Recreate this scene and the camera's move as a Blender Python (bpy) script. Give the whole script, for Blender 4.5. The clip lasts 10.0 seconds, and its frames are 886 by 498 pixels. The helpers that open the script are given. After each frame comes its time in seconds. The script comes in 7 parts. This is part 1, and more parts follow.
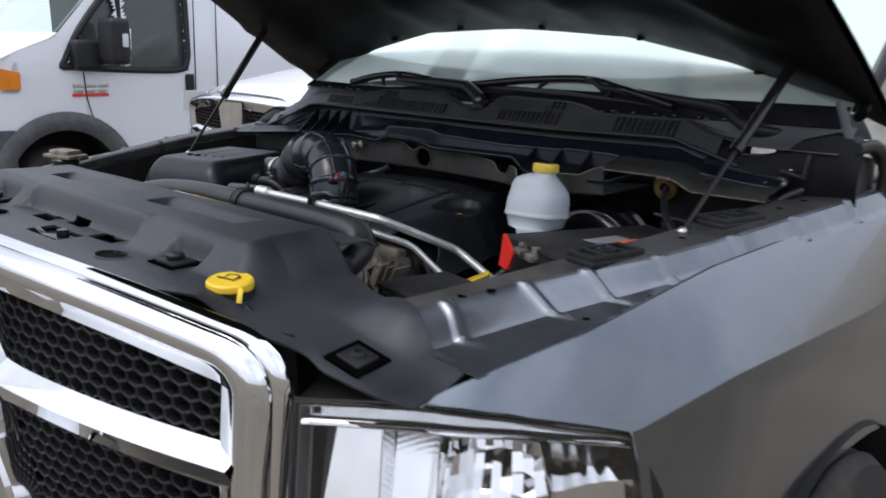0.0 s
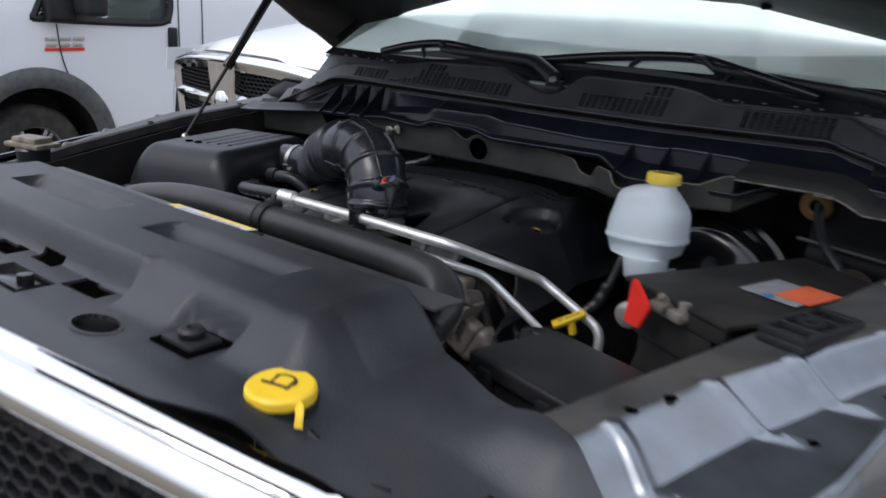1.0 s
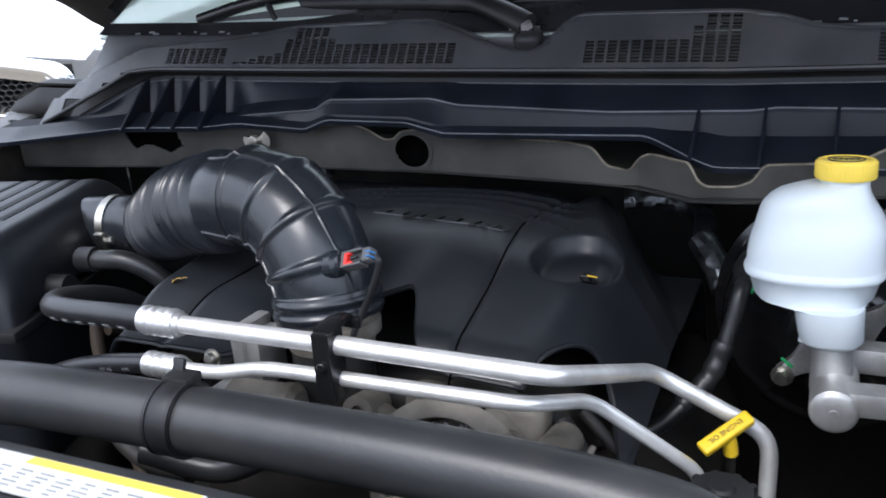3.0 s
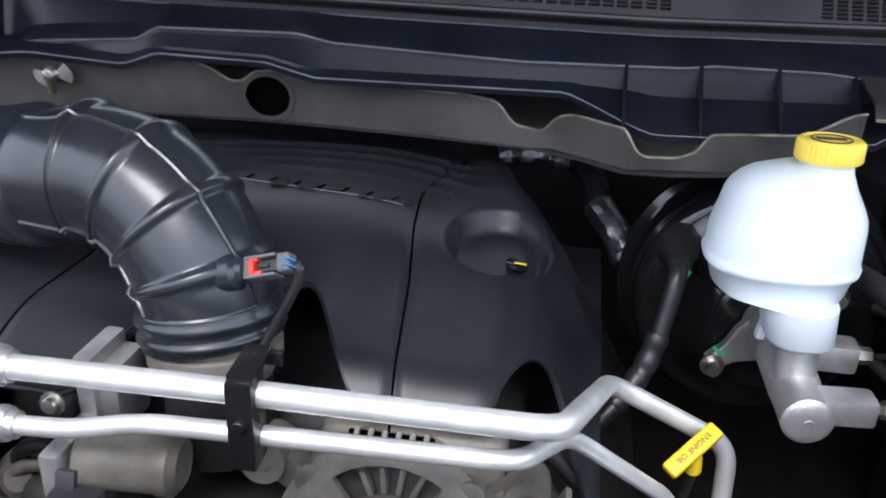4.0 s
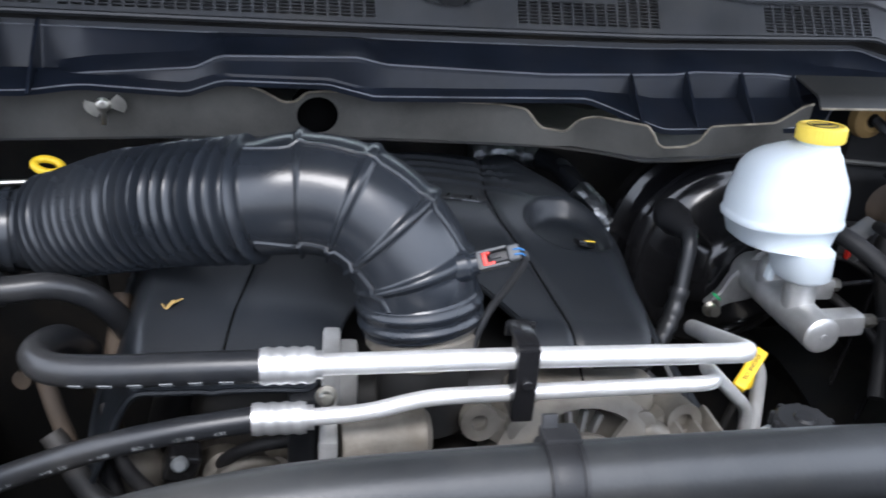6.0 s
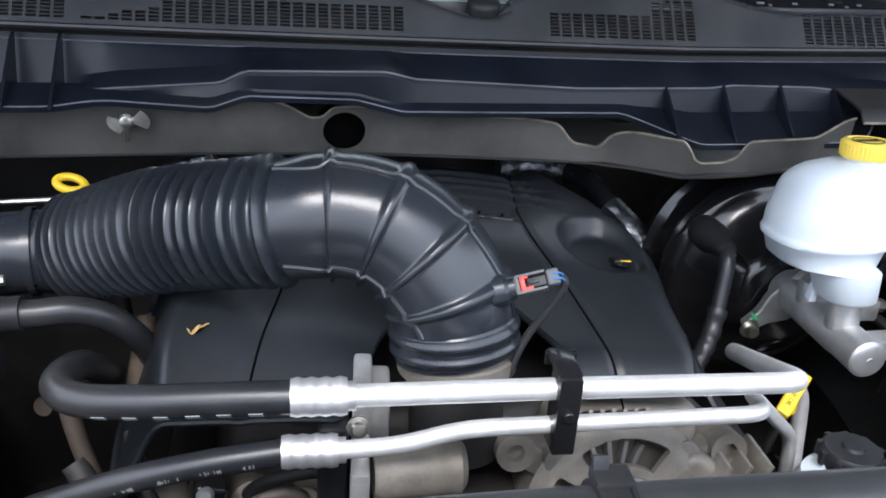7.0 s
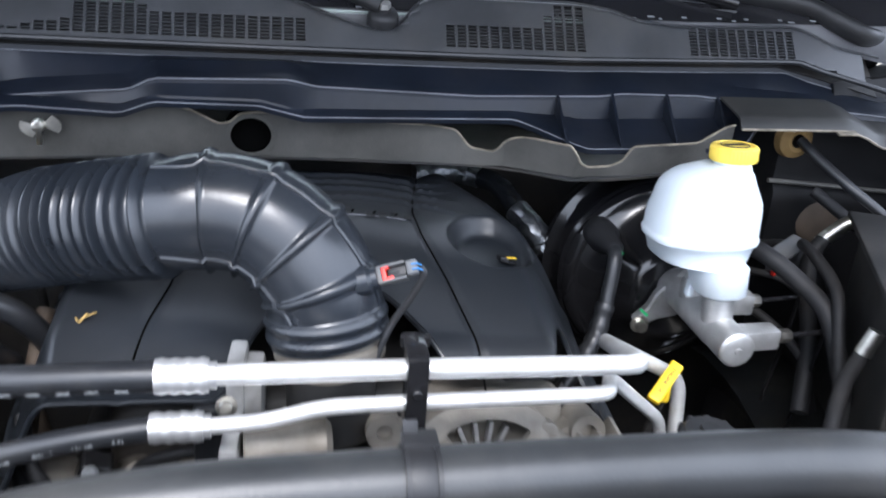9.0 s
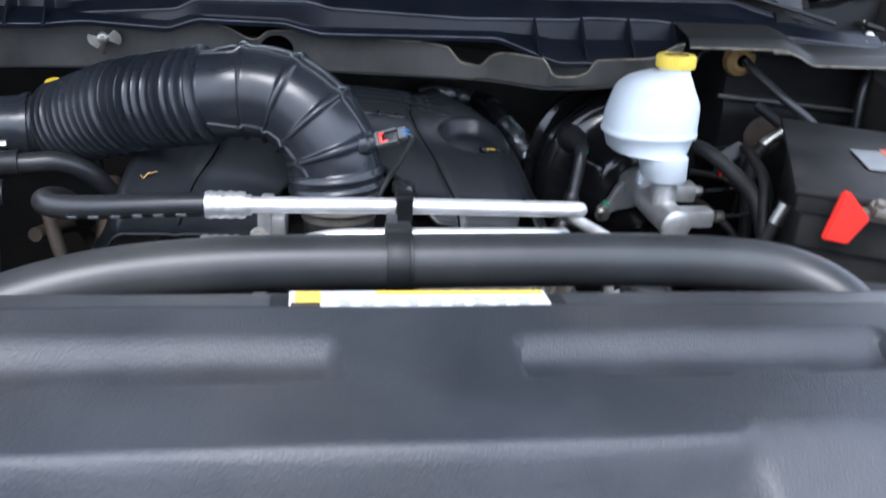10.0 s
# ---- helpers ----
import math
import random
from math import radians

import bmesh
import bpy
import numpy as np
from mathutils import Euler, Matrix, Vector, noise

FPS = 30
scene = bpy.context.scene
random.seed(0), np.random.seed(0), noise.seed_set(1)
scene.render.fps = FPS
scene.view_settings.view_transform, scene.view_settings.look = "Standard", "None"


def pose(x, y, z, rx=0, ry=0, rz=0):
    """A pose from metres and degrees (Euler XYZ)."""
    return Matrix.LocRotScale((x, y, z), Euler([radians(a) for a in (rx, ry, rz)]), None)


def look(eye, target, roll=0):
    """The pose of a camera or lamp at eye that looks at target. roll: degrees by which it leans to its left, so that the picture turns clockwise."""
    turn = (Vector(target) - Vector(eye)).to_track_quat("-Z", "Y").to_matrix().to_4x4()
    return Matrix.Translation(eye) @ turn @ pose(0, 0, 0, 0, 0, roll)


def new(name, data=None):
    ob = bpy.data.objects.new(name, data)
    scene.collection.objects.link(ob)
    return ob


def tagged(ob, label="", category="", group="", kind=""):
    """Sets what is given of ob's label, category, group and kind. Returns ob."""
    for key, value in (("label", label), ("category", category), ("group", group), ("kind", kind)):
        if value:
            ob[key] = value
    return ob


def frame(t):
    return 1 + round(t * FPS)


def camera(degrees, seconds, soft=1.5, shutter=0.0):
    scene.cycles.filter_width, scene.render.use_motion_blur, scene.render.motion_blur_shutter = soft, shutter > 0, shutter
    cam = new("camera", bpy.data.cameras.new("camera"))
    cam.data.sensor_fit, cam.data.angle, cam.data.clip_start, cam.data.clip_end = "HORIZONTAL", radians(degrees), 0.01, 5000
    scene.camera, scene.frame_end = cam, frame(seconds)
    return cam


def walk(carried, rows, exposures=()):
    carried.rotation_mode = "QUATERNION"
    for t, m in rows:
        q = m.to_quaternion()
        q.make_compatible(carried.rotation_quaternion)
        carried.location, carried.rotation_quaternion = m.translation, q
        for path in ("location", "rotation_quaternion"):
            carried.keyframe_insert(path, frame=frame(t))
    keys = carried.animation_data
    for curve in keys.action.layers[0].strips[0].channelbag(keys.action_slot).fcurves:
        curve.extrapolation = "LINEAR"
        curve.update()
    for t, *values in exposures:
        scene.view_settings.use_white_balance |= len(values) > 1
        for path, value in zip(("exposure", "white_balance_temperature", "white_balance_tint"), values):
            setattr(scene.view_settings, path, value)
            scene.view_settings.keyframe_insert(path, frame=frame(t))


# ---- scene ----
cam = camera(52.4, 10.0, soft=1.7, shutter=0.5)
PATH = [
    (0, (1.592, -0.476, 1.483), (0.26, 0.946, 1.029), 1.5),
    (0.5, (1.366, -0.388, 1.515), (0.065, 1.038, 0.99), 1.3),
    (1, (1.139, -0.254, 1.499), (-0.14, 1.183, 0.95), 2.5),
    (1.5, (0.898, -0.084, 1.498), (-0.381, 1.336, 0.907), 2.6),
    (2, (0.725, 0.02, 1.471), (-0.448, 1.51, 0.837), 2.5),
    (2.2, (0.645, 0.057, 1.469), (-0.383, 1.657, 0.85), -0.0),
    (3.3, (0.367, 0.194, 1.462), (-0.313, 1.934, 0.748), -3.6),
    (3.5, (0.315, 0.227, 1.461), (-0.206, 2.005, 0.707), -2.7),
    (4, (0.214, 0.308, 1.462), (-0.031, 2.095, 0.598), 2.1),
    (4.5, (0.135, 0.367, 1.42), (0.051, 2.141, 0.5), 2.6),
    (5, (0.008, 0.287, 1.474), (0.27, 2.053, 0.574), 4.4),
    (5.5, (-0.117, 0.194, 1.511), (0.293, 1.965, 0.676), 5.2),
    (6, (-0.171, 0.173, 1.502), (0.182, 1.952, 0.659), 4.5),
    (6.2, (-0.185, 0.172, 1.511), (0.15, 1.972, 0.706), 4.4),
    (7.3, (-0.177, 0.228, 1.498), (0.136, 2.018, 0.663), 4.0),
    (7.5, (-0.169, 0.241, 1.505), (0.1, 2.042, 0.678), 5.3),
    (8, (-0.161, 0.28, 1.5), (0.191, 2.048, 0.634), 8.4),
    (8.5, (-0.139, 0.232, 1.555), (0.332, 2.011, 0.772), 6.8),
    (9, (-0.09, 0.132, 1.515), (0.267, 1.929, 0.715), 4.5),
    (9.5, (-0.08, -0.031, 1.514), (0.237, 1.773, 0.71), 7.0),
    (10, (-0.087, -0.132, 1.498), (0.223, 1.651, 0.649), 4.4),
]
walk(cam, [(t, look(eye, target, roll)) for t, eye, target, roll in PATH],
     exposures=[(0.0, -0.25, 6400, 14), (1.0, -0.2, 6400, 14), (1.5, 0.17, 6450, 14), (2.0, 0.4, 6250, 14), (3.3, 1.03, 6150, 13), (6.0, 1.37, 6150, 13), (8.0, 1.47, 6200, 13), (8.5, 1.84, 6350, 13), (9.0, 1.75, 6050, 13), (9.5, 1.52, 5950, 13), (10.0, 1.2, 5850, 13)])

# ---- world and light: a bright overcast day ----
SUN_EL, SUN_AZ = radians(56), radians(195)
world = bpy.data.worlds.new("sky")
scene.world = world
world.use_nodes = True
wn, wl = world.node_tree.nodes, world.node_tree.links
wn.clear()
w_out = wn.new("ShaderNodeOutputWorld")
w_bg = wn.new("ShaderNodeBackground")
w_sky = wn.new("ShaderNodeTexSky")
w_sky.sky_type, w_sky.sun_disc = "NISHITA", False
w_sky.sun_elevation, w_sky.sun_rotation = SUN_EL, SUN_AZ
w_sky.dust_density, w_sky.air_density, w_sky.ozone_density = 4.0, 1.0, 1.0
w_tc = wn.new("ShaderNodeTexCoord")
w_noise = wn.new("ShaderNodeTexNoise")
w_noise.inputs["Scale"].default_value = 2.2
w_noise.inputs["Detail"].default_value = 6.0
w_ramp = wn.new("ShaderNodeValToRGB")
w_ramp.color_ramp.elements[0].position, w_ramp.color_ramp.elements[1].position = 0.3, 0.72
w_ramp.color_ramp.elements[0].color = (5.9, 6.6, 7.6, 1)
w_ramp.color_ramp.elements[1].color = (11.8, 12.6, 13.8, 1)
w_mix = wn.new("ShaderNodeMixRGB")
w_mix.inputs[0].default_value = 0.8
wl.new(w_tc.outputs["Generated"], w_noise.inputs["Vector"])
wl.new(w_noise.outputs["Fac"], w_ramp.inputs[0])
wl.new(w_sky.outputs[0], w_mix.inputs[1])
wl.new(w_ramp.outputs[0], w_mix.inputs[2])
# an overcast sky is darker towards the horizon
w_sep = wn.new("ShaderNodeSeparateXYZ")
w_grad = wn.new("ShaderNodeMapRange")
w_grad.inputs["From Min"].default_value, w_grad.inputs["From Max"].default_value = 0.0, 0.9
w_grad.inputs["To Min"].default_value, w_grad.inputs["To Max"].default_value = 0.70, 1.35
w_mul = wn.new("ShaderNodeMixRGB")
w_mul.blend_type = "MULTIPLY"
w_mul.inputs[0].default_value = 1.0
wl.new(w_tc.outputs["Generated"], w_sep.inputs[0])
wl.new(w_sep.outputs["Z"], w_grad.inputs["Value"])
wl.new(w_mix.outputs[0], w_mul.inputs[1])
wl.new(w_grad.outputs[0], w_mul.inputs[2])
wl.new(w_mul.outputs[0], w_bg.inputs["Color"])
w_bg.inputs["Strength"].default_value = 0.16
wl.new(w_bg.outputs[0], w_out.inputs["Surface"])

sun = new("sun", bpy.data.lights.new("sun", "SUN"))
sun.data.energy, sun.data.angle, sun.data.color = 1.5, radians(26), (1.0, 0.97, 0.92)
sun.matrix_world = look((0, 0, 20), (-20 * math.sin(SUN_AZ) / math.tan(SUN_EL), -20 * math.cos(SUN_AZ) / math.tan(SUN_EL), 0))


# ---- materials ----
def mat(name, base, rough=0.5, metal=0.0, vary=0.25, scale=18.0, bump=0.15, fine=220.0, dirt=None, dirt_amount=0.0,
        coat=0.0, trans=0.0, ior=1.45, subsurf=0.0, spec=0.5):
    m = bpy.data.materials.new(name)
    m.use_nodes = True
    n, l = m.node_tree.nodes, m.node_tree.links
    b = n["Principled BSDF"]
    tc = n.new("ShaderNodeTexCoord")
    big = n.new("ShaderNodeTexNoise")
    big.inputs["Scale"].default_value, big.inputs["Detail"].default_value = scale, 5.0
    small = n.new("ShaderNodeTexNoise")
    small.inputs["Scale"].default_value, small.inputs["Detail"].default_value = fine, 3.0
    for t in (big, small):
        l.new(tc.outputs["Object"], t.inputs["Vector"])
    ramp = n.new("ShaderNodeValToRGB")
    ramp.color_ramp.elements[0].position, ramp.color_ramp.elements[1].position = 0.3, 0.7
    ramp.color_ramp.elements[0].color = (*[c * (1 - vary) for c in base], 1)
    ramp.color_ramp.elements[1].color = (*[min(1, c * (1 + vary)) for c in base], 1)
    l.new(big.outputs["Fac"], ramp.inputs[0])
    colour = ramp.outputs[0]
    if dirt:
        dn = n.new("ShaderNodeTexNoise")
        dn.inputs["Scale"].default_value, dn.inputs["Detail"].default_value = scale * 0.45, 9.0
        dn.inputs["Roughness"].default_value = 0.65
        l.new(tc.outputs["Object"], dn.inputs["Vector"])
        dr = n.new("ShaderNodeMapRange")
        dr.inputs["From Min"].default_value, dr.inputs["From Max"].default_value = 0.45, 0.7
        dr.inputs["To Max"].default_value = dirt_amount
        l.new(dn.outputs["Fac"], dr.inputs["Value"])
        mx = n.new("ShaderNodeMixRGB")
        mx.inputs[2].default_value = (*dirt, 1)
        l.new(dr.outputs[0], mx.inputs[0])
        l.new(colour, mx.inputs[1])
        colour = mx.outputs[0]
    l.new(colour, b.inputs["Base Color"])
    rr = n.new("ShaderNodeMapRange")
    rr.inputs["To Min"].default_value, rr.inputs["To Max"].default_value = max(0.02, rough * 0.8), min(1, rough * 1.2)
    l.new(big.outputs["Fac"], rr.inputs["Value"])
    l.new(rr.outputs[0], b.inputs["Roughness"])
    b.inputs["Metallic"].default_value = metal
    b.inputs["Coat Weight"].default_value = coat
    b.inputs["Coat Roughness"].default_value = 0.06
    b.inputs["Transmission Weight"].default_value = trans
    b.inputs["IOR"].default_value = ior
    b.inputs["Specular IOR Level"].default_value = spec
    if subsurf:
        b.inputs["Subsurface Weight"].default_value = subsurf
        b.inputs["Subsurface Radius"].default_value = (0.02, 0.02, 0.02)
    if bump:
        bp = n.new("ShaderNodeBump")
        bp.inputs["Strength"].default_value, bp.inputs["Distance"].default_value = bump, 0.0006
        l.new(small.outputs["Fac"], bp.inputs["Height"])
        l.new(bp.outputs[0], b.inputs["Normal"])
    return m


M_PLASTIC = mat("black_grained_plastic", (0.012, 0.0125, 0.014), 0.46, spec=0.4, bump=0.3, fine=600, dirt=(0.038, 0.036, 0.034), dirt_amount=0.35)
M_SHIELD = mat("dusty_black_plastic_shield", (0.021, 0.0235, 0.028), 0.42, vary=0.4, bump=0.95, fine=520, scale=7, dirt=(0.066, 0.064, 0.062), dirt_amount=0.45)
M_COVER = mat("matte_black_engine_plastic", (0.0115, 0.0136, 0.0168), 0.36, spec=0.42, bump=0.18, fine=900, scale=9, dirt=(0.040, 0.040, 0.040), dirt_amount=0.28)
M_TRAY = mat("satin_black_tray_plastic", (0.0075, 0.0098, 0.0155), 0.33, bump=0.15, fine=500, spec=0.3, dirt=(0.035, 0.034, 0.034), dirt_amount=0.22)
# pale colour for edge highlights painted onto black plastic
M_EDGELIGHT = mat("pale_painted_highlight", (0.13, 0.135, 0.15), 0.3, vary=0.3, bump=0.05)
M_COWL = mat("grey_black_cowl_plastic", (0.036, 0.0375, 0.041), 0.33, spec=0.95, bump=0.45, fine=800, dirt=(0.070, 0.066, 0.060), dirt_amount=0.5)
M_RUBBER = mat("black_rubber", (0.014, 0.015, 0.017), 0.35, bump=0.2, fine=300, dirt=(0.05, 0.047, 0.043), dirt_amount=0.4)
M_HOSE = mat("satin_black_intake_rubber", (0.0135, 0.0165, 0.0215), 0.26, bump=0.16, fine=260, scale=10, spec=0.6, dirt=(0.056, 0.056, 0.054), dirt_amount=0.25)
M_RADHOSE = mat("dusty_radiator_hose_rubber", (0.022, 0.0235, 0.025), 0.36, bump=0.25, fine=300, scale=8, dirt=(0.075, 0.071, 0.064), dirt_amount=0.38)
M_LOOM = mat("matte_taped_loom", (0.010, 0.010, 0.011), 0.6, bump=0.6, fine=90, spec=0.35, dirt=(0.045, 0.04, 0.035), dirt_amount=0.4)
M_DARK = mat("grimy_black_metal", (0.012, 0.012, 0.012), 0.6, bump=0.4, fine=150, dirt=(0.05, 0.04, 0.03), dirt_amount=0.6)
M_GLOSSBLACK = mat("gloss_black_paint", (0.010, 0.010, 0.011), 0.16, bump=0.05, dirt=(0.05, 0.045, 0.04), dirt_amount=0.2)
M_HOODIN = mat("satin_black_hood_lining", (0.006, 0.006, 0.0065), 0.5, bump=0.1, spec=0.2, dirt=(0.02, 0.019, 0.018), dirt_amount=0.3)
# paints the shade of holes, grooves and recesses; also some plain black marks
M_FLATBLACK = mat("flat_lightless_black", (0.002, 0.002, 0.002), 0.9, bump=0.0, spec=0.0)
M_BODY = mat("dark_grey_metallic_paint", (0.165, 0.182, 0.205), 0.20, metal=1.0, vary=0.05, bump=0.04, fine=1800, coat=1.0)
M_RAIL = mat("dusty_grey_paint", (0.185, 0.203, 0.225), 0.30, metal=0.85, vary=0.15, bump=0.14, fine=500, dirt=(0.10, 0.098, 0.09), dirt_amount=0.35, coat=0.5)
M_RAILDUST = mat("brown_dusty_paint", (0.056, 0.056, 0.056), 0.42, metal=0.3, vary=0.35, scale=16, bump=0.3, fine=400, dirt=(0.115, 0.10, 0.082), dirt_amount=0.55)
M_FLANGE = mat("dusty_primed_sheet_metal", (0.046, 0.045, 0.041), 0.55, metal=0.1, vary=0.5, scale=9, bump=0.5, fine=300, dirt=(0.105, 0.100, 0.088), dirt_amount=0.75)
M_EDGE = mat("worn_metal_edge", (0.20, 0.175, 0.135), 0.5, metal=0.3, vary=0.45, scale=60)
M_ALU = mat("satin_aluminium_tube", (0.86, 0.86, 0.85), 0.40, metal=0.7, vary=0.10, scale=40, bump=0.15, fine=500, dirt=(0.55, 0.53, 0.48), dirt_amount=0.35)
M_CRIMP = mat("crimped_bare_aluminium", (0.72, 0.72, 0.72), 0.42, metal=0.85, vary=0.12, scale=40, bump=0.2, fine=400)
M_CAST = mat("cast_aluminium", (0.56, 0.56, 0.55), 0.5, metal=0.85, vary=0.2, scale=30, bump=0.5, fine=350, dirt=(0.13, 0.11, 0.08), dirt_amount=0.4)
M_CASTDIRTY = mat("oxidised_cast_aluminium", (0.20, 0.185, 0.16), 0.6, metal=0.4, vary=0.3, scale=25, bump=0.6, fine=300, dirt=(0.085, 0.068, 0.048), dirt_amount=0.75)
M_STEEL = mat("zinc_steel", (0.55, 0.53, 0.48), 0.35, metal=1.0, vary=0.2, scale=50, bump=0.15)
M_ENAMEL = mat("deep_gloss_black_enamel", (0.008, 0.008, 0.009), 0.19, vary=0.2, scale=8, bump=0.03, coat=0.25, dirt=(0.03, 0.028, 0.025), dirt_amount=0.2)
M_CHROME = mat("chrome", (0.86, 0.86, 0.86), 0.045, metal=1.0, vary=0.03, bump=0.0)
M_YELLOW = mat("yellow_plastic", (0.80, 0.53, 0.02), 0.42, vary=0.1, bump=0.1, fine=400, dirt=(0.45, 0.32, 0.06), dirt_amount=0.35)
M_YELLOWPALE = mat("faded_yellow_cap_plastic", (0.84, 0.62, 0.09), 0.4, vary=0.08, bump=0.1, fine=400)
M_RED = mat("red_plastic", (0.72, 0.03, 0.02), 0.42, vary=0.12, bump=0.1, dirt=(0.35, 0.05, 0.03), dirt_amount=0.3)
M_ORANGE = mat("faded_orange_print", (0.62, 0.12, 0.05), 0.5, vary=0.15, bump=0.0)
M_RESERVOIR = mat("milky_white_translucent_plastic", (0.60, 0.66, 0.70), 0.36, vary=0.05, scale=9, bump=0.05, subsurf=0.3, dirt=(0.50, 0.50, 0.46), dirt_amount=0.25)
M_WHITEPAINT = mat("white_vehicle_paint", (0.78, 0.79, 0.81), 0.30, vary=0.03, scale=0.8, bump=0.0, coat=1.0)
M_CLADDING = mat("grey_unpainted_cladding", (0.075, 0.08, 0.085), 0.6, bump=0.3, fine=300, dirt=(0.16, 0.14, 0.12), dirt_amount=0.5)
M_TYRE = mat("tyre_rubber", (0.022, 0.021, 0.020), 0.75, bump=0.5, fine=80, dirt=(0.09, 0.075, 0.055), dirt_amount=0.6)
M_RIM = mat("alloy_rim", (0.55, 0.55, 0.55), 0.35, metal=0.9, dirt=(0.2, 0.17, 0.13), dirt_amount=0.4)
M_GLASS = mat("hazy_windscreen_glass", (0.80, 0.91, 0.85), 0.03, vary=0.03, scale=3, bump=0.0, trans=0.50, ior=1.5)
M_FRIT = mat("dusty_black_glass_print", (0.014, 0.014, 0.016), 0.12, vary=0.2, scale=12, bump=0.05, fine=300, dirt=(0.06, 0.058, 0.06), dirt_amount=0.35)
M_APRON = mat("dusty_grey_apron_plastic", (0.12, 0.12, 0.125), 0.38, vary=0.25, scale=9, bump=0.3, fine=400, dirt=(0.22, 0.215, 0.21), dirt_amount=0.5)
M_SHELF = mat("grimy_dark_cowl_shelf", (0.022, 0.022, 0.021), 0.5, vary=0.3, scale=9, bump=0.25, fine=300, dirt=(0.055, 0.050, 0.043), dirt_amount=0.6)
M_DARKGLASS = mat("tinted_side_glass", (0.16, 0.19, 0.18), 0.03, vary=0.03, scale=3, bump=0.0, trans=0.6, ior=1.5)
M_LENS = mat("clear_lamp_lens", (0.97, 0.97, 0.97), 0.02, vary=0.0, bump=0.0, trans=1.0, ior=1.45)
M_REFLECTOR = mat("faceted_lamp_reflector", (0.86, 0.87, 0.88), 0.22, metal=1.0, vary=0.05, bump=0.0)
M_AMBER = mat("amber_lamp_plastic", (0.75, 0.22, 0.02), 0.2, vary=0.1, bump=0.0, coat=0.6)
M_LABEL = mat("white_printed_label", (0.62, 0.63, 0.63), 0.4, vary=0.04, bump=0.0)
M_INK = mat("black_ink", (0.03, 0.03, 0.03), 0.5, vary=0.0, bump=0.0)
M_PALEINK = mat("pale_grey_ink", (0.20, 0.21, 0.215), 0.6, vary=0.15, scale=60, bump=0.0)
M_BLUEINK = mat("blue_plastic", (0.03, 0.14, 0.34), 0.4, vary=0.1, bump=0.0)
M_GREENINK = mat("green_paint_dab", (0.03, 0.40, 0.14), 0.5, vary=0.1, bump=0.0)
M_RUST = mat("rusty_pipe", (0.055, 0.040, 0.028), 0.75, metal=0.2, vary=0.4, bump=0.5, fine=250, dirt=(0.04, 0.032, 0.025), dirt_amount=0.6)
M_FOIL = mat("crinkled_foil_insulation", (0.17, 0.18, 0.19), 0.33, metal=0.9, vary=0.5, scale=70, bump=1.0, fine=210)
M_BATTERY = mat("dusty_battery_case", (0.014, 0.0138, 0.0135), 0.55, spec=0.35, bump=0.4, fine=250, dirt=(0.045, 0.041, 0.036), dirt_amount=0.5)
M_TAN = mat("tan_foam_grommet", (0.17, 0.105, 0.035), 0.8, bump=0.5, fine=150)
M_DASH = mat("pale_grey_dashboard_vinyl", (0.46, 0.47, 0.46), 0.6, bump=0.3)
M_SEAT = mat("pale_grey_seat_cloth", (0.45, 0.44, 0.42), 0.9, bump=0.4)
M_GROUND = mat("brown_grey_dusty_ground", (0.135, 0.118, 0.094), 0.9, vary=0.25, scale=0.9, bump=0.8, fine=60, dirt=(0.12, 0.105, 0.085), dirt_amount=0.7)
M_WALL = mat("pale_stucco", (0.55, 0.52, 0.46), 0.85, vary=0.1, scale=1.5, bump=0.4, fine=60)


# ---- mesh helpers ----
def finish(bm, angle=38):
    bmesh.ops.recalc_face_normals(bm, faces=bm.faces)
    lim = radians(angle)
    for f in bm.faces:
        f.smooth = True
    for e in bm.edges:
        e.smooth = not (len(e.link_faces) == 2 and e.calc_face_angle(0) > lim)


def part(name, bm, material, parent=None, label="", angle=38):
    finish(bm, angle)
    me = bpy.data.meshes.new(name)
    bm.to_mesh(me)
    bm.free()
    me.materials.append(material)
    ob = new(name, me)
    if parent is not None:
        ob.parent = parent
        ob.matrix_parent_inverse = Matrix.Translation(parent.location).inverted() if parent.parent is None else Matrix()
    if label:
        ob["label"] = label
    return ob


def thing(name, label, category, group="", at=(0, 0, 0)):
    ob = tagged(new(name), label, category, group)
    ob.location = at
    return ob


def solo(name, bm, material, label, category, group="", kind="", angle=38):
    return tagged(part(name, bm, material, None, "", angle), label, category, group, kind)


def catmull(pts, sub):
    P = [Vector(p) for p in pts]
    if len(P) == 2:
        return [P[0].lerp(P[1], i / sub) for i in range(sub + 1)]
    P = [2 * P[0] - P[1]] + P + [2 * P[-1] - P[-2]]
    out = []
    for i in range(1, len(P) - 2):
        a, b, c, d = P[i - 1:i + 3]
        for k in range(sub):
            t = k / sub
            out.append(0.5 * ((2 * b) + (c - a) * t + (2 * a - 5 * b + 4 * c - d) * t * t + (3 * b - a - 3 * c + d) * t ** 3))
    out.append(P[-2])
    return out


def rounded(pts, radius, n=5):
    """A polyline with its corners rounded off, for bent pipe."""
    P = [Vector(p) for p in pts]
    out = [P[0]]
    for a, b, c in zip(P, P[1:], P[2:]):
        r = min(radius, (a - b).length * 0.45, (c - b).length * 0.45)
        p, q = b + (a - b).normalized() * r, b + (c - b).normalized() * r
        for i in range(n + 1):
            t = i / n
            out.append(p.lerp(b, t).lerp(b.lerp(q, t), t))
    return out + [P[-1]]


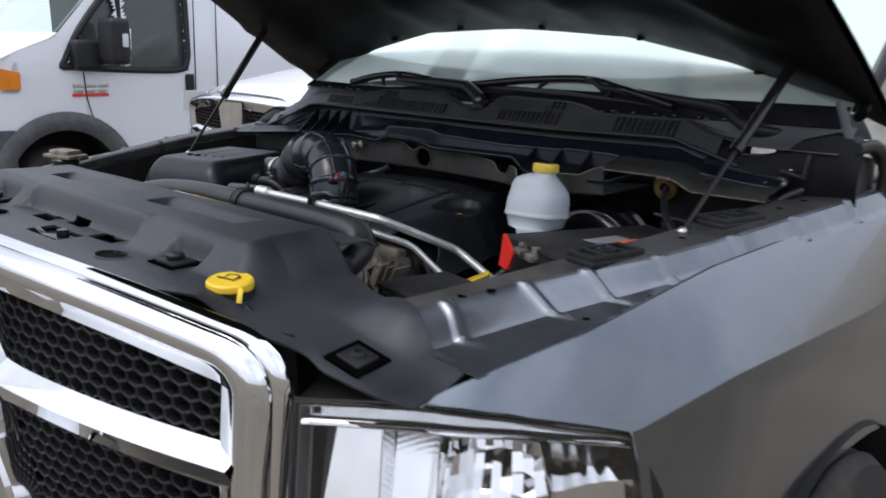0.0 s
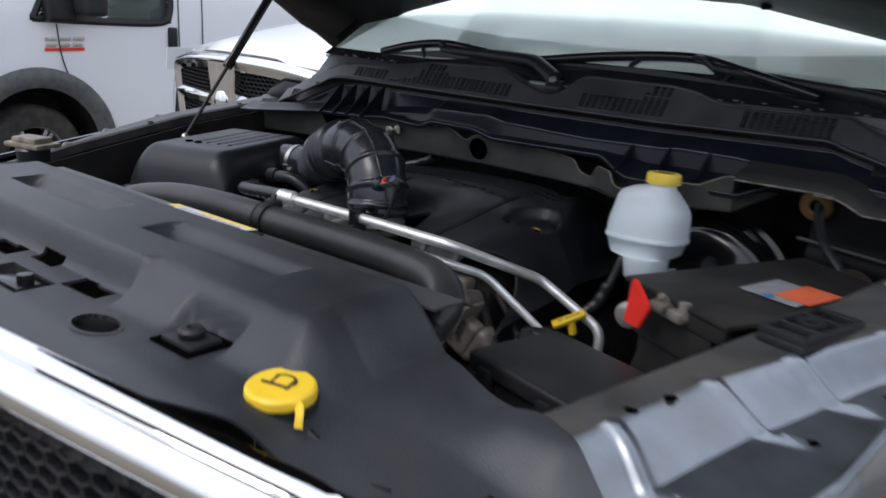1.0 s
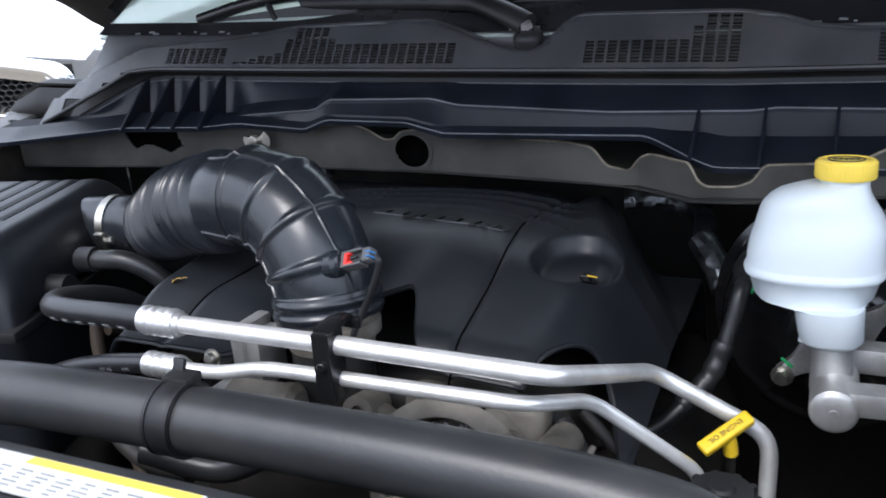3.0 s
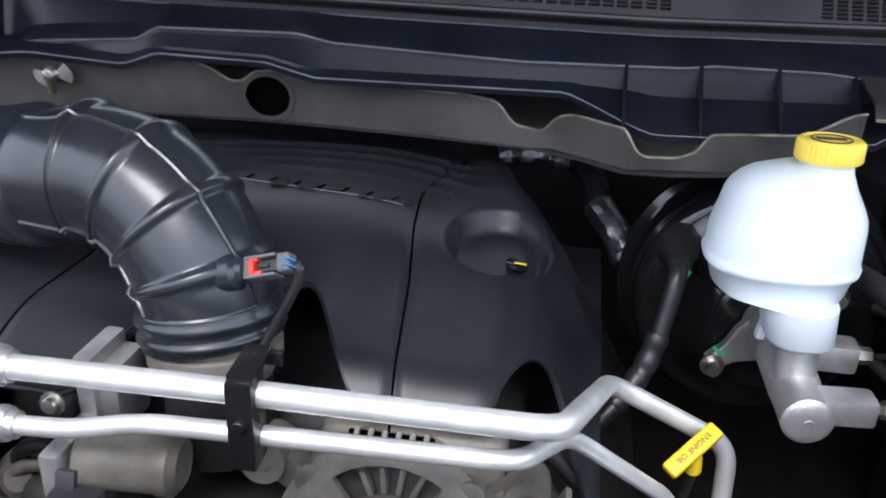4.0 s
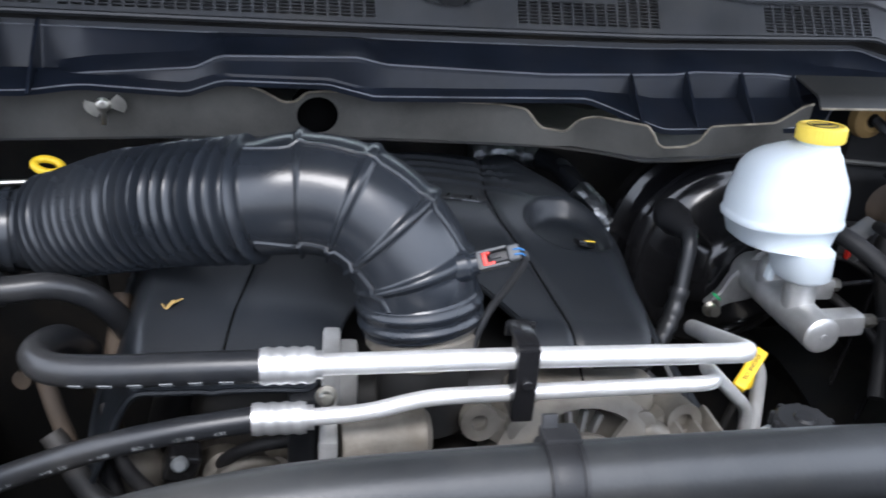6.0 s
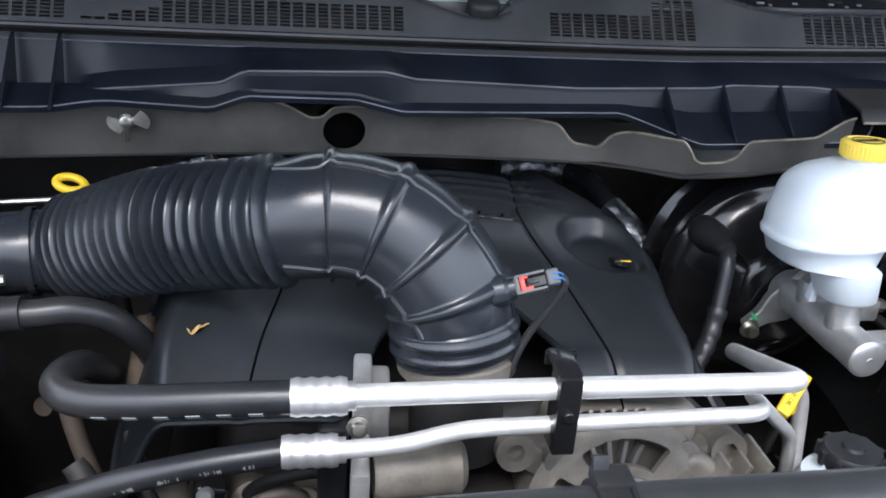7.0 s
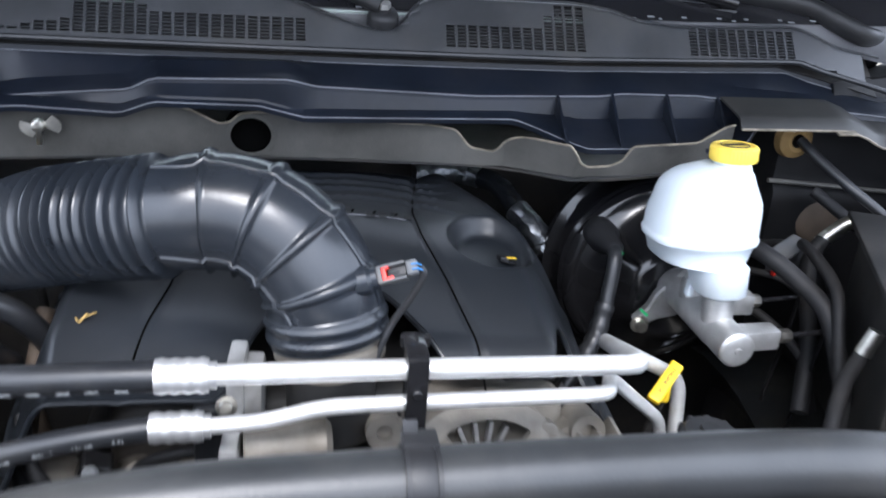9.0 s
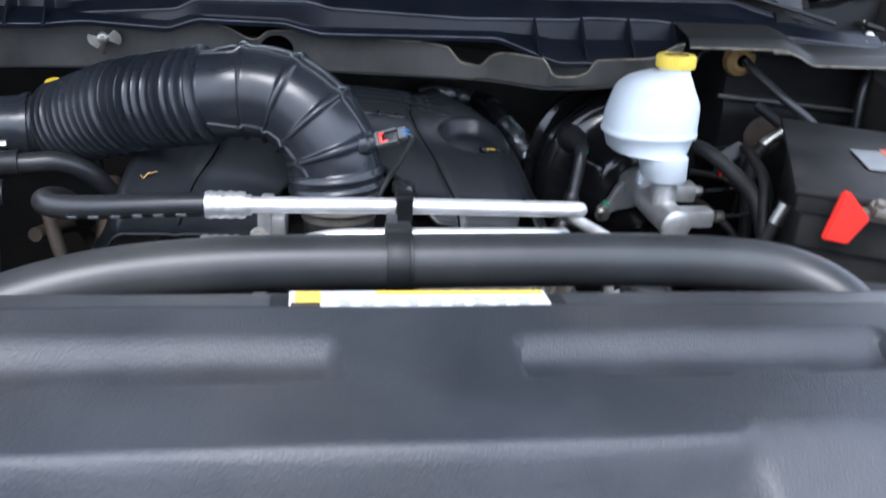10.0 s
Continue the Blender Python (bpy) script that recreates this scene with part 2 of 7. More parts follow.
def sweep(bm, line, radius, seg=14, caps=True, flat=1.0):
    """A tube along a line; radius is a number or a function of 0..1 along it."""
    up, rings, total = None, [], len(line) - 1
    length = [0.0]
    for a, b in zip(line, line[1:]):
        length.append(length[-1] + (b - a).length)
    for i, p in enumerate(line):
        d = (line[min(i + 1, total)] - line[max(i - 1, 0)]).normalized()
        if up is None:
            up = d.orthogonal().normalized()
        up = (up - d * up.dot(d)).normalized()
        side = d.cross(up)
        r = radius(length[i] / length[-1]) if callable(radius) else radius
        rings.append([bm.verts.new(p + (up * math.cos(a) + side * math.sin(a) * flat) * r) for a in (2 * math.pi * k / seg for k in range(seg))])
    for a, b in zip(rings, rings[1:]):
        for k in range(seg):
            bm.faces.new((a[k], a[(k + 1) % seg], b[(k + 1) % seg], b[k]))
    if caps:
        bm.faces.new(rings[0][::-1])
        bm.faces.new(rings[-1])
    return bm


def pipe(pts, radius, seg=14, bend=None, sub=8, caps=True, flat=1.0):
    bm = bmesh.new()
    line = rounded(pts, bend) if bend else catmull(pts, sub)
    return sweep(bm, line, radius, seg, caps, flat)


def box(size, m=None, bevel=0.004, seg=2, bm=None, taper=1.0):
    own = bmesh.new()
    bmesh.ops.create_cube(own, size=1.0)
    for v in own.verts:
        k = taper if v.co.z > 0 else 1.0
        v.co = Vector((v.co.x * size[0] * k, v.co.y * size[1] * k, v.co.z * size[2]))
    if bevel:
        bmesh.ops.bevel(own, geom=list(own.edges), offset=bevel, segments=seg, profile=0.6, affect="EDGES")
    if m is not None:
        own.transform(m)
    return join(bm, own) if bm is not None else own


def join(bm, other):
    """Adds another bmesh to bm and frees it."""
    table = {v: bm.verts.new(v.co) for v in other.verts}
    for f in other.faces:
        bm.faces.new([table[v] for v in f.verts])
    other.free()
    return bm


def lathe(profile, m=None, seg=32, bm=None):
    own = bmesh.new()
    rings = []
    for r, z in profile:
        if r < 1e-5:
            rings.append([own.verts.new((0, 0, z))])
        else:
            rings.append([own.verts.new((r * math.cos(a), r * math.sin(a), z)) for a in (2 * math.pi * k / seg for k in range(seg))])
    for a, b in zip(rings, rings[1:]):
        for k in range(seg):
            j = (k + 1) % seg
            if len(a) == 1 and len(b) > 1:
                own.faces.new((a[0], b[j], b[k]))
            elif len(b) == 1 and len(a) > 1:
                own.faces.new((a[k], a[j], b[0]))
            elif len(a) > 1:
                own.faces.new((a[k], a[j], b[j], b[k]))
    if m is not None:
        own.transform(m)
    return join(bm, own) if bm is not None else own


def prism(poly, z0, z1, m=None, bevel=0.0, seg=2, bm=None):
    own = bmesh.new()
    lo = [own.verts.new((x, y, z0)) for x, y in poly]
    hi = [own.verts.new((x, y, z1)) for x, y in poly]
    own.faces.new(lo[::-1])
    own.faces.new(hi)
    for i in range(len(poly)):
        j = (i + 1) % len(poly)
        own.faces.new((lo[i], lo[j], hi[j], hi[i]))
    if bevel:
        own.normal_update()
        bmesh.ops.bevel(own, geom=list(own.edges), offset=bevel, segments=seg, affect="EDGES")
    if m is not None:
        own.transform(m)
    return join(bm, own) if bm is not None else own


def sheet(fn, us, vs, thick=0.0, keep=None, bm=None):
    """A surface fn(u, v) over the grid us x vs; keep(u, v) at a cell's middle leaves holes; thick gives it a back."""
    own = bmesh.new()
    grid = [[own.verts.new(fn(u, v)) for v in vs] for u in us]
    for i in range(len(us) - 1):
        for j in range(len(vs) - 1):
            if keep is None or keep((us[i] + us[i + 1]) / 2, (vs[j] + vs[j + 1]) / 2):
                own.faces.new((grid[i][j], grid[i + 1][j], grid[i + 1][j + 1], grid[i][j + 1]))
    loose = [v for v in own.verts if not v.link_faces]
    bmesh.ops.delete(own, geom=loose, context="VERTS")
    own.normal_update()
    if thick:
        bmesh.ops.solidify(own, geom=list(own.faces), thickness=thick)
    return join(bm, own) if bm is not None else own


def span(a, b, n):
    return [a + (b - a) * i / n for i in range(n + 1)]


def lerp_table(table, x):
    """Straight interpolation in a short table of (x, value)."""
    if x <= table[0][0]:
        return table[0][1]
    for (a, p), (b, q) in zip(table, table[1:]):
        if x <= b:
            return p + (q - p) * (x - a) / (b - a)
    return table[-1][1]


def smooth(a, b, x):
    t = min(1.0, max(0.0, (x - a) / (b - a)))
    return t * t * (3 - 2 * t)


def lin(a, b, x):
    """A straight ramp from 0 at a to 1 at b with slightly eased ends."""
    t = min(1.0, max(0.0, (x - a) / (b - a)))
    return t + 0.10 * math.sin(2 * math.pi * t) * -0.6


def aim(p, direction, up=(0, 0, 1)):
    """A pose at p whose z axis points along direction."""
    return Matrix.Translation(p) @ Vector(direction).to_track_quat("Z", "Y").to_matrix().to_4x4()


def bolt(p, direction, r=0.007, h=0.006, bm=None, washer=True):
    m = aim(p, direction)
    prof = [(0, h), (r * 0.85, h), (r, h * 0.8), (r, 0)]
    if washer:
        prof += [(r * 1.6, 0), (r * 1.6, -0.002), (0, -0.002)]
    else:
        prof += [(0, 0)]
    return lathe(prof, m, 6 if not washer else 12, bm)


def words(text, size, m, material, name, parent, depth=0.0004):
    cu = bpy.data.curves.new(name, "FONT")
    cu.body, cu.size, cu.extrude, cu.align_x, cu.align_y = text, size, depth, "CENTER", "CENTER"
    tmp = bpy.data.objects.new(name, cu)
    scene.collection.objects.link(tmp)
    me = bpy.data.meshes.new_from_object(tmp.evaluated_get(bpy.context.evaluated_depsgraph_get()))
    bpy.data.objects.remove(tmp)
    me.transform(m)
    me.materials.clear()
    me.materials.append(material)
    ob = new(name, me)
    ob.parent = parent
    if parent.parent is None:
        ob.matrix_parent_inverse = Matrix.Translation(parent.location).inverted()
    return ob

# ---- ground ----
GROUND = -0.15
ground = solo("ground", sheet(lambda u, v: (u, v, GROUND), [-400, -40, -12, -4, 4, 12, 40, 400], [-400, -40, -12, -4, 4, 12, 40, 400]),
              M_GROUND, "brown grey dusty ground of a vehicle lot", "ground", kind="structure")
solo("wall_lot", box((90, 0.3, 4.5), pose(-10, 42, GROUND + 2.25), 0.02), M_WALL,
                "pale stucco wall along the far side of the lot", "wall", kind="structure")

# ---- the grey pickup: body ----
truck = thing("pickup_truck", "dark grey metallic pickup truck with its hood propped open", "pickup truck", at=(0, 2.2, GROUND))


def fender_edge(y):
    """Inner top edge of a front fender: half width and height."""
    return (lerp_table([(0.27, 0.86), (0.36, 0.895), (0.50, 0.938), (0.84, 0.950), (1.44, 0.985), (1.9, 1.0)], y),
            lerp_table([(0.27, 1.041), (0.36, 1.068), (0.50, 1.098), (0.84, 1.138), (1.44, 1.170), (1.9, 1.19)], y))


def fender_crease(y):
    return (lerp_table([(0.27, 0.93), (0.55, 1.0), (0.78, 1.03), (1.29, 1.045), (1.9, 1.05)], y),
            lerp_table([(0.27, 1.00), (0.55, 0.963), (0.78, 0.992), (1.29, 0.990), (1.9, 1.0)], y))


def arch_line(y):
    """Height of the wheel opening above the road at y."""
    d = abs(y - 1.44) / 0.51
    return 0.18 + 0.46 * max(0.0, 1 - d ** 3.2) ** 0.42 if d < 1 else 0.18


def fender(s):
    def front(v):
        """Front edge of the fender, along the top and the side of the headlamp."""
        return lerp_table([(0, 0.270), (0.1, 0.279), (0.2, 0.288), (0.35, 0.307), (0.5, 0.333), (0.7, 0.386), (0.85, 0.447), (1.0, 0.544), (1.3, 0.62), (2.0, 0.70)], v)

    def surf(u, v):
        y = front(v) + (2.0 - front(v)) * u
        xe, ze = fender_edge(y)
        xc, zc = fender_crease(y)
        if v <= 1.0:
            return Vector((s * (xe + (xc - xe) * v), y, ze + (zc - ze) * v ** 1.12))
        t = v - 1.0
        low = arch_line(y)
        return Vector((s * (xc + 0.004 * min(1.0, t * 30) - 0.050 * t), y, zc + (low - zc) * t))
    vs = [0, 0.1, 0.2, 0.3, 0.4, 0.5, 0.6, 0.7, 0.8, 0.9, 1.0, 1.06, 1.15, 1.3, 1.5, 1.7, 1.85, 1.95, 2.0]
    f = part("fender", sheet(surf, span(0, 1, 60), vs, 0.004), M_BODY, truck, "smooth metallic grey front fender", angle=14)
    lipb = bmesh.new()
    sweep(lipb, [surf(u, 2.0) + Vector((-s * 0.012, 0, 0.0)) for u in span(0, 1, 50)], 0.013, 8)
    part("arch_lip", lipb, M_BODY, f)
    sweepb = bmesh.new()
    sweep(sweepb, [Vector((s * fender_edge(y)[0] - s * 0.003, y, fender_edge(y)[1] - 0.004)) for y in span(0.272, 1.9, 60)], 0.005, 8)
    part("hem", sweepb, M_BODY, f)


for s in (1, -1):
    fender(s)


def rail_place(y):
    """Inner fender rail: half width of its top and its height."""
    return (lerp_table([(0.33, 0.725), (0.456, 0.752), (0.60, 0.785), (1.0, 0.862), (1.38, 0.905), (1.6, 0.92)], y),
            lerp_table([(0.33, 1.108), (0.456, 1.117), (0.60, 1.130), (1.0, 1.172), (1.38, 1.197), (1.6, 1.205)], y))


BEADS = (0.430, 0.566, 0.668, 0.792, 0.955, 1.14, 1.33)


def rail_offsets(y):
    """From the rail's line: its inner edge, the top of its slope and the foot of its slope."""
    return (lerp_table([(0.42, -0.045), (0.6, -0.042), (0.86, -0.023), (1.3, -0.020)], y),
            lerp_table([(0.42, 0.006), (0.56, 0.007), (0.67, 0.030), (0.79, 0.060), (0.95, 0.074), (1.3, 0.078)], y),
            lerp_table([(0.41, 0.061), (0.56, 0.060), (0.66, 0.072), (0.80, 0.088), (0.95, 0.100), (1.3, 0.102)], y))


def rail(s):
    ys = sorted(span(0.374, 1.55, 114) + [b + 0.002 * k for b in BEADS for k in range(-8, 14) if b + 0.002 * k > 0.374])

    def surf(u, v):
        x, z = rail_place(u)
        a, e, b = rail_offsets(u)
        a = a if s > 0 else min(0.016, e - 0.014)
        far = fender_edge(u)[0] - 0.006 - x
        prof = [(a - 0.009, -0.022), (a - 0.006, -0.004), (a, 0.0), (e - 0.006, 0.0), (e, -0.003), (b - 0.007, -0.034), (b, -0.039), (b + (far - b) * 0.5, -0.043), (far, -0.046)]
        i = min(int(v), len(prof) - 2)
        p, q = prof[i], prof[i + 1]
        dx, dz = p[0] + (q[0] - p[0]) * (v - i), p[1] + (q[1] - p[1]) * (v - i)
        bead = sum(math.exp(-(abs(u - y) / 0.0085) ** 2.2) for y in BEADS)
        tab = sum(math.exp(-(((u - y - 0.006 - (dx - b - 0.012) * 0.4) / 0.0075) ** 2 + ((dx - b - 0.016) / 0.016) ** 2)) for y in BEADS)
        fade = smooth(e - 0.022, e + 0.002, dx) * smooth(b + 0.012, b - 0.004, dx)
        dz += 0.0050 * bead * fade + 0.0065 * tab
        dx += 0.004 * bead * fade
        y = u - 0.034 * smooth(0.01, 0.08, dx) * smooth(0.52, 0.41, u)
        return (s * (x + dx), y, z + dz)
    vs = [i * 0.2 for i in range(5 * 8 + 1)]
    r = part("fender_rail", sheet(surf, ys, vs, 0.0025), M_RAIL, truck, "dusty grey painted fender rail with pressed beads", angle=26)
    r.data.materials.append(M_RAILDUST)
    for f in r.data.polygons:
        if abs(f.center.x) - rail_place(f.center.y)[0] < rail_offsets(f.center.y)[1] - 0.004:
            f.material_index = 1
    # bolt holes are uncut: black discs paint the shade inside them
    for y, dx in ((0.464, -0.002), (0.509, 0.005), (0.90, 0.020), (1.19, 0.020), (0.590, 0.100), (0.727, 0.104), (1.28, 0.020)):
        x, z = rail_place(y)
        drop = 0.0418 if dx > 0.05 else 0.0
        hole = lathe([(0.0, 0.0016), (0.0068, 0.0016), (0.0074, 0.0008)], pose(s * (x + dx), y, z + 0.0012 - drop), 18)
        part("hole_disc", hole, M_FLATBLACK, r, "black disc painted as a shaded bolt hole")
    x, z = rail_place(1.0)
    pads = [(0.735, 0.012), (1.04, 0.02)] if s > 0 else []
    for y, dx in pads:
        x, z = rail_place(y)
        m = pose(s * (x - 0.006 + dx), y, z + 0.002, 0, 0, -s * 12)
        bm = box((0.062, 0.118, 0.012), m, 0.004)
        for w, l, px, py in ((0.060, 0.008, 0, -0.054), (0.060, 0.008, 0, 0.054), (0.007, 0.115, -0.027, 0), (0.007, 0.115, 0.027, 0), (0.055, 0.006, 0, -0.024), (0.055, 0.006, 0, 0.022)):
            box((w, l, 0.012), m @ pose(px, py, 0.009), 0.002, bm=bm)
        lathe([(0.017, 0.004), (0.017, 0.015), (0.009, 0.015), (0.008, 0.008), (0, 0.008)], m, 20, bm)
        part("hood_rest_pad", bm, M_PLASTIC, truck, "ribbed black rubber hood rest pad")
    inner = sheet(lambda u, v: (s * (rail_place(u)[0] - (0.030 if s > 0 else 0.016) - 0.03 * v), u, rail_place(u)[1] - 0.02 - 0.62 * v), span(0.34, 1.5, 24), span(0, 1, 8), 0.003)
    part("inner_fender", inner, M_DARK, truck, "grimy dark inner fender panel")


for s in (1, -1):
    rail(s)


# ---- grille and headlamps ----
def grille_y(x):
    return 0.055 + 0.30 * (x / 0.70) ** 2 * 0.45


def grille(parent, ox, oy, oz, inner=True):
    """Chrome crosshair grille with honeycomb inserts, its middle at ox and its face near oy."""
    def P(x, z, d=0.0):
        return Vector((ox + x, oy + grille_y(x) + d + (1.0 - z) * 0.06 - 0.01, oz + z))

    # surround: one chrome band over the top, round the corners and down both sides
    half, top, r = 0.685, 1.152, 0.085
    loop = [(-0.640 - 0.045 * (z - 0.60) / 0.42, z) for z in span(0.60, 1.02, 12)]
    loop += [(-half + r * (1 - math.cos(a)), 1.02 + r * math.sin(a)) for a in span(0.1, math.pi / 2, 10)]
    loop += [(x, 1.105 + (top - 1.105) * max(0.0, 1 - (abs(x) / (half - r)) ** 2.7) if abs(x) < half - r else 1.105) for x in span(-half + r + 0.02, 0, 16)]
    loop += [(-x, z) for x, z in reversed(loop[:-1])]
    for _ in range(3):
        loop = [loop[0]] + [((a[0] + 2 * b[0] + c[0]) / 4, (a[1] + 2 * b[1] + c[1]) / 4) for a, b, c in zip(loop, loop[1:], loop[2:])] + [loop[-1]]
    prof = [(0.05, -0.078), (0.012, -0.078), (0.004, -0.075), (-0.004, -0.058), (-0.012, -0.044), (-0.020, -0.034), (-0.022, -0.022), (-0.016, -0.011), (-0.004, -0.005), (0.004, -0.004), (0.006, -0.008), (0.011, -0.008), (0.013, -0.001), (0.030, 0.0065), (0.034, 0.0055), (0.034, -0.03)]
    bm = bmesh.new()
    rows = []
    for i, (x, z) in enumerate(loop):
        a, b = loop[max(i - 1, 0)], loop[min(i + 1, len(loop) - 1)]
        t = Vector((b[0] - a[0], b[1] - a[1])).normalized()
        n = Vector((-t.y, t.x))
        if n.dot(Vector((x, z - 0.85))) < 0:
            n = -n
        wide = 1.0 + 0.05 * smooth(1.06, 0.95, z)
        rows.append([bm.verts.new(P(x + n.x * o * wide, z + n.y * o * wide, d)) for d, o in prof])
    for a, b in zip(rows, rows[1:]):
        for j in range(len(prof) - 1):
            bm.faces.new((a[j], b[j], b[j + 1], a[j + 1]))
    g = part("grille_surround", bm, M_CHROME, parent, "bright chrome grille surround", angle=42)
    # cross bars
    bm = bmesh.new()
    rows = []
    for i in range(41):
        x = -0.63 + 1.26 * i / 40
        mid = 0.918 - 0.012 * (x / 0.65) ** 2
        h = 0.036 + 0.02 * math.exp(-(x / 0.09) ** 2)
        rows.append([bm.verts.new(P(x, mid + dz * h, dy)) for dy, dz in ((0.045, 1.0), (0.010, 0.80), (-0.022, 0.22), (-0.025, 0.12), (-0.006, -0.92), (0.03, -1.0))])
    for a, b in zip(rows, rows[1:]):
        for j in range(5):
            bm.faces.new((a[j], b[j], b[j + 1], a[j + 1]))
    part("crossbar", bm, M_CHROME, g, angle=18)
    bm = bmesh.new()
    rows = []
    for i in range(25):
        z = 0.62 + 0.50 * i / 24
        h = 0.108 + 0.012 * smooth(0.95, 1.09, z) + 0.05 * smooth(0.84, 0.70, z)
        rows.append([bm.verts.new(P(dx, z, dy)) for dy, dx in ((0.05, -h), (-0.030, -h + 0.004), (-0.038, -h + 0.012), (-0.042, -h * 0.45), (-0.042, h * 0.45), (-0.038, h - 0.012), (-0.030, h - 0.004), (0.05, h))])
    for a, b in zip(rows, rows[1:]):
        for j in range(7):
            bm.faces.new((a[j], b[j], b[j + 1], a[j + 1]))
    part("upright_bar", bm, M_CHROME, g, angle=25)
    # round emblem as a plain shape
    part("emblem", lathe([(0, 0.02), (0.03, 0.018), (0.052, 0.008), (0.056, -0.01)], aim(P(0, 0.918, -0.044), (0, -1, 0.06)), 28), M_CHROME, g, "plain chrome emblem boss")
    # honeycomb inserts
    for s in (-1, 1):
        for z0, z1 in ((0.955, 1.072), (0.64, 0.880)):
            bm = bmesh.new()
            pitch, wall = 0.034, 0.0035
            nz = int((z1 - z0) / (pitch * 0.62)) + 1
            for r in range(nz + 1):
                for c in range(20):
                    cx = 0.10 + (c + 0.5 * (r % 2)) * pitch
                    cz = z0 + r * pitch * 0.62
                    if cx > 0.615 or cz > z1 + 0.012 - 0.045 * (cx / 0.68) ** 2:
                        continue
                    ring = []
                    for k in range(6):
                        a = math.pi / 6 + k * math.pi / 3
                        ex, ez = math.cos(a) * pitch * 0.60, math.sin(a) * pitch * 0.43
                        ring.append([P(s * (cx + ex * f), cz + ez * f, d) for f, d in ((1.0, 0.012), (0.80, 0.014), (0.76, 0.04), (0.98, 0.045))])
                    vv = [[bm.verts.new(p) for p in q] for q in ring]
                    for k in range(6):
                        a, b = vv[k], vv[(k + 1) % 6]
                        for j in range(3):
                            bm.faces.new((a[j], b[j], b[j + 1], a[j + 1]))
            part("honeycomb_insert", bm, M_PLASTIC, g, "black honeycomb grille insert")
    back = sheet(lambda u, v: P(u, v, 0.07), span(-0.66, 0.66, 20), [0.6, 0.8, 1.0, 1.09], 0.003)
    part("grille_backing", back, M_DARK, g)
    return g


grille(truck, 0, 0, 0)


def headlamp(parent, s, ox=0.0, oy=0.0, oz=0.0):
    def top_edge(t):
        """Top edge of the lamp, from the grille along the fender's front edge."""
        if t < 0.45:
            k = t / 0.45
            return 0.70 + 0.155 * k, 0.185 + 0.080 * k, 1.018 + 0.016 * k
        v = (t - 0.45) / 0.55
        y = lerp_table([(0, 0.270), (0.1, 0.279), (0.2, 0.288), (0.35, 0.307), (0.5, 0.333), (0.7, 0.386), (0.85, 0.447), (1.0, 0.544)], v)
        (xe, ze), (xc, zc) = fender_edge(y), fender_crease(y)
        return xe + (xc - xe) * v, y - 0.005, ze + (zc - ze) * v ** 1.12 - 0.007

    def surf(u, v, back=0.0):
        x, y, zt = top_edge(u)
        zb = lerp_table([(0, 0.70), (0.6, 0.70), (1.0, 0.74)], u)
        z = zt + (zb - zt) * v
        bulge = 0.03 * math.sin(min(1, v * 1.15) * math.pi * 0.5)
        return (ox + s * (x + bulge * 0.5 - back * 0.6), oy + y - bulge * 0.6 + back + (1 - v) * 0.012 + 0.19 * v * smooth(0.55, 1.0, u), oz + z)

    bm = sheet(lambda u, v: surf(u, v, 0.125), span(0.25, 0.98, 40), span(0.08, 0.98, 8), 0.0)
    lamp = part("headlight", bm, M_REFLECTOR, parent, "clear halogen headlight with a faceted reflector", angle=15)
    lens = part("lens", sheet(surf, span(0, 1, 24), span(0, 1, 12), 0.004), M_LENS, lamp)
    lens.visible_shadow = False
    bez = bmesh.new()
    loop = [Vector(surf(u, 0.0, 0.006)) for u in span(0, 1, 30)] + [Vector(surf(1.0, v, 0.006)) for v in span(0.05, 1, 10)]
    loop += [Vector(surf(u, 1.0, 0.006)) for u in span(0.97, 0, 30)] + [Vector(surf(0.0, v, 0.006)) for v in span(0.95, 0, 10)]
    sweep(bez, loop, 0.0035, 8)
    part("bezel", bez, M_GLOSSBLACK, lamp)
    house = sheet(lambda u, v: surf(u, v, 0.150), span(0.2, 1, 20), span(0, 1, 4), 0.003)
    part("housing", house, M_DARK, lamp)
    lid = sheet(lambda u, v: Vector(surf(u, 0.0, 0.006 + 0.135 * v)) - Vector((0, 0, 0.004)), span(0, 1, 20), span(0, 1, 2), 0.003)
    part("top_shroud", lid, M_DARK, lamp)
    roof_in = sheet(lambda u, v: Vector(surf(u, 0.0, 0.008 + 0.125 * v)) - Vector((0, 0, 0.0095)), span(0.02, 1, 20), span(0, 1, 2), 0.001)
    part("inner_roof", roof_in, M_REFLECTOR, lamp)
    bar = sheet(lambda u, v: surf(u, 0.034 + 0.070 * v, 0.030 - 0.025 * v - 0.010 * smooth(0.55, 1.0, u) * v), span(0.03, 0.985, 40), span(0, 1, 3), 0.003)
    part("upper_trim", bar, M_CHROME, lamp, "chrome upper trim inside the lamp")
    side_strip = sheet(lambda u, v: surf(0.012 + 0.055 * u, 0.02 + 0.97 * v, 0.010 + 0.02 * math.sin(u * 3)), span(0, 1, 4), span(0, 1, 6), 0.003)
    part("side_strip", side_strip, M_CLADDING, lamp, "grey plastic side strip")
    plate = sheet(lambda u, v: surf(0.085 + 0.225 * u, 0.10 + 0.87 * v, 0.055 - 0.045 * v), span(0, 1, 6), span(0, 1, 6), 0.003)
    part("inner_panel", plate, M_CHROME, lamp, "flat chrome panel beside the reflector")
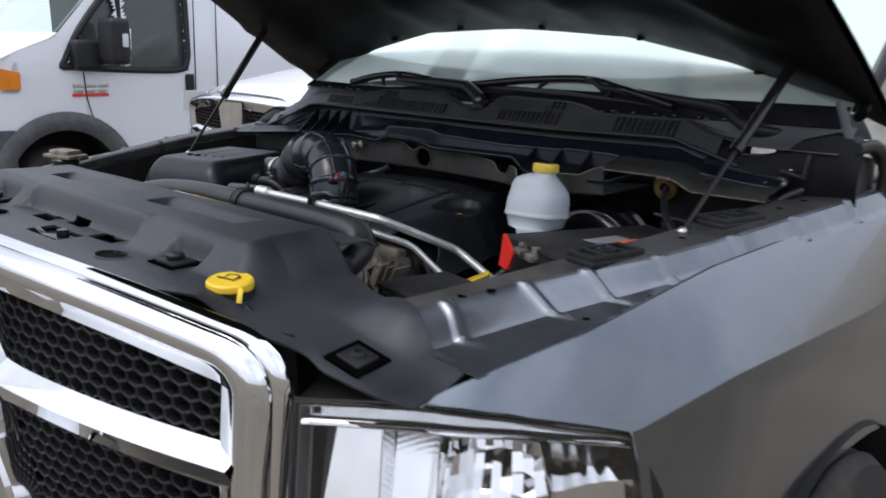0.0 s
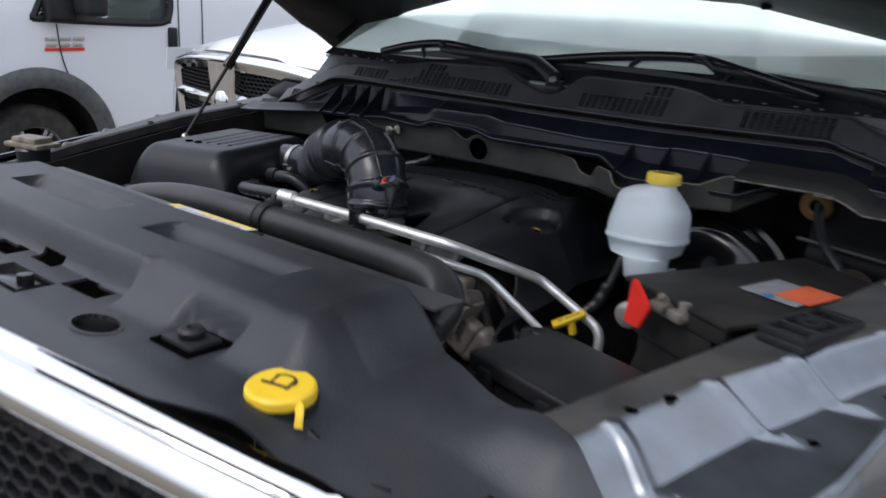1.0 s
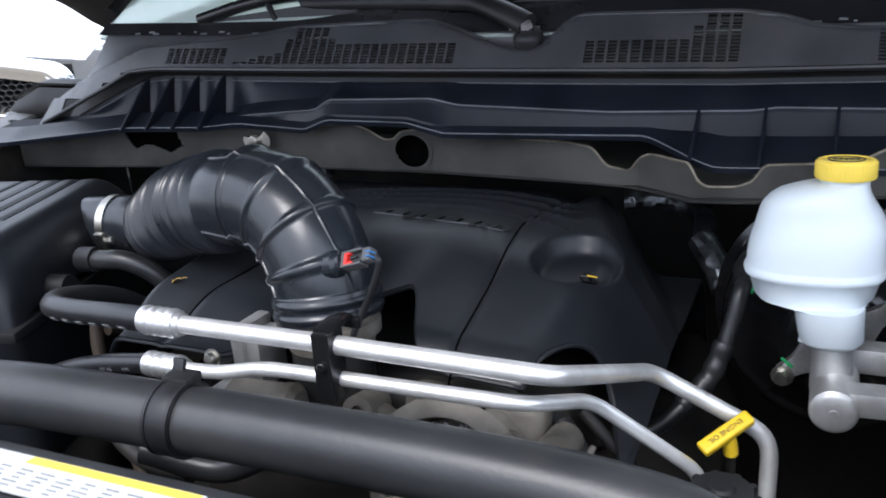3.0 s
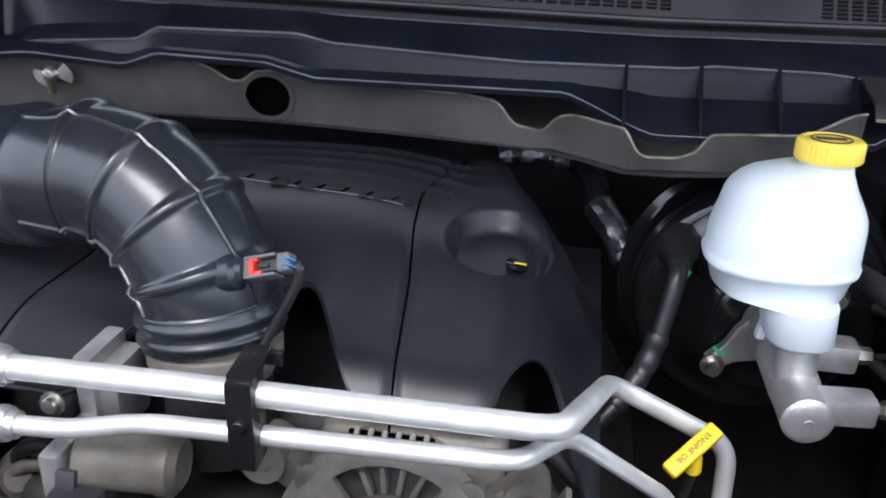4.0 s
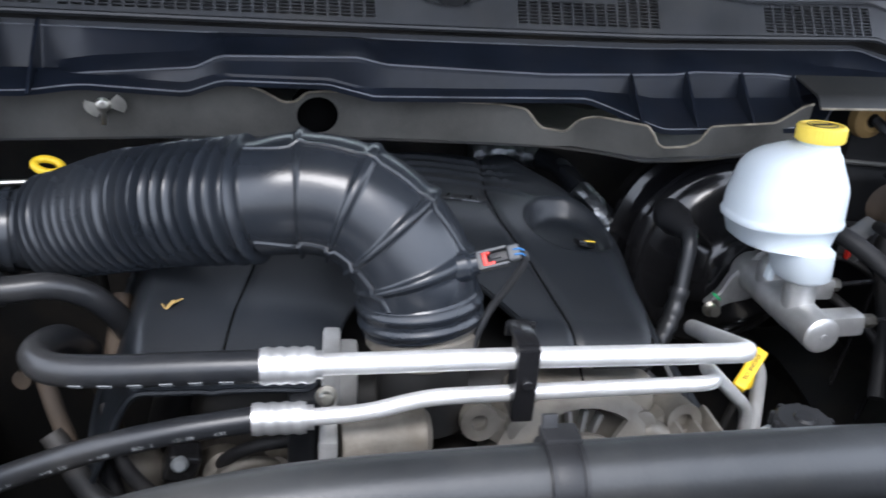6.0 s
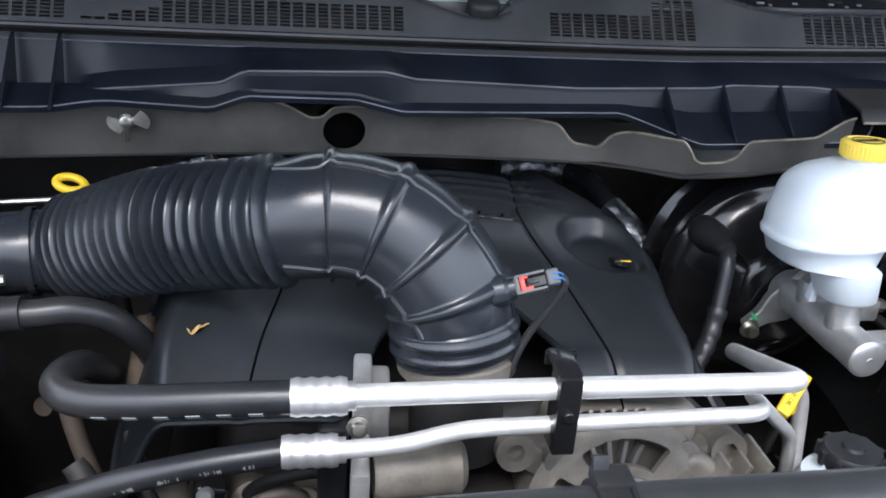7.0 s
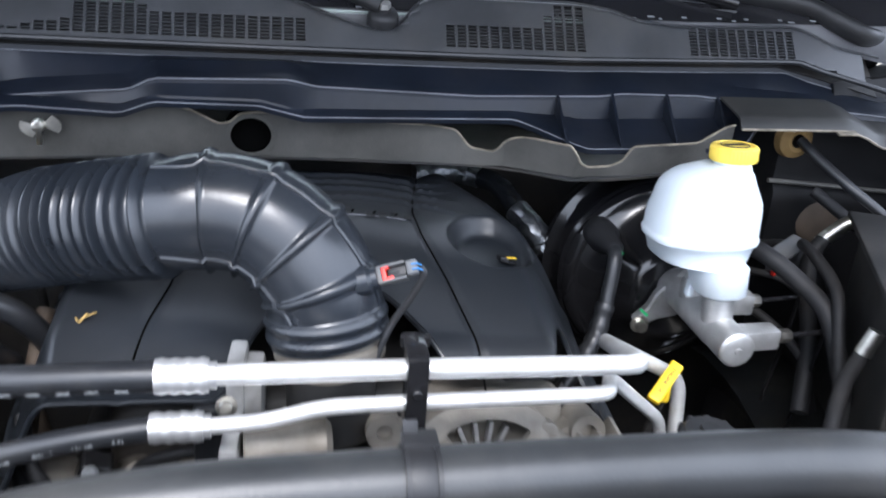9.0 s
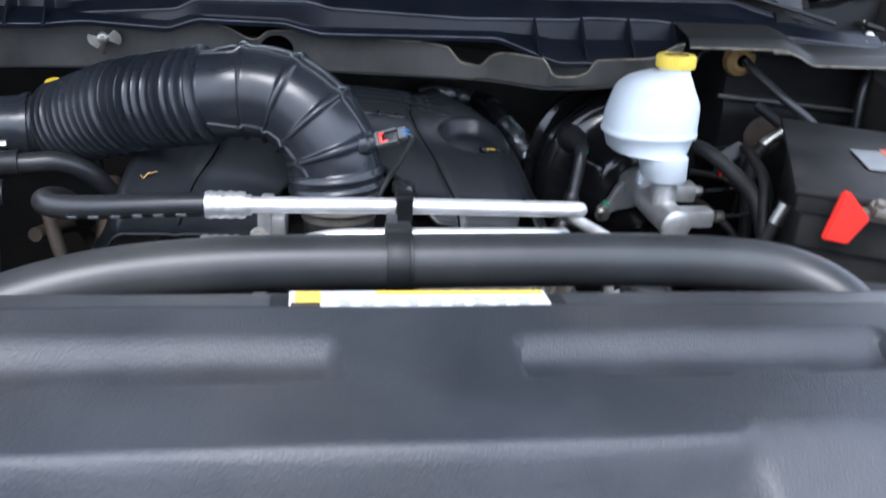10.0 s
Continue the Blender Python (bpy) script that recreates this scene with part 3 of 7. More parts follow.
    # finely fluted reflector, leaning back into the lamp
    flute = sheet(lambda u, v: surf(0.315 + 0.205 * u, 0.125 + 0.85 * v, max(0.008, 0.100 - 0.100 * v) + 0.010 * math.sin(u * 2.6) + 0.00013 * math.sin(v * 230 + u * 16)), span(0, 1, 14), span(0, 1, 220), 0.0)
    part("fluted_reflector", flute, M_REFLECTOR, lamp, "finely fluted grey reflector", angle=5)
    # the main reflector: a bowl cut into uneven facets
    rn = random.Random(11)
    jit = {}

    def facet(u, v):
        key = (round(u * 11), round(v * 12))
        if key not in jit:
            jit[key] = (rn.uniform(-0.005, 0.005), rn.uniform(-0.003, 0.003))
        d, w = jit[key]
        g = 0.535 + 0.290 * u
        bowl = max(0.010, 0.100 - 0.030 * (2 * u - 1) ** 2 - (0.110 + 0.19 * smooth(0.55, 1.0, g)) * v)
        return Vector(surf(0.535 + 0.290 * u, 0.125 + 0.85 * v, bowl + d)) + Vector((0, 0, w))
    part("reflector_bowl", sheet(facet, span(0, 1, 11), span(0, 1, 12), 0.0), M_CHROME, lamp, "bright bowl cut into facets", angle=4)
    ripple = sheet(lambda u, v: surf(0.835 + 0.135 * u, 0.125 + 0.85 * v, max(0.008, 0.105 - (0.15 + 0.19 * smooth(0.55, 1.0, 0.835 + 0.135 * u)) * v) + 0.010 * math.sin(u * 2.8) + 0.0010 * math.sin(u * 30 + 3.0 * v * v) * (0.5 + v)), span(0, 1, 44), span(0, 1, 12), 0.0)
    part("rippled_reflector", ripple, M_CHROME, lamp, "rippled chrome end of the lamp", angle=10)
    for u in (0.315, 0.528, 0.830):
        blade = sheet(lambda a, v: surf(u + 0.004 * a, 0.125 + 0.85 * v, 0.012 + 0.05 * a), span(0, 1, 2), span(0, 1, 6), 0.002)
        part("divider", blade, M_CHROME, lamp)
    bulb = lathe([(0.0, 0.05), (0.008, 0.048), (0.011, 0.040), (0.011, 0.0), (0.016, -0.002), (0.016, -0.02)], aim(Vector(surf(0.68, 0.55, 0.080)), (s * 0.3, -1, 0.0)), 18)
    part("bulb_shield", bulb, M_STEEL, lamp, "round bulb shield in the bowl")
    return lamp


for s in (1, -1):
    headlamp(truck, s)

# front bumper, below the grille
bm = sheet(lambda u, v: (u, 0.02 + 0.30 * (u / 1.0) ** 2 - 0.05 * math.sin(v * math.pi), 0.66 - 0.34 * v), span(-0.98, 0.98, 30), span(0, 1, 8), 0.006)
part("front_bumper", bm, M_CHROME, truck, "chrome front bumper")


# ---- wheels ----
def wheel(parent, x, y, r, w, s, oz=GROUND):
    m = pose(x, y, oz + r, 0, 90, 0)
    prof = [(r * 0.58, -w / 2), (r * 0.8, -w / 2 * 1.05), (r * 0.95, -w / 2), (r, -w * 0.4)]
    for k in range(-3, 4):
        c = k * w * 0.11
        prof += [(r, c - w * 0.035), (r * 0.975, c - w * 0.03), (r * 0.975, c + w * 0.03), (r, c + w * 0.035)]
    prof += [(r, w * 0.4), (r * 0.95, w / 2), (r * 0.8, w / 2 * 1.05), (r * 0.58, w / 2)]
    wh = part("wheel", lathe(prof, m, 48), M_TYRE, parent, "dusty black tyre")
    rim = lathe([(r * 0.6, -w * 0.45), (r * 0.56, -w * 0.4), (r * 0.54, 0.0), (r * 0.56, w * 0.4), (r * 0.6, w * 0.45)], m, 40)
    for k in range(5):
        a = 2 * math.pi * k / 5
        for d in (-0.13, 0.13):
            mm = m @ pose(0, 0, s * w * 0.33) @ Matrix.Rotation(a + d, 4, "Z") @ pose(r * 0.31, 0, 0)
            box((r * 0.5, r * 0.085, 0.03), mm, 0.006, bm=rim)
    lathe([(0, 0.03), (r * 0.14, 0.025), (r * 0.17, 0.0)], m @ pose(0, 0, s * w * 0.33), 20, rim)
    part("rim", rim, M_RIM, wh, "five spoke alloy rim")


for s in (1, -1):
    wheel(truck, s * 0.90, 1.43, 0.385, 0.27, s)
    liner = sheet(lambda u, v: (s * (0.70 + 0.32 * v), 1.43 + 0.49 * math.cos(u), GROUND + 0.36 + 0.48 * math.sin(u)), span(-0.2, math.pi + 0.2, 24), span(0, 1, 4), 0.003)
    part("wheel_liner", liner, M_DARK, truck)

# ---- cab ----
def ws(u, v):
    """Windscreen: u across, v up."""
    x = 0.78 * u * (1 - 0.10 * v)
    return Vector((x, 1.326 + 0.06 * u * u + 0.86 * v, 1.320 + 0.55 * v - 0.04 * v * v))


wsp = part("windshield", sheet(ws, span(-1, 1.18, 26), span(0, 1, 10), 0.005), M_GLASS, truck, "sloping clear windshield glass", angle=60)
wsp.visible_shadow = False
band = sheet(lambda u, v: ws(u, 0.002 + (0.030 + 0.046 * smooth(-0.5, -0.1, u)) * v) + Vector((0, -0.004, 0.0050)), span(-1, 1.18, 40), span(0, 1, 3), 0.001)
part("printed_band", band, M_FRIT, wsp, "dusty black printed band along the foot of the glass")
for s in (-1, 1.18):
    frit = bmesh.new()
    sweep(frit, [ws(s * 1.0, v) + Vector((s * 0.02, 0, 0.0)) for v in span(0.06, 1.0, 10)], 0.020, 10, flat=0.6)
    part("windshield_pillar", frit, M_HOODIN, truck)
roof = sheet(lambda u, v: Vector((0.70 * u, 2.40 + 1.3 * v, 1.84 + 0.05 * math.sin(v * 2.6) - 0.03 * u * u)), span(-1, 1, 10), span(0, 1, 8), 0.03)
part("roof", roof, M_BODY, truck)
for s in (-1, 1):
    side = sheet(lambda u, v: Vector((s * (1.02 - 0.27 * max(0, v - 0.5) * 2), 1.92 + 1.9 * u + 0.45 * max(0, v - 0.5) * 2 * (1 - u), 0.25 + 1.58 * v)), span(0, 1, 8), span(0, 1, 10), 0.01,
                 keep=lambda u, v: not (v > 0.6 and 0.12 < u < 0.9 and v < 0.93))
    part("cab_side", side, M_BODY, truck)
part("cab_back", sheet(lambda u, v: Vector((0.95 * u * (1 - 0.22 * max(0, v - 0.6)), 3.8 - 0.1 * v, 0.3 + 1.53 * v)), span(-1, 1, 10), span(0, 1, 10), 0.02,
                       keep=lambda u, v: not (abs(u) < 0.8 and 0.6 < v < 0.95)), M_BODY, truck)
dash = sheet(lambda u, v: Vector((0.76 * u, 1.47 + 0.18 * u * u + 0.45 * v, 1.315 + 0.02 * math.sin(v * 3) - 0.25 * max(0, v - 0.75))), span(-1, 1, 16), span(0, 1, 8), 0.01)
part("dashboard", dash, M_DASH, truck, "pale grey dashboard top")
for x in (-0.42, 0.42):
    seat = box((0.5, 0.16, 0.62), pose(x, 2.75, 1.35, -12), 0.06, 4)
    box((0.26, 0.1, 0.2), pose(x, 2.82, 1.76, -12), 0.04, 4, bm=seat)
    part("seat", seat, M_SEAT, truck, "pale grey cloth seat")
bed = box((2.0, 2.0, 0.55), pose(0, 4.9, 0.78), 0.03)
part("bed_box", bed, M_BODY, truck)


# ---- open hood ----
HOOD = radians(31)


def hood_crown(x):
    return lerp_table([(0, 1.520), (0.33, 1.505), (0.60, 1.448), (0.76, 1.392), (0.88, 1.345), (0.945, 1.315)], abs(x))


def hood_point(u, v, inset=0.0):
    """u across -1..1, v from the rear edge forward in metres; inset is the distance below the skin."""
    half = 0.975 * (1 - 0.16 * (v / 1.35) ** 2)
    x = u * half
    crown = hood_crown(u * 0.945) - 1.52
    bow = -0.05 * (v / 1.35) ** 2
    y, z = 1.60 - 0.10 * (1 - u * u) - v * math.cos(HOOD), 1.52 + crown * (1 - 0.15 * v) + v * math.sin(HOOD) + bow
    return Vector((x, y - inset * math.sin(HOOD), z - inset * math.cos(HOOD)))


us = span(-1, 1, 40)
hood = part("hood", sheet(lambda u, v: hood_point(u, v), us, span(0, 1.35, 20), 0.002), M_BODY, truck, "dark grey hood raised on two struts", angle=30)


def hood_inner(u, v):
    depth = 0.045
    for c, w in ((-0.80, 0.09), (0.80, 0.09), (-0.30, 0.07), (0.30, 0.07), (0.0, 0.05)):
        depth += 0.016 * math.exp(-((u - c) / w) ** 2)
    depth += 0.018 * math.exp(-((v - 0.75) / 0.06) ** 2) + 0.012 * math.exp(-((v - 0.36) / 0.03) ** 2)
    # the well of the middle panel, pressed in between the braces
    depth -= 0.016 * lin(0.68, 0.64, abs(u)) * lin(0.42, 0.46, v) * lin(0.70, 0.66, v)
    edge = min(1.0, (1 - abs(u)) / 0.05, v / 0.24 + 0.10, (1.35 - v) / 0.04)
    return hood_point(u, v, max(0.004, depth * max(0.05, edge)))


part("inner_panel", sheet(hood_inner, span(-0.99, 0.99, 70), span(0.0, 1.34, 40), 0.002), M_HOODIN, hood, "black pressed inner hood panel", angle=60)
for u in (-0.75, -0.5, -0.2, 0.1, 0.4, 0.7):
    part("trim_clip", lathe([(0, 0.006), (0.011, 0.004), (0.013, 0)], aim(hood_inner(u, 0.02), (0, 0.2, -0.9)), 12), M_PLASTIC, hood)
for s in (1, -1):
    top = hood_point(s * 0.86, 0.235 if s > 0 else 0.33, 0.05)
    base = Vector((0.842, 0.935, 1.165)) if s > 0 else Vector((-0.80, 0.955, 1.13))
    mid = base.lerp(top, 0.46)
    st = part("hood_strut", pipe([mid, top], 0.011, 14, sub=2), M_GLOSSBLACK, truck, "black gas strut holding the hood up")
    part("rod", pipe([base, mid], 0.0045, 10, sub=2), M_DARK, st, "slim dark steel strut rod")
    collar = lathe([(0, -0.01), (0.0125, -0.01), (0.0135, 0.0), (0.0135, 0.012), (0.011, 0.014), (0, 0.014)], aim(mid, top - mid), 16)
    part("collar", collar, M_GLOSSBLACK, st)
    ends = bmesh.new()
    bmesh.ops.create_uvsphere(ends, u_segments=10, v_segments=8, radius=0.010, matrix=Matrix.Translation(base))
    part("ball_joint", ends, M_STEEL, st)
    if s > 0:
        hg = pipe([(0.962, 1.352, 1.215), (0.962, 1.355, 1.295), (0.950, 1.352, 1.340), (0.935, 1.345, 1.385)], 0.0095, 10, sub=5, flat=0.45)
        part("hood_hinge", hg, M_CLADDING, truck, "grey stamped hood hinge arm")

for s in (1, -1):
    def corner_top(x):
        if s < 0:
            return lerp_table([(0.69, 1.250), (0.90, 1.245), (0.988, 1.215)], x)
        return lerp_table([(0.69, 1.258), (0.80, 1.266), (0.850, 1.281), (0.872, 1.303), (0.935, 1.322), (0.965, 1.316), (0.988, 1.285)], x)
    corner = sheet(lambda u, v: Vector((s * u, 1.300 + 0.20 * (u - 0.69) + 0.10 * v, corner_top(u) + 0.006 * math.sin(v * 3.1) - 0.03 * v * v)), span(0.69, 0.988, 24), span(0, 1, 8), 0.004)
    sheet(lambda u, v: Vector((s * u, 1.299 + 0.20 * (u - 0.69) - 0.016 * math.sin(v * 3.1), corner_top(u) - 0.004 - (corner_top(u) - 1.175) * v)), span(0.69, 0.988, 24), span(0, 1, 10), 0.004, bm=corner)
    part("cowl_corner", corner, M_HOODIN, truck, "black plastic corner piece beside the hood hinge")
    if s < 0:
        continue
    hook = bmesh.new()
    sweep(hook, catmull([Vector((s * 0.978, 1.345, 1.296)), Vector((s * 0.988, 1.41, 1.298)), Vector((s * 0.990, 1.465, 1.276)), Vector((s * 0.990, 1.492, 1.23)), Vector((s * 0.988, 1.488, 1.175)), Vector((s * 0.984, 1.455, 1.150))], 6), 0.014, 10, flat=0.8)
    sheet(lambda u, v: Vector((s * 0.972, 1.35 + 0.135 * u, 1.160 + 0.125 * v - 0.02 * u * v)), span(0, 1, 6), span(0, 1, 6), 0.004, bm=hook)
    part("fender_seal", hook, M_RUBBER, truck, "black rubber seal hooked over the fender corner")

# ---- cowl: vent panel, tray and firewall flange ----
COWL_DIR = Vector((0, 0.607, 0.795))
COWL_TOP = [(-0.80, -0.07), (-0.70, 0.0), (-0.66, 0.018), (-0.62, 0.040), (-0.50, 0.049), (-0.40, 0.058), (-0.33, 0.071), (-0.24, 0.074), (-0.11, 0.077), (-0.075, 0.066), (-0.02, 0.044), (0.03, 0.029),
            (0.058, 0.030), (0.075, 0.052), (0.092, 0.076), (0.12, 0.080), (0.30, 0.079), (0.355, 0.071), (0.39, 0.057), (0.45, 0.051), (0.63, 0.057), (0.66, 0.045), (0.69, 0.028), (0.78, 0.010)]


def cowl_foot(x):
    """Where the panel's lip lies, in metres along its slope."""
    return lerp_table([(-0.80, -0.115), (-0.735, -0.079), (-0.66, -0.034), (-0.625, -0.010), (-0.58, -0.004), (0.30, -0.006), (0.62, 0.001), (0.655, -0.012), (0.72, -0.030), (0.80, -0.055)], x)


def cowl_lip_y(x):
    return 1.272 + 0.012 * (x / 0.6) ** 2 + COWL_DIR.y * cowl_foot(x)


def cowl_lip_z(x):
    return 1.287 + COWL_DIR.z * cowl_foot(x)


def cowl_top(x):
    return sum(lerp_table(COWL_TOP, x + k * 0.006) for k in range(-2, 3)) / 5


def cowl_surf(x, v):
    """v runs in metres up the panel's slope; below the lip and past the top edge it is held."""
    v = min(max(v, cowl_foot(x)), cowl_top(x))
    roll = 0.010 * smooth(cowl_top(x) - 0.010, cowl_top(x), v) ** 2
    return Vector((x, 1.272 + 0.012 * (x / 0.6) ** 2, 1.287)) + COWL_DIR * v + Vector((0, roll, -roll * 0.55))


VENTS = [(-0.5592, -0.4412, 0.003, 0.032), (-0.4263, -0.0583, 0.003, 0.035), (-0.3380, -0.2497, 0.003, 0.0455), (-0.3232, -0.2645, 0.003, 0.066),
         (0.1182, 0.3092, 0.003, 0.034), (0.2504, 0.3092, 0.003, 0.056), (0.2651, 0.3092, 0.003, 0.067), (0.4562, 0.6180, 0.004, 0.044)]
PX, PV, BAR = 0.01470, 0.0046, 0.0034
X0 = 0.1182 - 64 * PX


def in_vent(x, v):
    for a, b, c, d in VENTS:
        if a < x < b and c < v < d:
            if a == -0.4263 and x < -0.336 and v > 0.005 + (x + 0.4263) * 0.21:
                continue
            return True
    return False


xs = []
for k in range(106):
    xs += [X0 + k * PX, X0 + k * PX + BAR]
xs = [x for x in xs if -0.79 < x < 0.78]
vs, v = [-0.12, -0.06, -0.03, -0.012, -0.004, 0.0], 0.003
while v < 0.067:
    vs += [v, v + 0.0011]
    v += PV
vs += [0.070, 0.072, 0.074, 0.076, 0.078, 0.081]


def cowl_keep(x, v):
    if v > cowl_top(x) + 0.0005 or v < cowl_foot(x) - 0.0005:
        return False
    hole_x = ((x - X0) % PX) > BAR
    hole_v = 0.003 < v < 0.069 and ((v - 0.003) % PV) > 0.0011
    return not (hole_x and hole_v and in_vent(x, v))


cowl = part("cowl_panel", sheet(cowl_surf, xs, vs, 0.0030, cowl_keep), M_COWL, truck, "grey black plastic cowl panel with slotted vents")
for a, b, mt, words_ in ((-0.76, 0.42, M_COWL, "dusty apron at the foot of the glass"), (0.42, 0.95, M_APRON, "pale dusty end of the apron")):
    part("windshield_seal", sheet(lambda u, v: (cowl_surf(u, 0.09) + Vector((0, 0.004, -0.007))).lerp(ws(u / 0.78, 0.012) + Vector((0, -0.004, 0.004)), v) - Vector((0, 0, 0.012 * math.sin(v * math.pi))), span(a, b, 60), span(0, 1, 5), 0.0), mt, cowl, words_)
# reflections along the foot of the glass, painted as pale dashes
glint_dashes = bmesh.new()
fr = random.Random(5)
for k in range(52):
    x = -0.68 + 1.36 * k / 51 + fr.uniform(-0.008, 0.008)
    if fr.random() < 0.75:
        box((fr.uniform(0.003, 0.012), 0.004, 0.0008), Matrix.Translation(ws(x / 0.78, 0.010 + 0.004 * (k % 2)) + Vector((0, -0.010, 0.002))) @ pose(0, 0, 0, 20), 0.0, bm=glint_dashes)
tagged(part("seal_highlight", glint_dashes, M_PALEINK, cowl, "row of pale dashes painted as reflections along the foot of the glass"), kind="stuff")
lip = bmesh.new()
sweep(lip, [Vector((x, cowl_lip_y(x) - 0.002, cowl_lip_z(x) - 0.001)) for x in span(-0.78, 0.78, 90)], 0.0036, 8)
part("lip_seal", lip, M_RUBBER, cowl, "rubber seal along the panel lip")
edge_top = bmesh.new()
sweep(edge_top, [cowl_surf(x, 0.09) for x in span(-0.70, 0.76, 110)], 0.0022, 6)
part("top_edge", edge_top, M_COWL, cowl, "rounded upper edge of the panel")
part("vent_duct", sheet(lambda u, v: Vector((u, cowl_lip_y(u) + 0.024 + 0.055 * v, cowl_lip_z(u) - 0.014 + 0.050 * v)), span(-0.76, 0.76, 30), span(0, 1, 4), 0.002), M_DARK, cowl)
RIDGE = [(-0.87, 1.20), (-0.75, 1.216), (-0.40, 1.217), (-0.27, 1.228), (-0.24, 1.245), (-0.078, 1.249), (-0.045, 1.239), (0.16, 1.233), (0.33, 1.237), (0.36, 1.241), (0.47, 1.240), (0.56, 1.232), (0.9, 1.212)]
FOOT = [(-0.87, 1.18), (-0.60, 1.200), (-0.39, 1.208), (-0.28, 1.203), (-0.24, 1.218), (-0.115, 1.217), (-0.06, 1.204), (0.21, 1.208), (0.30, 1.184), (0.51, 1.188), (0.55, 1.205), (0.62, 1.205), (0.9, 1.19)]


def tray_surf(u, v):
    r, f, ly, lz = lerp_table(RIDGE, u), lerp_table(FOOT, u), cowl_lip_y(u), cowl_lip_z(u)
    nose = 0.010 * smooth(-0.27, -0.23, u) * (1 - smooth(-0.08, -0.04, u))
    out = 0.050 * smooth(0.20, 0.30, u) * smooth(0.57, 0.51, u) + 0.024 * smooth(-0.40, -0.46, u)
    left = smooth(-0.385, -0.435, u)
    r += (f + 0.004 - r) * left
    stations = [(ly + 0.03, lz - 0.012), (ly + 0.028, lz - 0.024), (ly + 0.010 + 0.006 * left, r + 0.012), (ly - 0.008 + 0.020 * left, r + 0.003), (ly - 0.013 - nose + 0.018 * left, r - 0.001),
                (ly - 0.016 - nose, r - 0.006), (ly - 0.020 - nose * 0.6, f + 0.006 + 0.3 * out), (ly - 0.028 - out * 0.7, f + 0.002), (ly - 0.033 - out, f - 0.002), (ly - 0.032 - out, f - 0.006)]
    i = min(int(v), len(stations) - 2)
    a, b = stations[i], stations[i + 1]
    return Vector((u, a[0] + (b[0] - a[0]) * (v - i), a[1] + (b[1] - a[1]) * (v - i)))


tray = part("cowl_tray", sheet(tray_surf, span(-0.87, 0.87, 170), [i * 0.5 for i in range(19)], 0.0025), M_TRAY, truck, "satin black plastic trough below the cowl panel", angle=14)
# thin pale strips that paint highlights along the tray's edges
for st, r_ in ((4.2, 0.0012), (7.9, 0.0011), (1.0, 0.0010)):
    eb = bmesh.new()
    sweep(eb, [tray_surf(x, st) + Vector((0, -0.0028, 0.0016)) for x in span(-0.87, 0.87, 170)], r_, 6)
    part("tray_edge", eb, M_EDGELIGHT, tray, "thin pale strip painted as a highlight along the edge")
for x in (-0.602, -0.552, -0.500, -0.448, 0.270, 0.346, 0.424, 0.500):
    r, f, ly = lerp_table(RIDGE, x), lerp_table(FOOT, x), cowl_lip_y(x)
    bm = prism([(0, 0), (0.084 if x > 0 else 0.070, 0.0), (0.018 if x > 0 else -0.004, r - f + 0.002 if x > 0 else 0.062), (0.0 if x > 0 else -0.016, r - f + 0.004 if x > 0 else 0.067)], -0.0018, 0.0018, Matrix(((0, 0, 1, x), (-1, 0, 0, ly - 0.0), (0, 1, 0, f - 0.001), (0, 0, 0, 1))))
    part("gusset", bm, M_TRAY, tray)

FLANGE = [(-0.86, 1.165), (-0.78, 1.186), (-0.69, 1.199), (-0.60, 1.199), (-0.52, 1.200), (-0.40, 1.199), (-0.278, 1.197), (-0.25, 1.204), (-0.218, 1.207), (-0.195, 1.200), (-0.167, 1.184), (-0.150, 1.186),
          (-0.142, 1.197), (-0.118, 1.199), (0.014, 1.195), (0.10, 1.193), (0.138, 1.187), (0.157, 1.164), (0.190, 1.161), (0.203, 1.180), (0.216, 1.188), (0.232, 1.1905), (0.276, 1.192),
          (0.279, 1.176), (0.292, 1.166), (0.325, 1.166), (0.345, 1.174), (0.352, 1.192), (0.40, 1.194), (0.445, 1.196), (0.485, 1.216), (0.50, 1.218)]
FLANGE_Y = [(-0.86, 1.235), (-0.5, 1.260), (-0.12, 1.272), (0.02, 1.262), (0.14, 1.250), (0.20, 1.238), (0.28, 1.172), (0.36, 1.174), (0.50, 1.20)]


def flange_top(u):
    return sum(lerp_table(FLANGE, u + k * 0.0018) for k in range(-3, 4)) / 7


def flange_surf(u, v):
    top, y = flange_top(u), lerp_table(FLANGE_Y, u)
    low = lerp_table([(-0.86, 1.125), (-0.3, 1.138), (0.0, 1.140), (0.17, 1.140), (0.30, 1.152), (0.50, 1.158)], u)
    wave = 0.004 * math.sin(u * 31) + 0.006 * math.exp(-((u + 0.21) / 0.03) ** 2)
    if v <= 1:
        return Vector((u, y - wave * v + 0.004 * (1 - v), low + (top - low) * v))
    return Vector((u, y, top))


fu = sorted(set([round(x, 4) for x in span(-0.86, 0.50, 420)] + [a for a, b in FLANGE]))
flange = part("cowl_flange", sheet(flange_surf, fu, span(0, 1, 28), 0.0022,
              keep=lambda u, v: not (-0.648 + 0.05 * (1 - v) < u < -0.535 + 0.02 * (1 - v) and 0.30 + 0.20 * abs(math.sin(u * 40)) < v < 0.93) and (u + 0.126) ** 2 + (flange_top(u) * v + 1.139 * (1 - v) - 1.168) ** 2 > 0.0275 ** 2), M_FLANGE, truck, "dusty grey sheet metal flange with a wavy cut edge")
edge = bmesh.new()
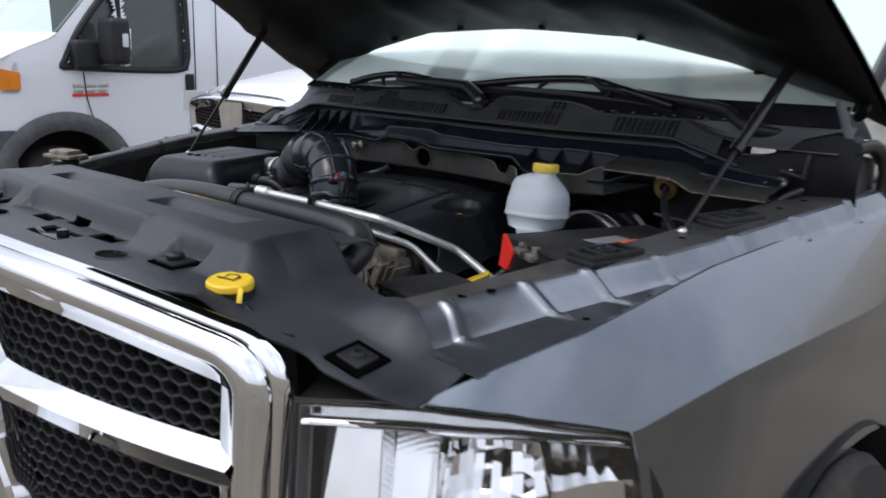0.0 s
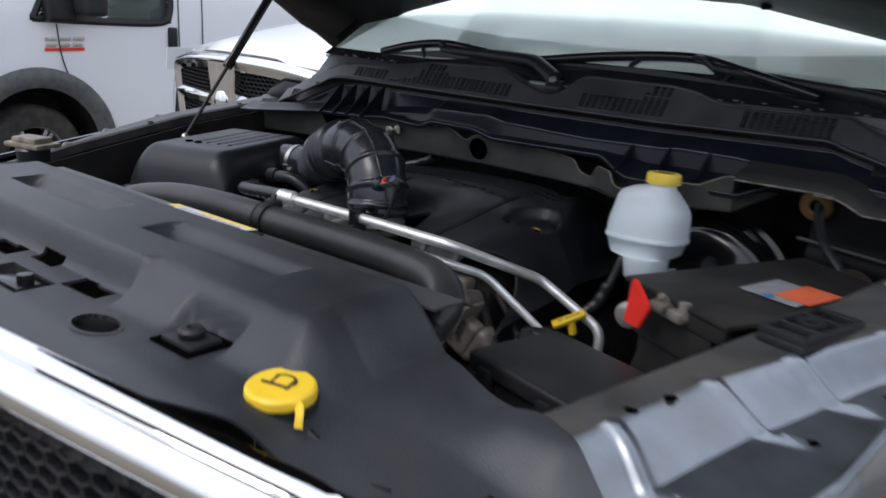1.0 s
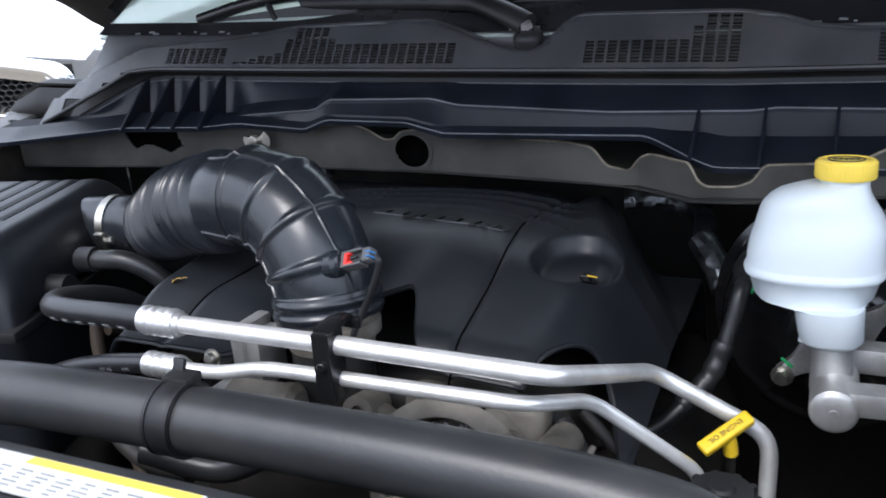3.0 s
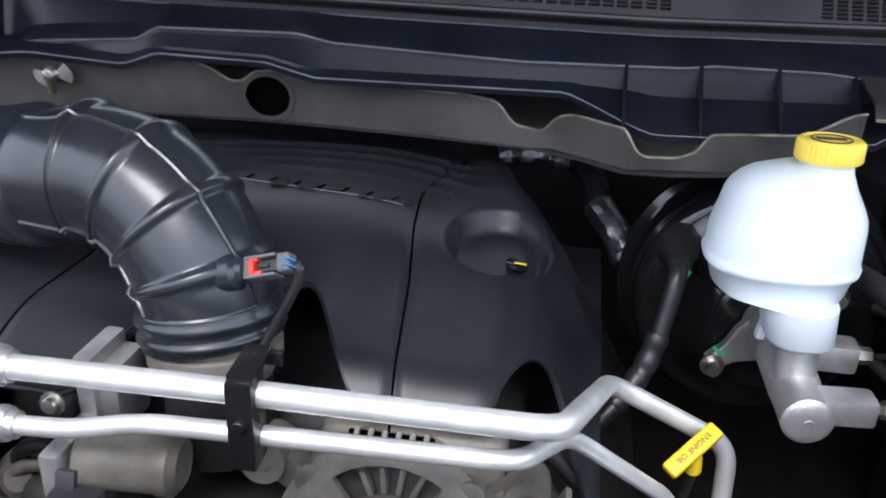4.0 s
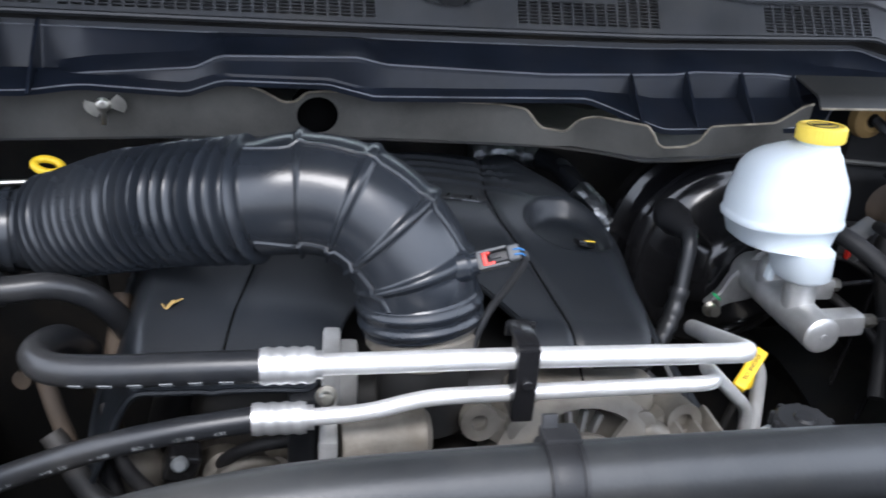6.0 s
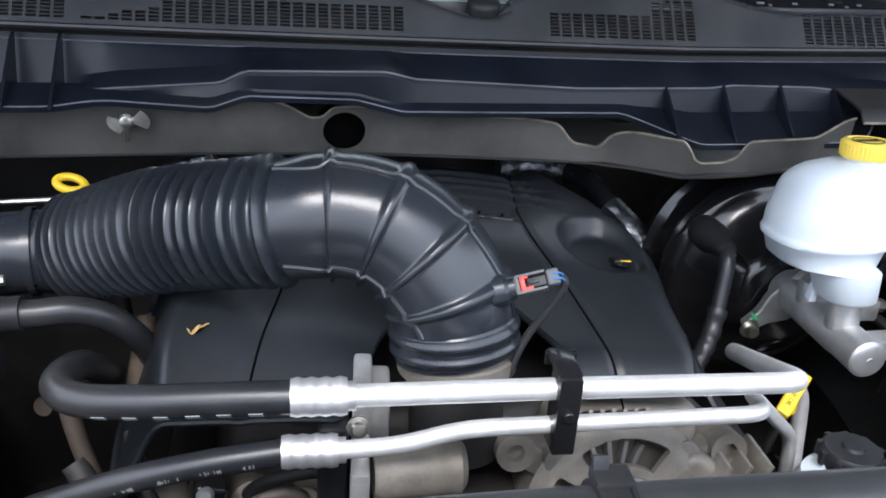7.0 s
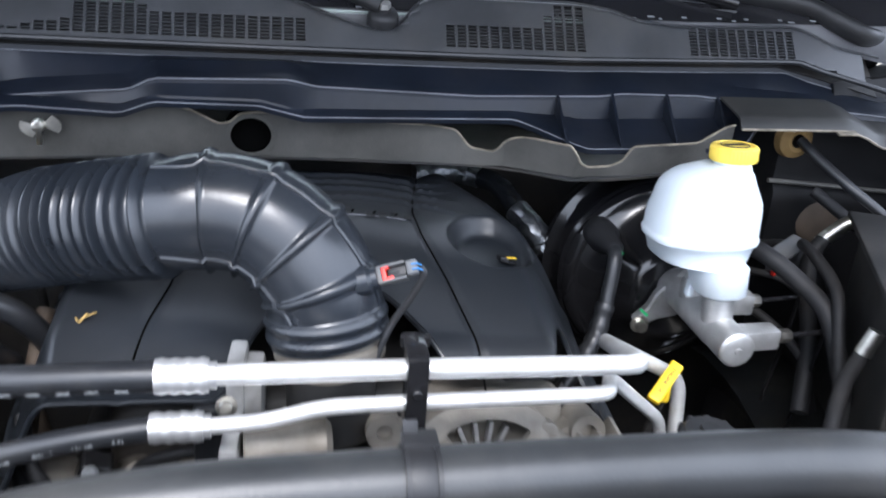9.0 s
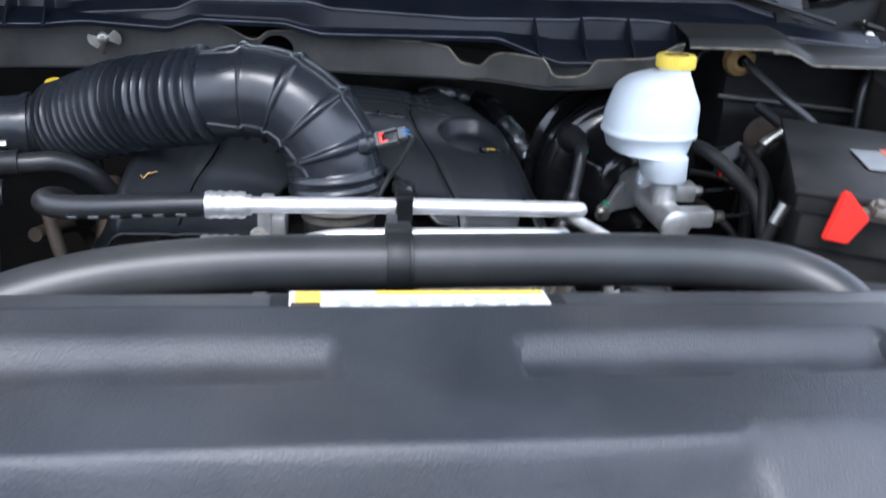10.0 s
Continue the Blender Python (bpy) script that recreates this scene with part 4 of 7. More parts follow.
sweep(edge, [flange_surf(u, 1) for u in fu], 0.0016, 6)
part("cut_edge", edge, M_EDGE, flange, "worn bare metal edge")
# black backings added behind both openings to stand for the shade inside
part("opening_shade", box((0.16, 0.004, 0.07), pose(-0.588, 1.268, 1.168), 0.0), M_FLATBLACK, flange)
part("hole_shade", lathe([(0.0, 0.0), (0.036, 0.0)], aim((-0.126, 1.286, 1.168), (0, -1, 0)), 24), M_FLATBLACK, flange)


def rim_point(u, v):
    x, z = -0.126 + (0.0258 + 0.0050 * v) * math.cos(u), 1.168 + (0.0240 + 0.0050 * v) * math.sin(u)
    p = flange_surf(x, min(1.0, (z - 1.1392) / (flange_top(x) - 1.1392)))
    return Vector((x, p.y - 0.0016, min(z, p.z)))


ring = sheet(rim_point, span(0, 2 * math.pi, 40), span(0, 1, 3), 0.0008)
part("hole_rim", ring, M_FLANGE, flange)
clip = bmesh.new()
for a in (0.2, math.pi + 0.4):
    prism([(0, 0)] + [(0.024 * math.cos(a + t), 0.016 * math.sin(a + t)) for t in span(-0.75, 0.75, 8)], 0, 0.002, Matrix(((1, 0, 0, -0.374), (0, 0, -1, 1.250), (0, 1, 0, 1.181), (0, 0, 0, 1))), bm=clip)
box((0.006, 0.012, 0.03), pose(-0.376, 1.246, 1.174, 8, 0, 6), 0.0015, bm=clip)
lathe([(0, 0.01), (0.007, 0.008), (0.009, 0)], aim((-0.376, 1.248, 1.182), (0, -1, 0)), 12, clip)
part("retainer_clip", clip, M_STEEL, flange, "bright zinc retainer clip")
under = sheet(lambda u, v: Vector((u, lerp_table(FLANGE_Y, u) + 0.004 + 0.22 * v, lerp_table([(-0.86, 1.125), (-0.3, 1.138), (0.17, 1.140), (0.50, 1.158)], u))), span(-0.86, 0.50, 30), span(0, 1, 3), 0.003)
part("plenum_floor", under, M_DARK, truck)
wallb = sheet(lambda u, v: Vector((u, 1.56 + 0.02 * math.sin(u * 9), 1.23 - 1.32 * v)), span(-0.92, 0.92, 30), span(0, 1, 8), 0.004)
part("firewall", wallb, M_DARK, truck, "dark firewall behind the engine")
side_panel = sheet(lambda u, v: Vector((0.50 + 0.42 * u, lerp_table([(0.0, 1.40), (0.22, 1.35), (0.28, 1.264), (1.0, 1.272)], u) + 0.010 * smooth(0.30, 0.26, v), 1.205 - 0.34 * v - 0.02 * u)), span(0, 1, 50), span(0, 1, 24), 0.003)
dashp = part("dash_panel", side_panel, M_HOODIN, truck, "dark painted panel beside the brake booster")
ledge_b = bmesh.new()
sweep(ledge_b, [Vector((x, 1.258, 1.122 - 0.08 * (x - 0.60))) for x in span(0.60, 0.88, 12)], 0.0035, 8)
part("pressed_ridge", ledge_b, M_FLANGE, dashp, "dusty pressed ridge across the panel")
shelf = sheet(lambda u, v: Vector((0.505 + 0.37 * u, 1.190 + 0.075 * v, lerp_table([(0.0, 1.227), (0.42, 1.228), (0.50, 1.218), (0.57, 1.205), (1.0, 1.206)], u) + 0.012 * v - 0.012 * smooth(0.16, 0.0, v))), span(0, 1, 40), span(0, 1, 8), 0.003)
shelf_ob = part("cowl_shelf", shelf, M_SHELF, truck, "dusty shelf of the cowl side")
shelf_edge = bmesh.new()
sweep(shelf_edge, [Vector((0.505 + 0.37 * u, 1.189, lerp_table([(0.0, 1.215), (0.42, 1.216), (0.50, 1.206), (0.57, 1.193), (1.0, 1.194)], u))) for u in span(0, 1, 40)], 0.0018, 6)
part("cut_edge", shelf_edge, M_EDGE, shelf_ob, "worn bare metal edge")
tabs = box((0.030, 0.010, 0.003), pose(0.655, 1.186, 1.214, 20, 0, 4), 0.001)
part("bent_tab", tabs, M_EDGE, shelf_ob, "bent bright metal tab")
# hinge hardware at the cowl corner
hg_set = thing("hinge_bracket", "stamped metal hood hinge bracket with bright bolts", "bracket", at=(0.86, 1.36, 1.22))
hb = box((0.05, 0.11, 0.006), pose(0.868, 1.345, 1.232, -8, 14, 10), 0.002)
box((0.006, 0.10, 0.05), pose(0.893, 1.345, 1.250, -8, 8, 10), 0.002, bm=hb)
box((0.040, 0.030, 0.020), pose(0.850, 1.385, 1.246, 12, -10, 24), 0.006, 3, bm=hb)
part("plate", hb, M_DARK, hg_set)
for p, d in (((0.858, 1.372, 1.248), (-0.2, -0.6, 1)), ((0.866, 1.325, 1.240), (-0.1, -0.4, 1)), ((0.862, 1.285, 1.222), (-0.2, -0.8, 0.8))):
    part("hinge_bolt", bolt(p, d, 0.0085, 0.009), M_STEEL, hg_set, "bright zinc bolt")
part("torn_tab", box((0.022, 0.006, 0.032), pose(0.845, 1.262, 1.206, 15, 12, 20), 0.002), M_EDGE, hg_set, "bent bright sheet tab")
part("drain_hose", pipe([(0.90, 1.30, 1.21), (0.872, 1.262, 1.19), (0.845, 1.235, 1.15), (0.84, 1.22, 1.08)], 0.007, 10), M_RUBBER, hg_set)

# ---- radiator cover ----
shield = thing("radiator_cover", "dusty black plastic radiator cover behind the grille", "radiator cover", at=(0, 0.3, 1.12))


def shield_z(x, y):
    ax = abs(x)
    # raised plateau at the back, a ramp, then the front ledge
    ledge = lin(0.232, 0.212, abs(x + 0.035))
    ramp = smooth(0.222 + 0.036 * ledge, 0.300 - 0.018 * ledge, y)
    z = 1.131 + (1.178 - 1.131) * ramp - 0.018 * smooth(0.17, 0.10, y) - 0.018 * smooth(0.443, 0.458, y)
    # a level seat for each fixing bolt, cut into the ramp
    z += (1.131 - z) * lin(0.056, 0.044, abs(ax - 0.355)) * lin(0.274, 0.262, y) * lin(0.18, 0.20, y)
    # two pockets in the plateau, deeper towards the back
    for c, w in ((0.202, 0.143), (-0.205, 0.143)):
        z -= 0.015 * lin(w, w - 0.005, abs(x - c)) * lin(0.348, 0.356, y) * lin(0.408, 0.381, y)
    # the sides fall to the wings
    side = 0.462 + 0.35 * max(0.0, 0.335 - y)
    step = lin(side, side + 0.068, ax)
    wing = lerp_table([(0.50, 1.118), (0.70, 1.086 + 0.10 * (y - 0.31)), (0.87, 1.056 + 0.14 * (y - 0.32))], ax)
    z = z + (wing - z) * step
    # the wing laps over the front of the fender rail
    lap = lerp_table([(0.66, 1.114), (0.690, 1.117), (0.742, 1.117), (0.752, 1.113), (0.798, 1.079), (0.87, 1.072)], ax)
    z += (lap - z) * smooth(0.305, 0.372, y) * smooth(0.60, 0.69, ax)
    z -= 0.010 * smooth(0.235, 0.185, y) * smooth(0.66, 0.73, ax)
    return z + 0.0007 * math.sin(x * 17 + y * 11)


def shield_xy(u, v):
    """u across in metres, v 0 front .. 1 back."""
    ax = abs(u)
    front = 0.090 + 0.132 * (ax / 0.7) ** 2 - 0.028 * smooth(0.70, 0.87, ax) - 0.020 * smooth(0.68, 0.75, ax)
    back = lerp_table([(0, 0.458), (0.43, 0.456), (0.50, 0.450), (0.56, 0.435), (0.66, 0.400), (0.705, 0.397), (0.76, 0.374), (0.80, 0.357), (0.87, 0.352)], ax)
    return u, front + (back - front) * v


HOLES = [(0.239, 0.187, 0.0375, 0.0232, True), (-0.235, 0.187, 0.0375, 0.0232, True), (0.122, 0.240, 0.040, 0.016, False), (-0.122, 0.240, 0.040, 0.016, False), (-0.02, 0.255, 0.030, 0.012, False),
         (0.02, 0.192, 0.060, 0.026, False)]


def shield_keep(u, v):
    x, y = shield_xy(u, v)
    for cx, cy, a, b, oval in HOLES:
        if oval and ((x - cx) / a) ** 2 + ((y - cy) / b) ** 2 < 1:
            return False
        if not oval and abs(x - cx) < a and abs(y - cy) < b:
            return False
    return True


def shield_surf(u, v):
    x, y = shield_xy(u, v)
    return Vector((x, y, shield_z(x, y)))


part("cover_panel", sheet(shield_surf, span(-0.87, 0.87, 348), span(0, 1, 84), 0.004, shield_keep), M_SHIELD, shield, angle=50)
for cx in (0.239, -0.235):
    bm = sheet(lambda u, v: Vector((cx + 0.036 * (1 + 0.16 * v) * math.cos(u), 0.187 + 0.022 * (1 + 0.20 * v) * math.sin(u), shield_z(cx + 0.036 * math.cos(u), 0.187 + 0.022 * math.sin(u)) + 0.0006 - 0.0004 * v)), span(0, 2 * math.pi, 40), span(0, 1, 2), 0.0006)
    part("hole_collar", bm, M_SHIELD, shield, "raised collar round an oval hole")
rim = bmesh.new()
sheet(lambda u, v: Vector((u, 0.454 + 0.076 * v, 1.1560 - 0.003 * v - 0.012 * max(0.0, v - 0.70) / 0.30)), span(-0.50, 0.50, 40), span(0, 1, 10), 0.003, bm=rim)
part("rear_flange", rim, M_COWL, shield, "paler rear flange of the cover")
part("latch_well", box((0.62, 0.12, 0.04), pose(0, 0.215, 1.075), 0.004), M_DARK, shield)
latch = box((0.075, 0.035, 0.03), pose(0.02, 0.195, 1.112), 0.006)
lathe([(0.0, 0.03), (0.010, 0.028), (0.012, 0.0)], pose(0.045, 0.195, 1.112), 14, latch)
box((0.05, 0.012, 0.02), pose(-0.02, 0.185, 1.118, 0, 15, 0), 0.004, bm=latch)
part("hood_latch", latch, M_GLOSSBLACK, shield, "dark steel hood latch")
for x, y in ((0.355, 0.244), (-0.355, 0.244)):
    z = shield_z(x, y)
    # shade of the bolt's recess, painted as a black plate on the seat
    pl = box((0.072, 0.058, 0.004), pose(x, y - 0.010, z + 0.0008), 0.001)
    rec = part("recess_shade", pl, M_FLATBLACK, shield, "flat black plate painted as recess shade round a fixing bolt")
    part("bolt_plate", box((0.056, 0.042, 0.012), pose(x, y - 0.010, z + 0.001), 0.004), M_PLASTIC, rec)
    b = lathe([(0.013, 0.0), (0.013, 0.010), (0.009, 0.012), (0.008, 0.016), (0.017, 0.018), (0.018, 0.024), (0.014, 0.028), (0.006, 0.029), (0.005, 0.025), (0, 0.025)], pose(x, y - 0.010, z - 0.006) @ Matrix.Scale(0.84, 4), 24)
    part("push_bolt", b, M_PLASTIC, rec, "round black push fastener")
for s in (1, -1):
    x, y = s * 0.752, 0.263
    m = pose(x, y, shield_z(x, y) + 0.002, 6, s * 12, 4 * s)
    pl = part("corner_pad", box((0.064, 0.064, 0.005), m, 0.002), M_FLATBLACK, shield, "square corner pad with a bolt")
    pl2 = box((0.042, 0.042, 0.012), m, 0.004)
    lathe([(0.012, 0.005), (0.010, 0.011), (0.006, 0.012), (0.005, 0.008), (0, 0.008)], m, 18, pl2)
    part("pad_bolt", pl2, M_PLASTIC, pl)

lab = thing("warning_label", "white and yellow printed caution label on the radiator cover edge", "label", at=(0, 0.47, 1.17))
LBL = Matrix.Translation((0.006, 0.481, 1.1610)) @ Euler((radians(-6), 0, 0)).to_matrix().to_4x4()
part("label_carrier", box((0.235, 0.050, 0.003), LBL @ pose(0, -0.004, -0.004), 0.001), M_PLASTIC, lab)
part("label_sheet", box((0.205, 0.040, 0.0008), LBL, 0.0), M_LABEL, lab)
part("yellow_corner", box((0.020, 0.020, 0.0006), LBL @ pose(-0.088, 0.008, 0.0008), 0.0), M_YELLOWPALE, lab)
part("red_corner", box((0.022, 0.013, 0.0006), LBL @ pose(-0.090, -0.010, 0.0008), 0.0), M_RUST, lab)
part("yellow_heading", box((0.135, 0.0075, 0.0006), LBL @ pose(0.033, 0.0150, 0.0008), 0.0), M_YELLOWPALE, lab)
txt = bmesh.new()
for r in range(5):
    for c in range(9):
        w = 0.006 + 0.006 * ((r * 7 + c * 5) % 4) / 3
        box((w, 0.0012, 0.0004), LBL @ pose(-0.060 + c * 0.0175, 0.004 - r * 0.0046, 0.0008), 0.0, bm=txt)
part("print", txt, M_PALEINK, lab)


belt = sheet(lambda u, v: Vector((0.205 + 0.048 * u, 0.512 + 0.018 * v, 1.142 - 0.010 * v - 0.004 * v * v)), span(-1, 1, 10), span(-1, 1, 6), 0.0008)
solo("belt_label", belt, M_LABEL, "small white printed label on the curved radiator cover edge", "label")
# washer filler cap
wash = thing("washer_filler", "yellow washer fluid cap with a tether", "fluid cap", at=(0.513, 0.229, 1.10))
part("neck", lathe([(0.026, -0.05), (0.028, -0.012), (0.036, -0.008), (0.036, 0.002)], pose(0.513, 0.229, 1.126), 28), M_GLOSSBLACK, wash)
cap = part("cap", lathe([(0.030, 0.0), (0.034, 0.001), (0.035, 0.006), (0.034, 0.012), (0.031, 0.0145), (0.0, 0.0155)], pose(0.513, 0.229, 1.127, 4, 3, 0), 36), M_YELLOW, wash, "round yellow cap with a washer symbol")
sym = bmesh.new()
box((0.030, 0.003, 0.0008), pose(0.513, 0.222, 1.1428, 6, 4, 20), 0.0, bm=sym)
box((0.003, 0.018, 0.0008), pose(0.503, 0.230, 1.1428, 6, 4, 20), 0.0, bm=sym)
box((0.003, 0.018, 0.0008), pose(0.524, 0.232, 1.1428, 6, 4, 20), 0.0, bm=sym)
sweep(sym, [Vector((0.513 + 0.013 * math.cos(a), 0.233 + 0.010 * math.sin(a), 1.1434)) for a in span(0, math.pi, 10)], 0.0012, 6)
part("washer_symbol", sym, M_RUST, cap)
part("tether", pipe([(0.540, 0.224, 1.133), (0.551, 0.220, 1.132), (0.557, 0.215, 1.127), (0.559, 0.212, 1.118)], 0.0050, 8, flat=0.5), M_YELLOW, wash)
part("tether_loop", pipe([(0.558, 0.222, 1.108), (0.572, 0.226, 1.098), (0.584, 0.224, 1.090)], 0.007, 8, flat=0.5), M_GLOSSBLACK, wash)

wash.location.z -= 0.002

# plated bump stop at the far corner of the cover
stop = thing("bump_stop", "pale zinc bracket with a rubber bump stop", "bracket", at=(-0.69, 0.53, 1.15))
bm = box((0.10, 0.06, 0.010), pose(-0.69, 0.535, 1.167, 0, 0, 14), 0.004)
box((0.07, 0.045, 0.014), pose(-0.69, 0.535, 1.176, 0, 0, 14), 0.005, bm=bm)
part("plate", bm, M_EDGE, stop)
part("rubber_foot", lathe([(0.03, -0.03), (0.034, -0.005), (0.03, 0.0)], pose(-0.69, 0.535, 1.162), 18), M_RUBBER, stop)

# ---- upper radiator hose ----
rad = thing("radiator_hose", "thick black rubber radiator hose across the bay", "hose", at=(0, 0.6, 1.13))
RHOSE = [(-0.42, 0.50, 1.055), (-0.36, 0.545, 1.105), (-0.28, 0.572, 1.128), (-0.17, 0.592, 1.136), (0.0, 0.602, 1.136), (0.20, 0.606, 1.136), (0.32, 0.603, 1.134), (0.385, 0.590, 1.128), (0.425, 0.553, 1.113), (0.425, 0.505, 1.085), (0.40, 0.462, 1.04)]
part("hose", pipe(RHOSE, 0.0255, 24, sub=8), M_RADHOSE, rad)
st = bmesh.new()
sweep(st, [Vector((x, 0.602, 1.136)) for x in (-0.012, -0.005, 0.005, 0.012)], lambda t: 0.0275 + 0.0015 * math.sin(t * math.pi), 28)
box((0.024, 0.018, 0.008), pose(0.0, 0.612, 1.164), 0.002, bm=st)
box((0.010, 0.004, 0.012), pose(-0.006, 0.618, 1.170, -20), 0.001, bm=st)
for k in (-0.010, 0.010):
    sweep(st, [Vector((k - 0.0015, 0.602, 1.136)), Vector((k + 0.0015, 0.602, 1.136))], 0.0292, 28)
part("strap", st, M_PLASTIC, rad, "black plastic strap round the hose")
cl = bmesh.new()
sweep(cl, [Vector(p) for p in ((0.4165, 0.488, 1.072), (0.411, 0.479, 1.061))], 0.0285, 24)
box((0.02, 0.012, 0.014), pose(0.43, 0.485, 1.093, 40), 0.002, bm=cl)
part("hose_clamp", cl, M_STEEL, rad, "spring steel hose clamp")
part("radiator_top", box((1.02, 0.05, 0.09), pose(-0.02, 0.46, 1.085), 0.012), M_DARK, truck, "dark radiator tank behind its cover")
part("radiator_core", box((1.00, 0.06, 0.55), pose(-0.02, 0.44, 0.77), 0.01), M_DARK, truck)
part("fan_shroud", box((0.98, 0.05, 0.40), pose(-0.02, 0.51, 0.80), 0.02), M_PLASTIC, truck)

# ---- air filter box ----
air = thing("air_filter_box", "matte black air filter box with three moulded ribs", "air box", at=(-0.62, 0.92, 0.95))
AB = pose(-0.615, 0.955, 0, 0, 0, 16)


def air_top(u, v):
    """u, v in -1..1 over the lid, rolled down at the edges."""
    ru, rv = max(0, abs(u) - 0.62) / 0.38, max(0, abs(v) - 0.66) / 0.34
    x, y = 0.138 * u, 0.190 * v
    drop = 0.085 * (1 - math.sqrt(max(0, 1 - min(1, ru) ** 2))) + 0.095 * (1 - math.sqrt(max(0, 1 - min(1, rv) ** 2)))
    rib = 0.0
    for c in (-0.20, 0.02, 0.24, 0.46):
        if v > -0.35:
            rib -= 0.0032 * math.exp(-((u - c) / 0.030) ** 2)
    return AB @ Vector((x, y, 1.152 - min(drop, 0.11) + rib - 0.012 * v * 0))


lid = part("lid", sheet(air_top, span(-1, 1, 60), span(-1, 1, 44)), M_COVER, air, "rounded lid with moulded ribs", angle=50)
# black lines laid in the lid's grooves to paint their shade
for c in (-0.20, 0.02, 0.24, 0.46):
    gv = bmesh.new()
    sweep(gv, [air_top(c, v) + Vector((0, 0, 0.0002)) for v in span(-0.42, 0.74, 24)], 0.0015, 6)
    part("groove_shade", gv, M_FLATBLACK, lid, "thin black line painted as shade in a moulded groove")
em = bmesh.new()
for dx in (-0.013, 0.013):
    lathe([(0, 0.005), (0.008, 0.0045), (0.011, 0.0)], AB @ pose(-0.030 + dx, -0.085, 1.150), 16, em)
part("emblem", em, M_FLATBLACK, lid, "plain raised emblem")
part("base", box((0.272, 0.376, 0.20), AB @ pose(0, 0, 0.955), 0.03, 4), M_COVER, air)
lipb = box((0.288, 0.392, 0.014), AB @ pose(0, 0, 1.050), 0.004)
for k in range(6):
    box((0.012, 0.016, 0.05), AB @ pose(-0.10 + 0.04 * k, -0.190, 1.035), 0.003, bm=lipb)
part("seam", lipb, M_PLASTIC, air, "clipped seam round the box")
part("outlet", pipe([(-0.60, 1.042, 1.094), (-0.500, 1.046, 1.104)], 0.0395, 28, sub=2), M_PLASTIC, air)
snorkel = pipe([(-0.53, 0.89, 1.055), (-0.47, 0.90, 1.072), (-0.43, 0.905, 1.074)], 0.017, 14)
part("breather_port", snorkel, M_PLASTIC, air)

# ---- intake hose ----
intake = thing("intake_hose", "black ribbed rubber air intake hose with a corrugated neck", "intake hose", at=(-0.2, 0.93, 1.15))
IPATH = [(-0.535, 1.046, 1.102), (-0.450, 1.050, 1.108), (-0.396, 1.046, 1.115), (-0.30, 0.992, 1.158), (-0.20, 0.937, 1.190), (-0.150, 0.930, 1.199), (-0.108, 0.920, 1.194), (-0.074, 0.907, 1.172), (-0.052, 0.894, 1.138), (-0.044, 0.886, 1.090)]
iline = catmull(IPATH, 60)
ilen = [0.0]
for a, b in zip(iline, iline[1:]):
    ilen.append(ilen[-1] + (b - a).length)
itotal = ilen[-1]


def along(p):
    """Distance along the intake hose of the place nearest to p."""
    k = min(range(len(iline)), key=lambda i: (iline[i] - Vector(p)).length)
    return ilen[k]


CORR0, CORR1 = along((-0.402, 1.047, 1.114)), along((-0.205, 0.937, 1.189)) + 0.016
RIBS = [along(p) for p in ((-0.152, 0.931, 1.199), (-0.108, 0.920, 1.194), (-0.074, 0.907, 1.172), (-0.053, 0.895, 1.140))]


def irad(t):
    """Radius along the intake hose: neck, corrugations, then the smooth ribbed elbow."""
    d = t * itotal
    if d < CORR0:
        r = 0.0405 + 0.0050 * smooth(0.100, CORR0, d)
    elif d < CORR1:
        grow = 0.0470 + 0.0050 * smooth(CORR0 - 0.01, CORR0 + 0.130, d)
        r = grow - 0.0046 + 0.0115 * (0.5 - 0.5 * math.cos((d - CORR0) / (CORR1 - CORR0) * 40 * math.pi)) ** 1.5
    else:
        r = 0.0520 + 0.0025 * smooth(CORR1, CORR1 + 0.03, d)
    for c in RIBS:
        r += 0.0042 * math.exp(-(abs(d - c) / 0.0036) ** 3)
    if d > itotal - 0.030:
        r += 0.0015 + 0.0025 * math.exp(-((d - itotal + 0.022) / 0.004) ** 2) + 0.0025 * math.exp(-((d - itotal + 0.008) / 0.004) ** 2)
    return r


bm = bmesh.new()
sweep(bm, iline, irad, 48, caps=False)
part("hose_body", bm, M_HOSE, intake, angle=60)


def on_hose(d, a, lift=0.0):
    """A point on the intake hose at distance d, turned a round it from its top."""
    i = min(range(len(ilen)), key=lambda k: abs(ilen[k] - d))
    i = min(max(i, 1), len(iline) - 2)
    f = (iline[i + 1] - iline[i - 1]).normalized()
    out = Vector((0.45, 0.35, 0.8))
    out = (out - f * out.dot(f)).normalized()
    side = f.cross(out)
    n = out * math.cos(a) + side * math.sin(a)
    return iline[i] + n * (irad(d / itotal) + lift), n, f


for a in (0.8, 2.6):
    bm = bmesh.new()
    sweep(bm, [on_hose(d, a, -0.0002)[0] for d in span(CORR1 + 0.002, itotal - 0.03, 40)], 0.0026, 8)
    part("spine", bm, M_HOSE, intake)
for d0, d1 in ((0.052, 0.067),):
    bm = bmesh.new()
    sweep(bm, [p for p, l in zip(iline, ilen) if d0 <= l <= d1], 0.0425, 36, caps=False)
    p, n, f = on_hose(0.060, 2.2)
    box((0.016, 0.024, 0.012), aim(p, n), 0.002, bm=bm)
    lathe([(0, 0.02), (0.006, 0.019), (0.006, 0)], aim(p, f), 8, bm)
    part("worm_clamp", bm, M_STEEL, intake, "bright steel worm clamp")
bm = bmesh.new()
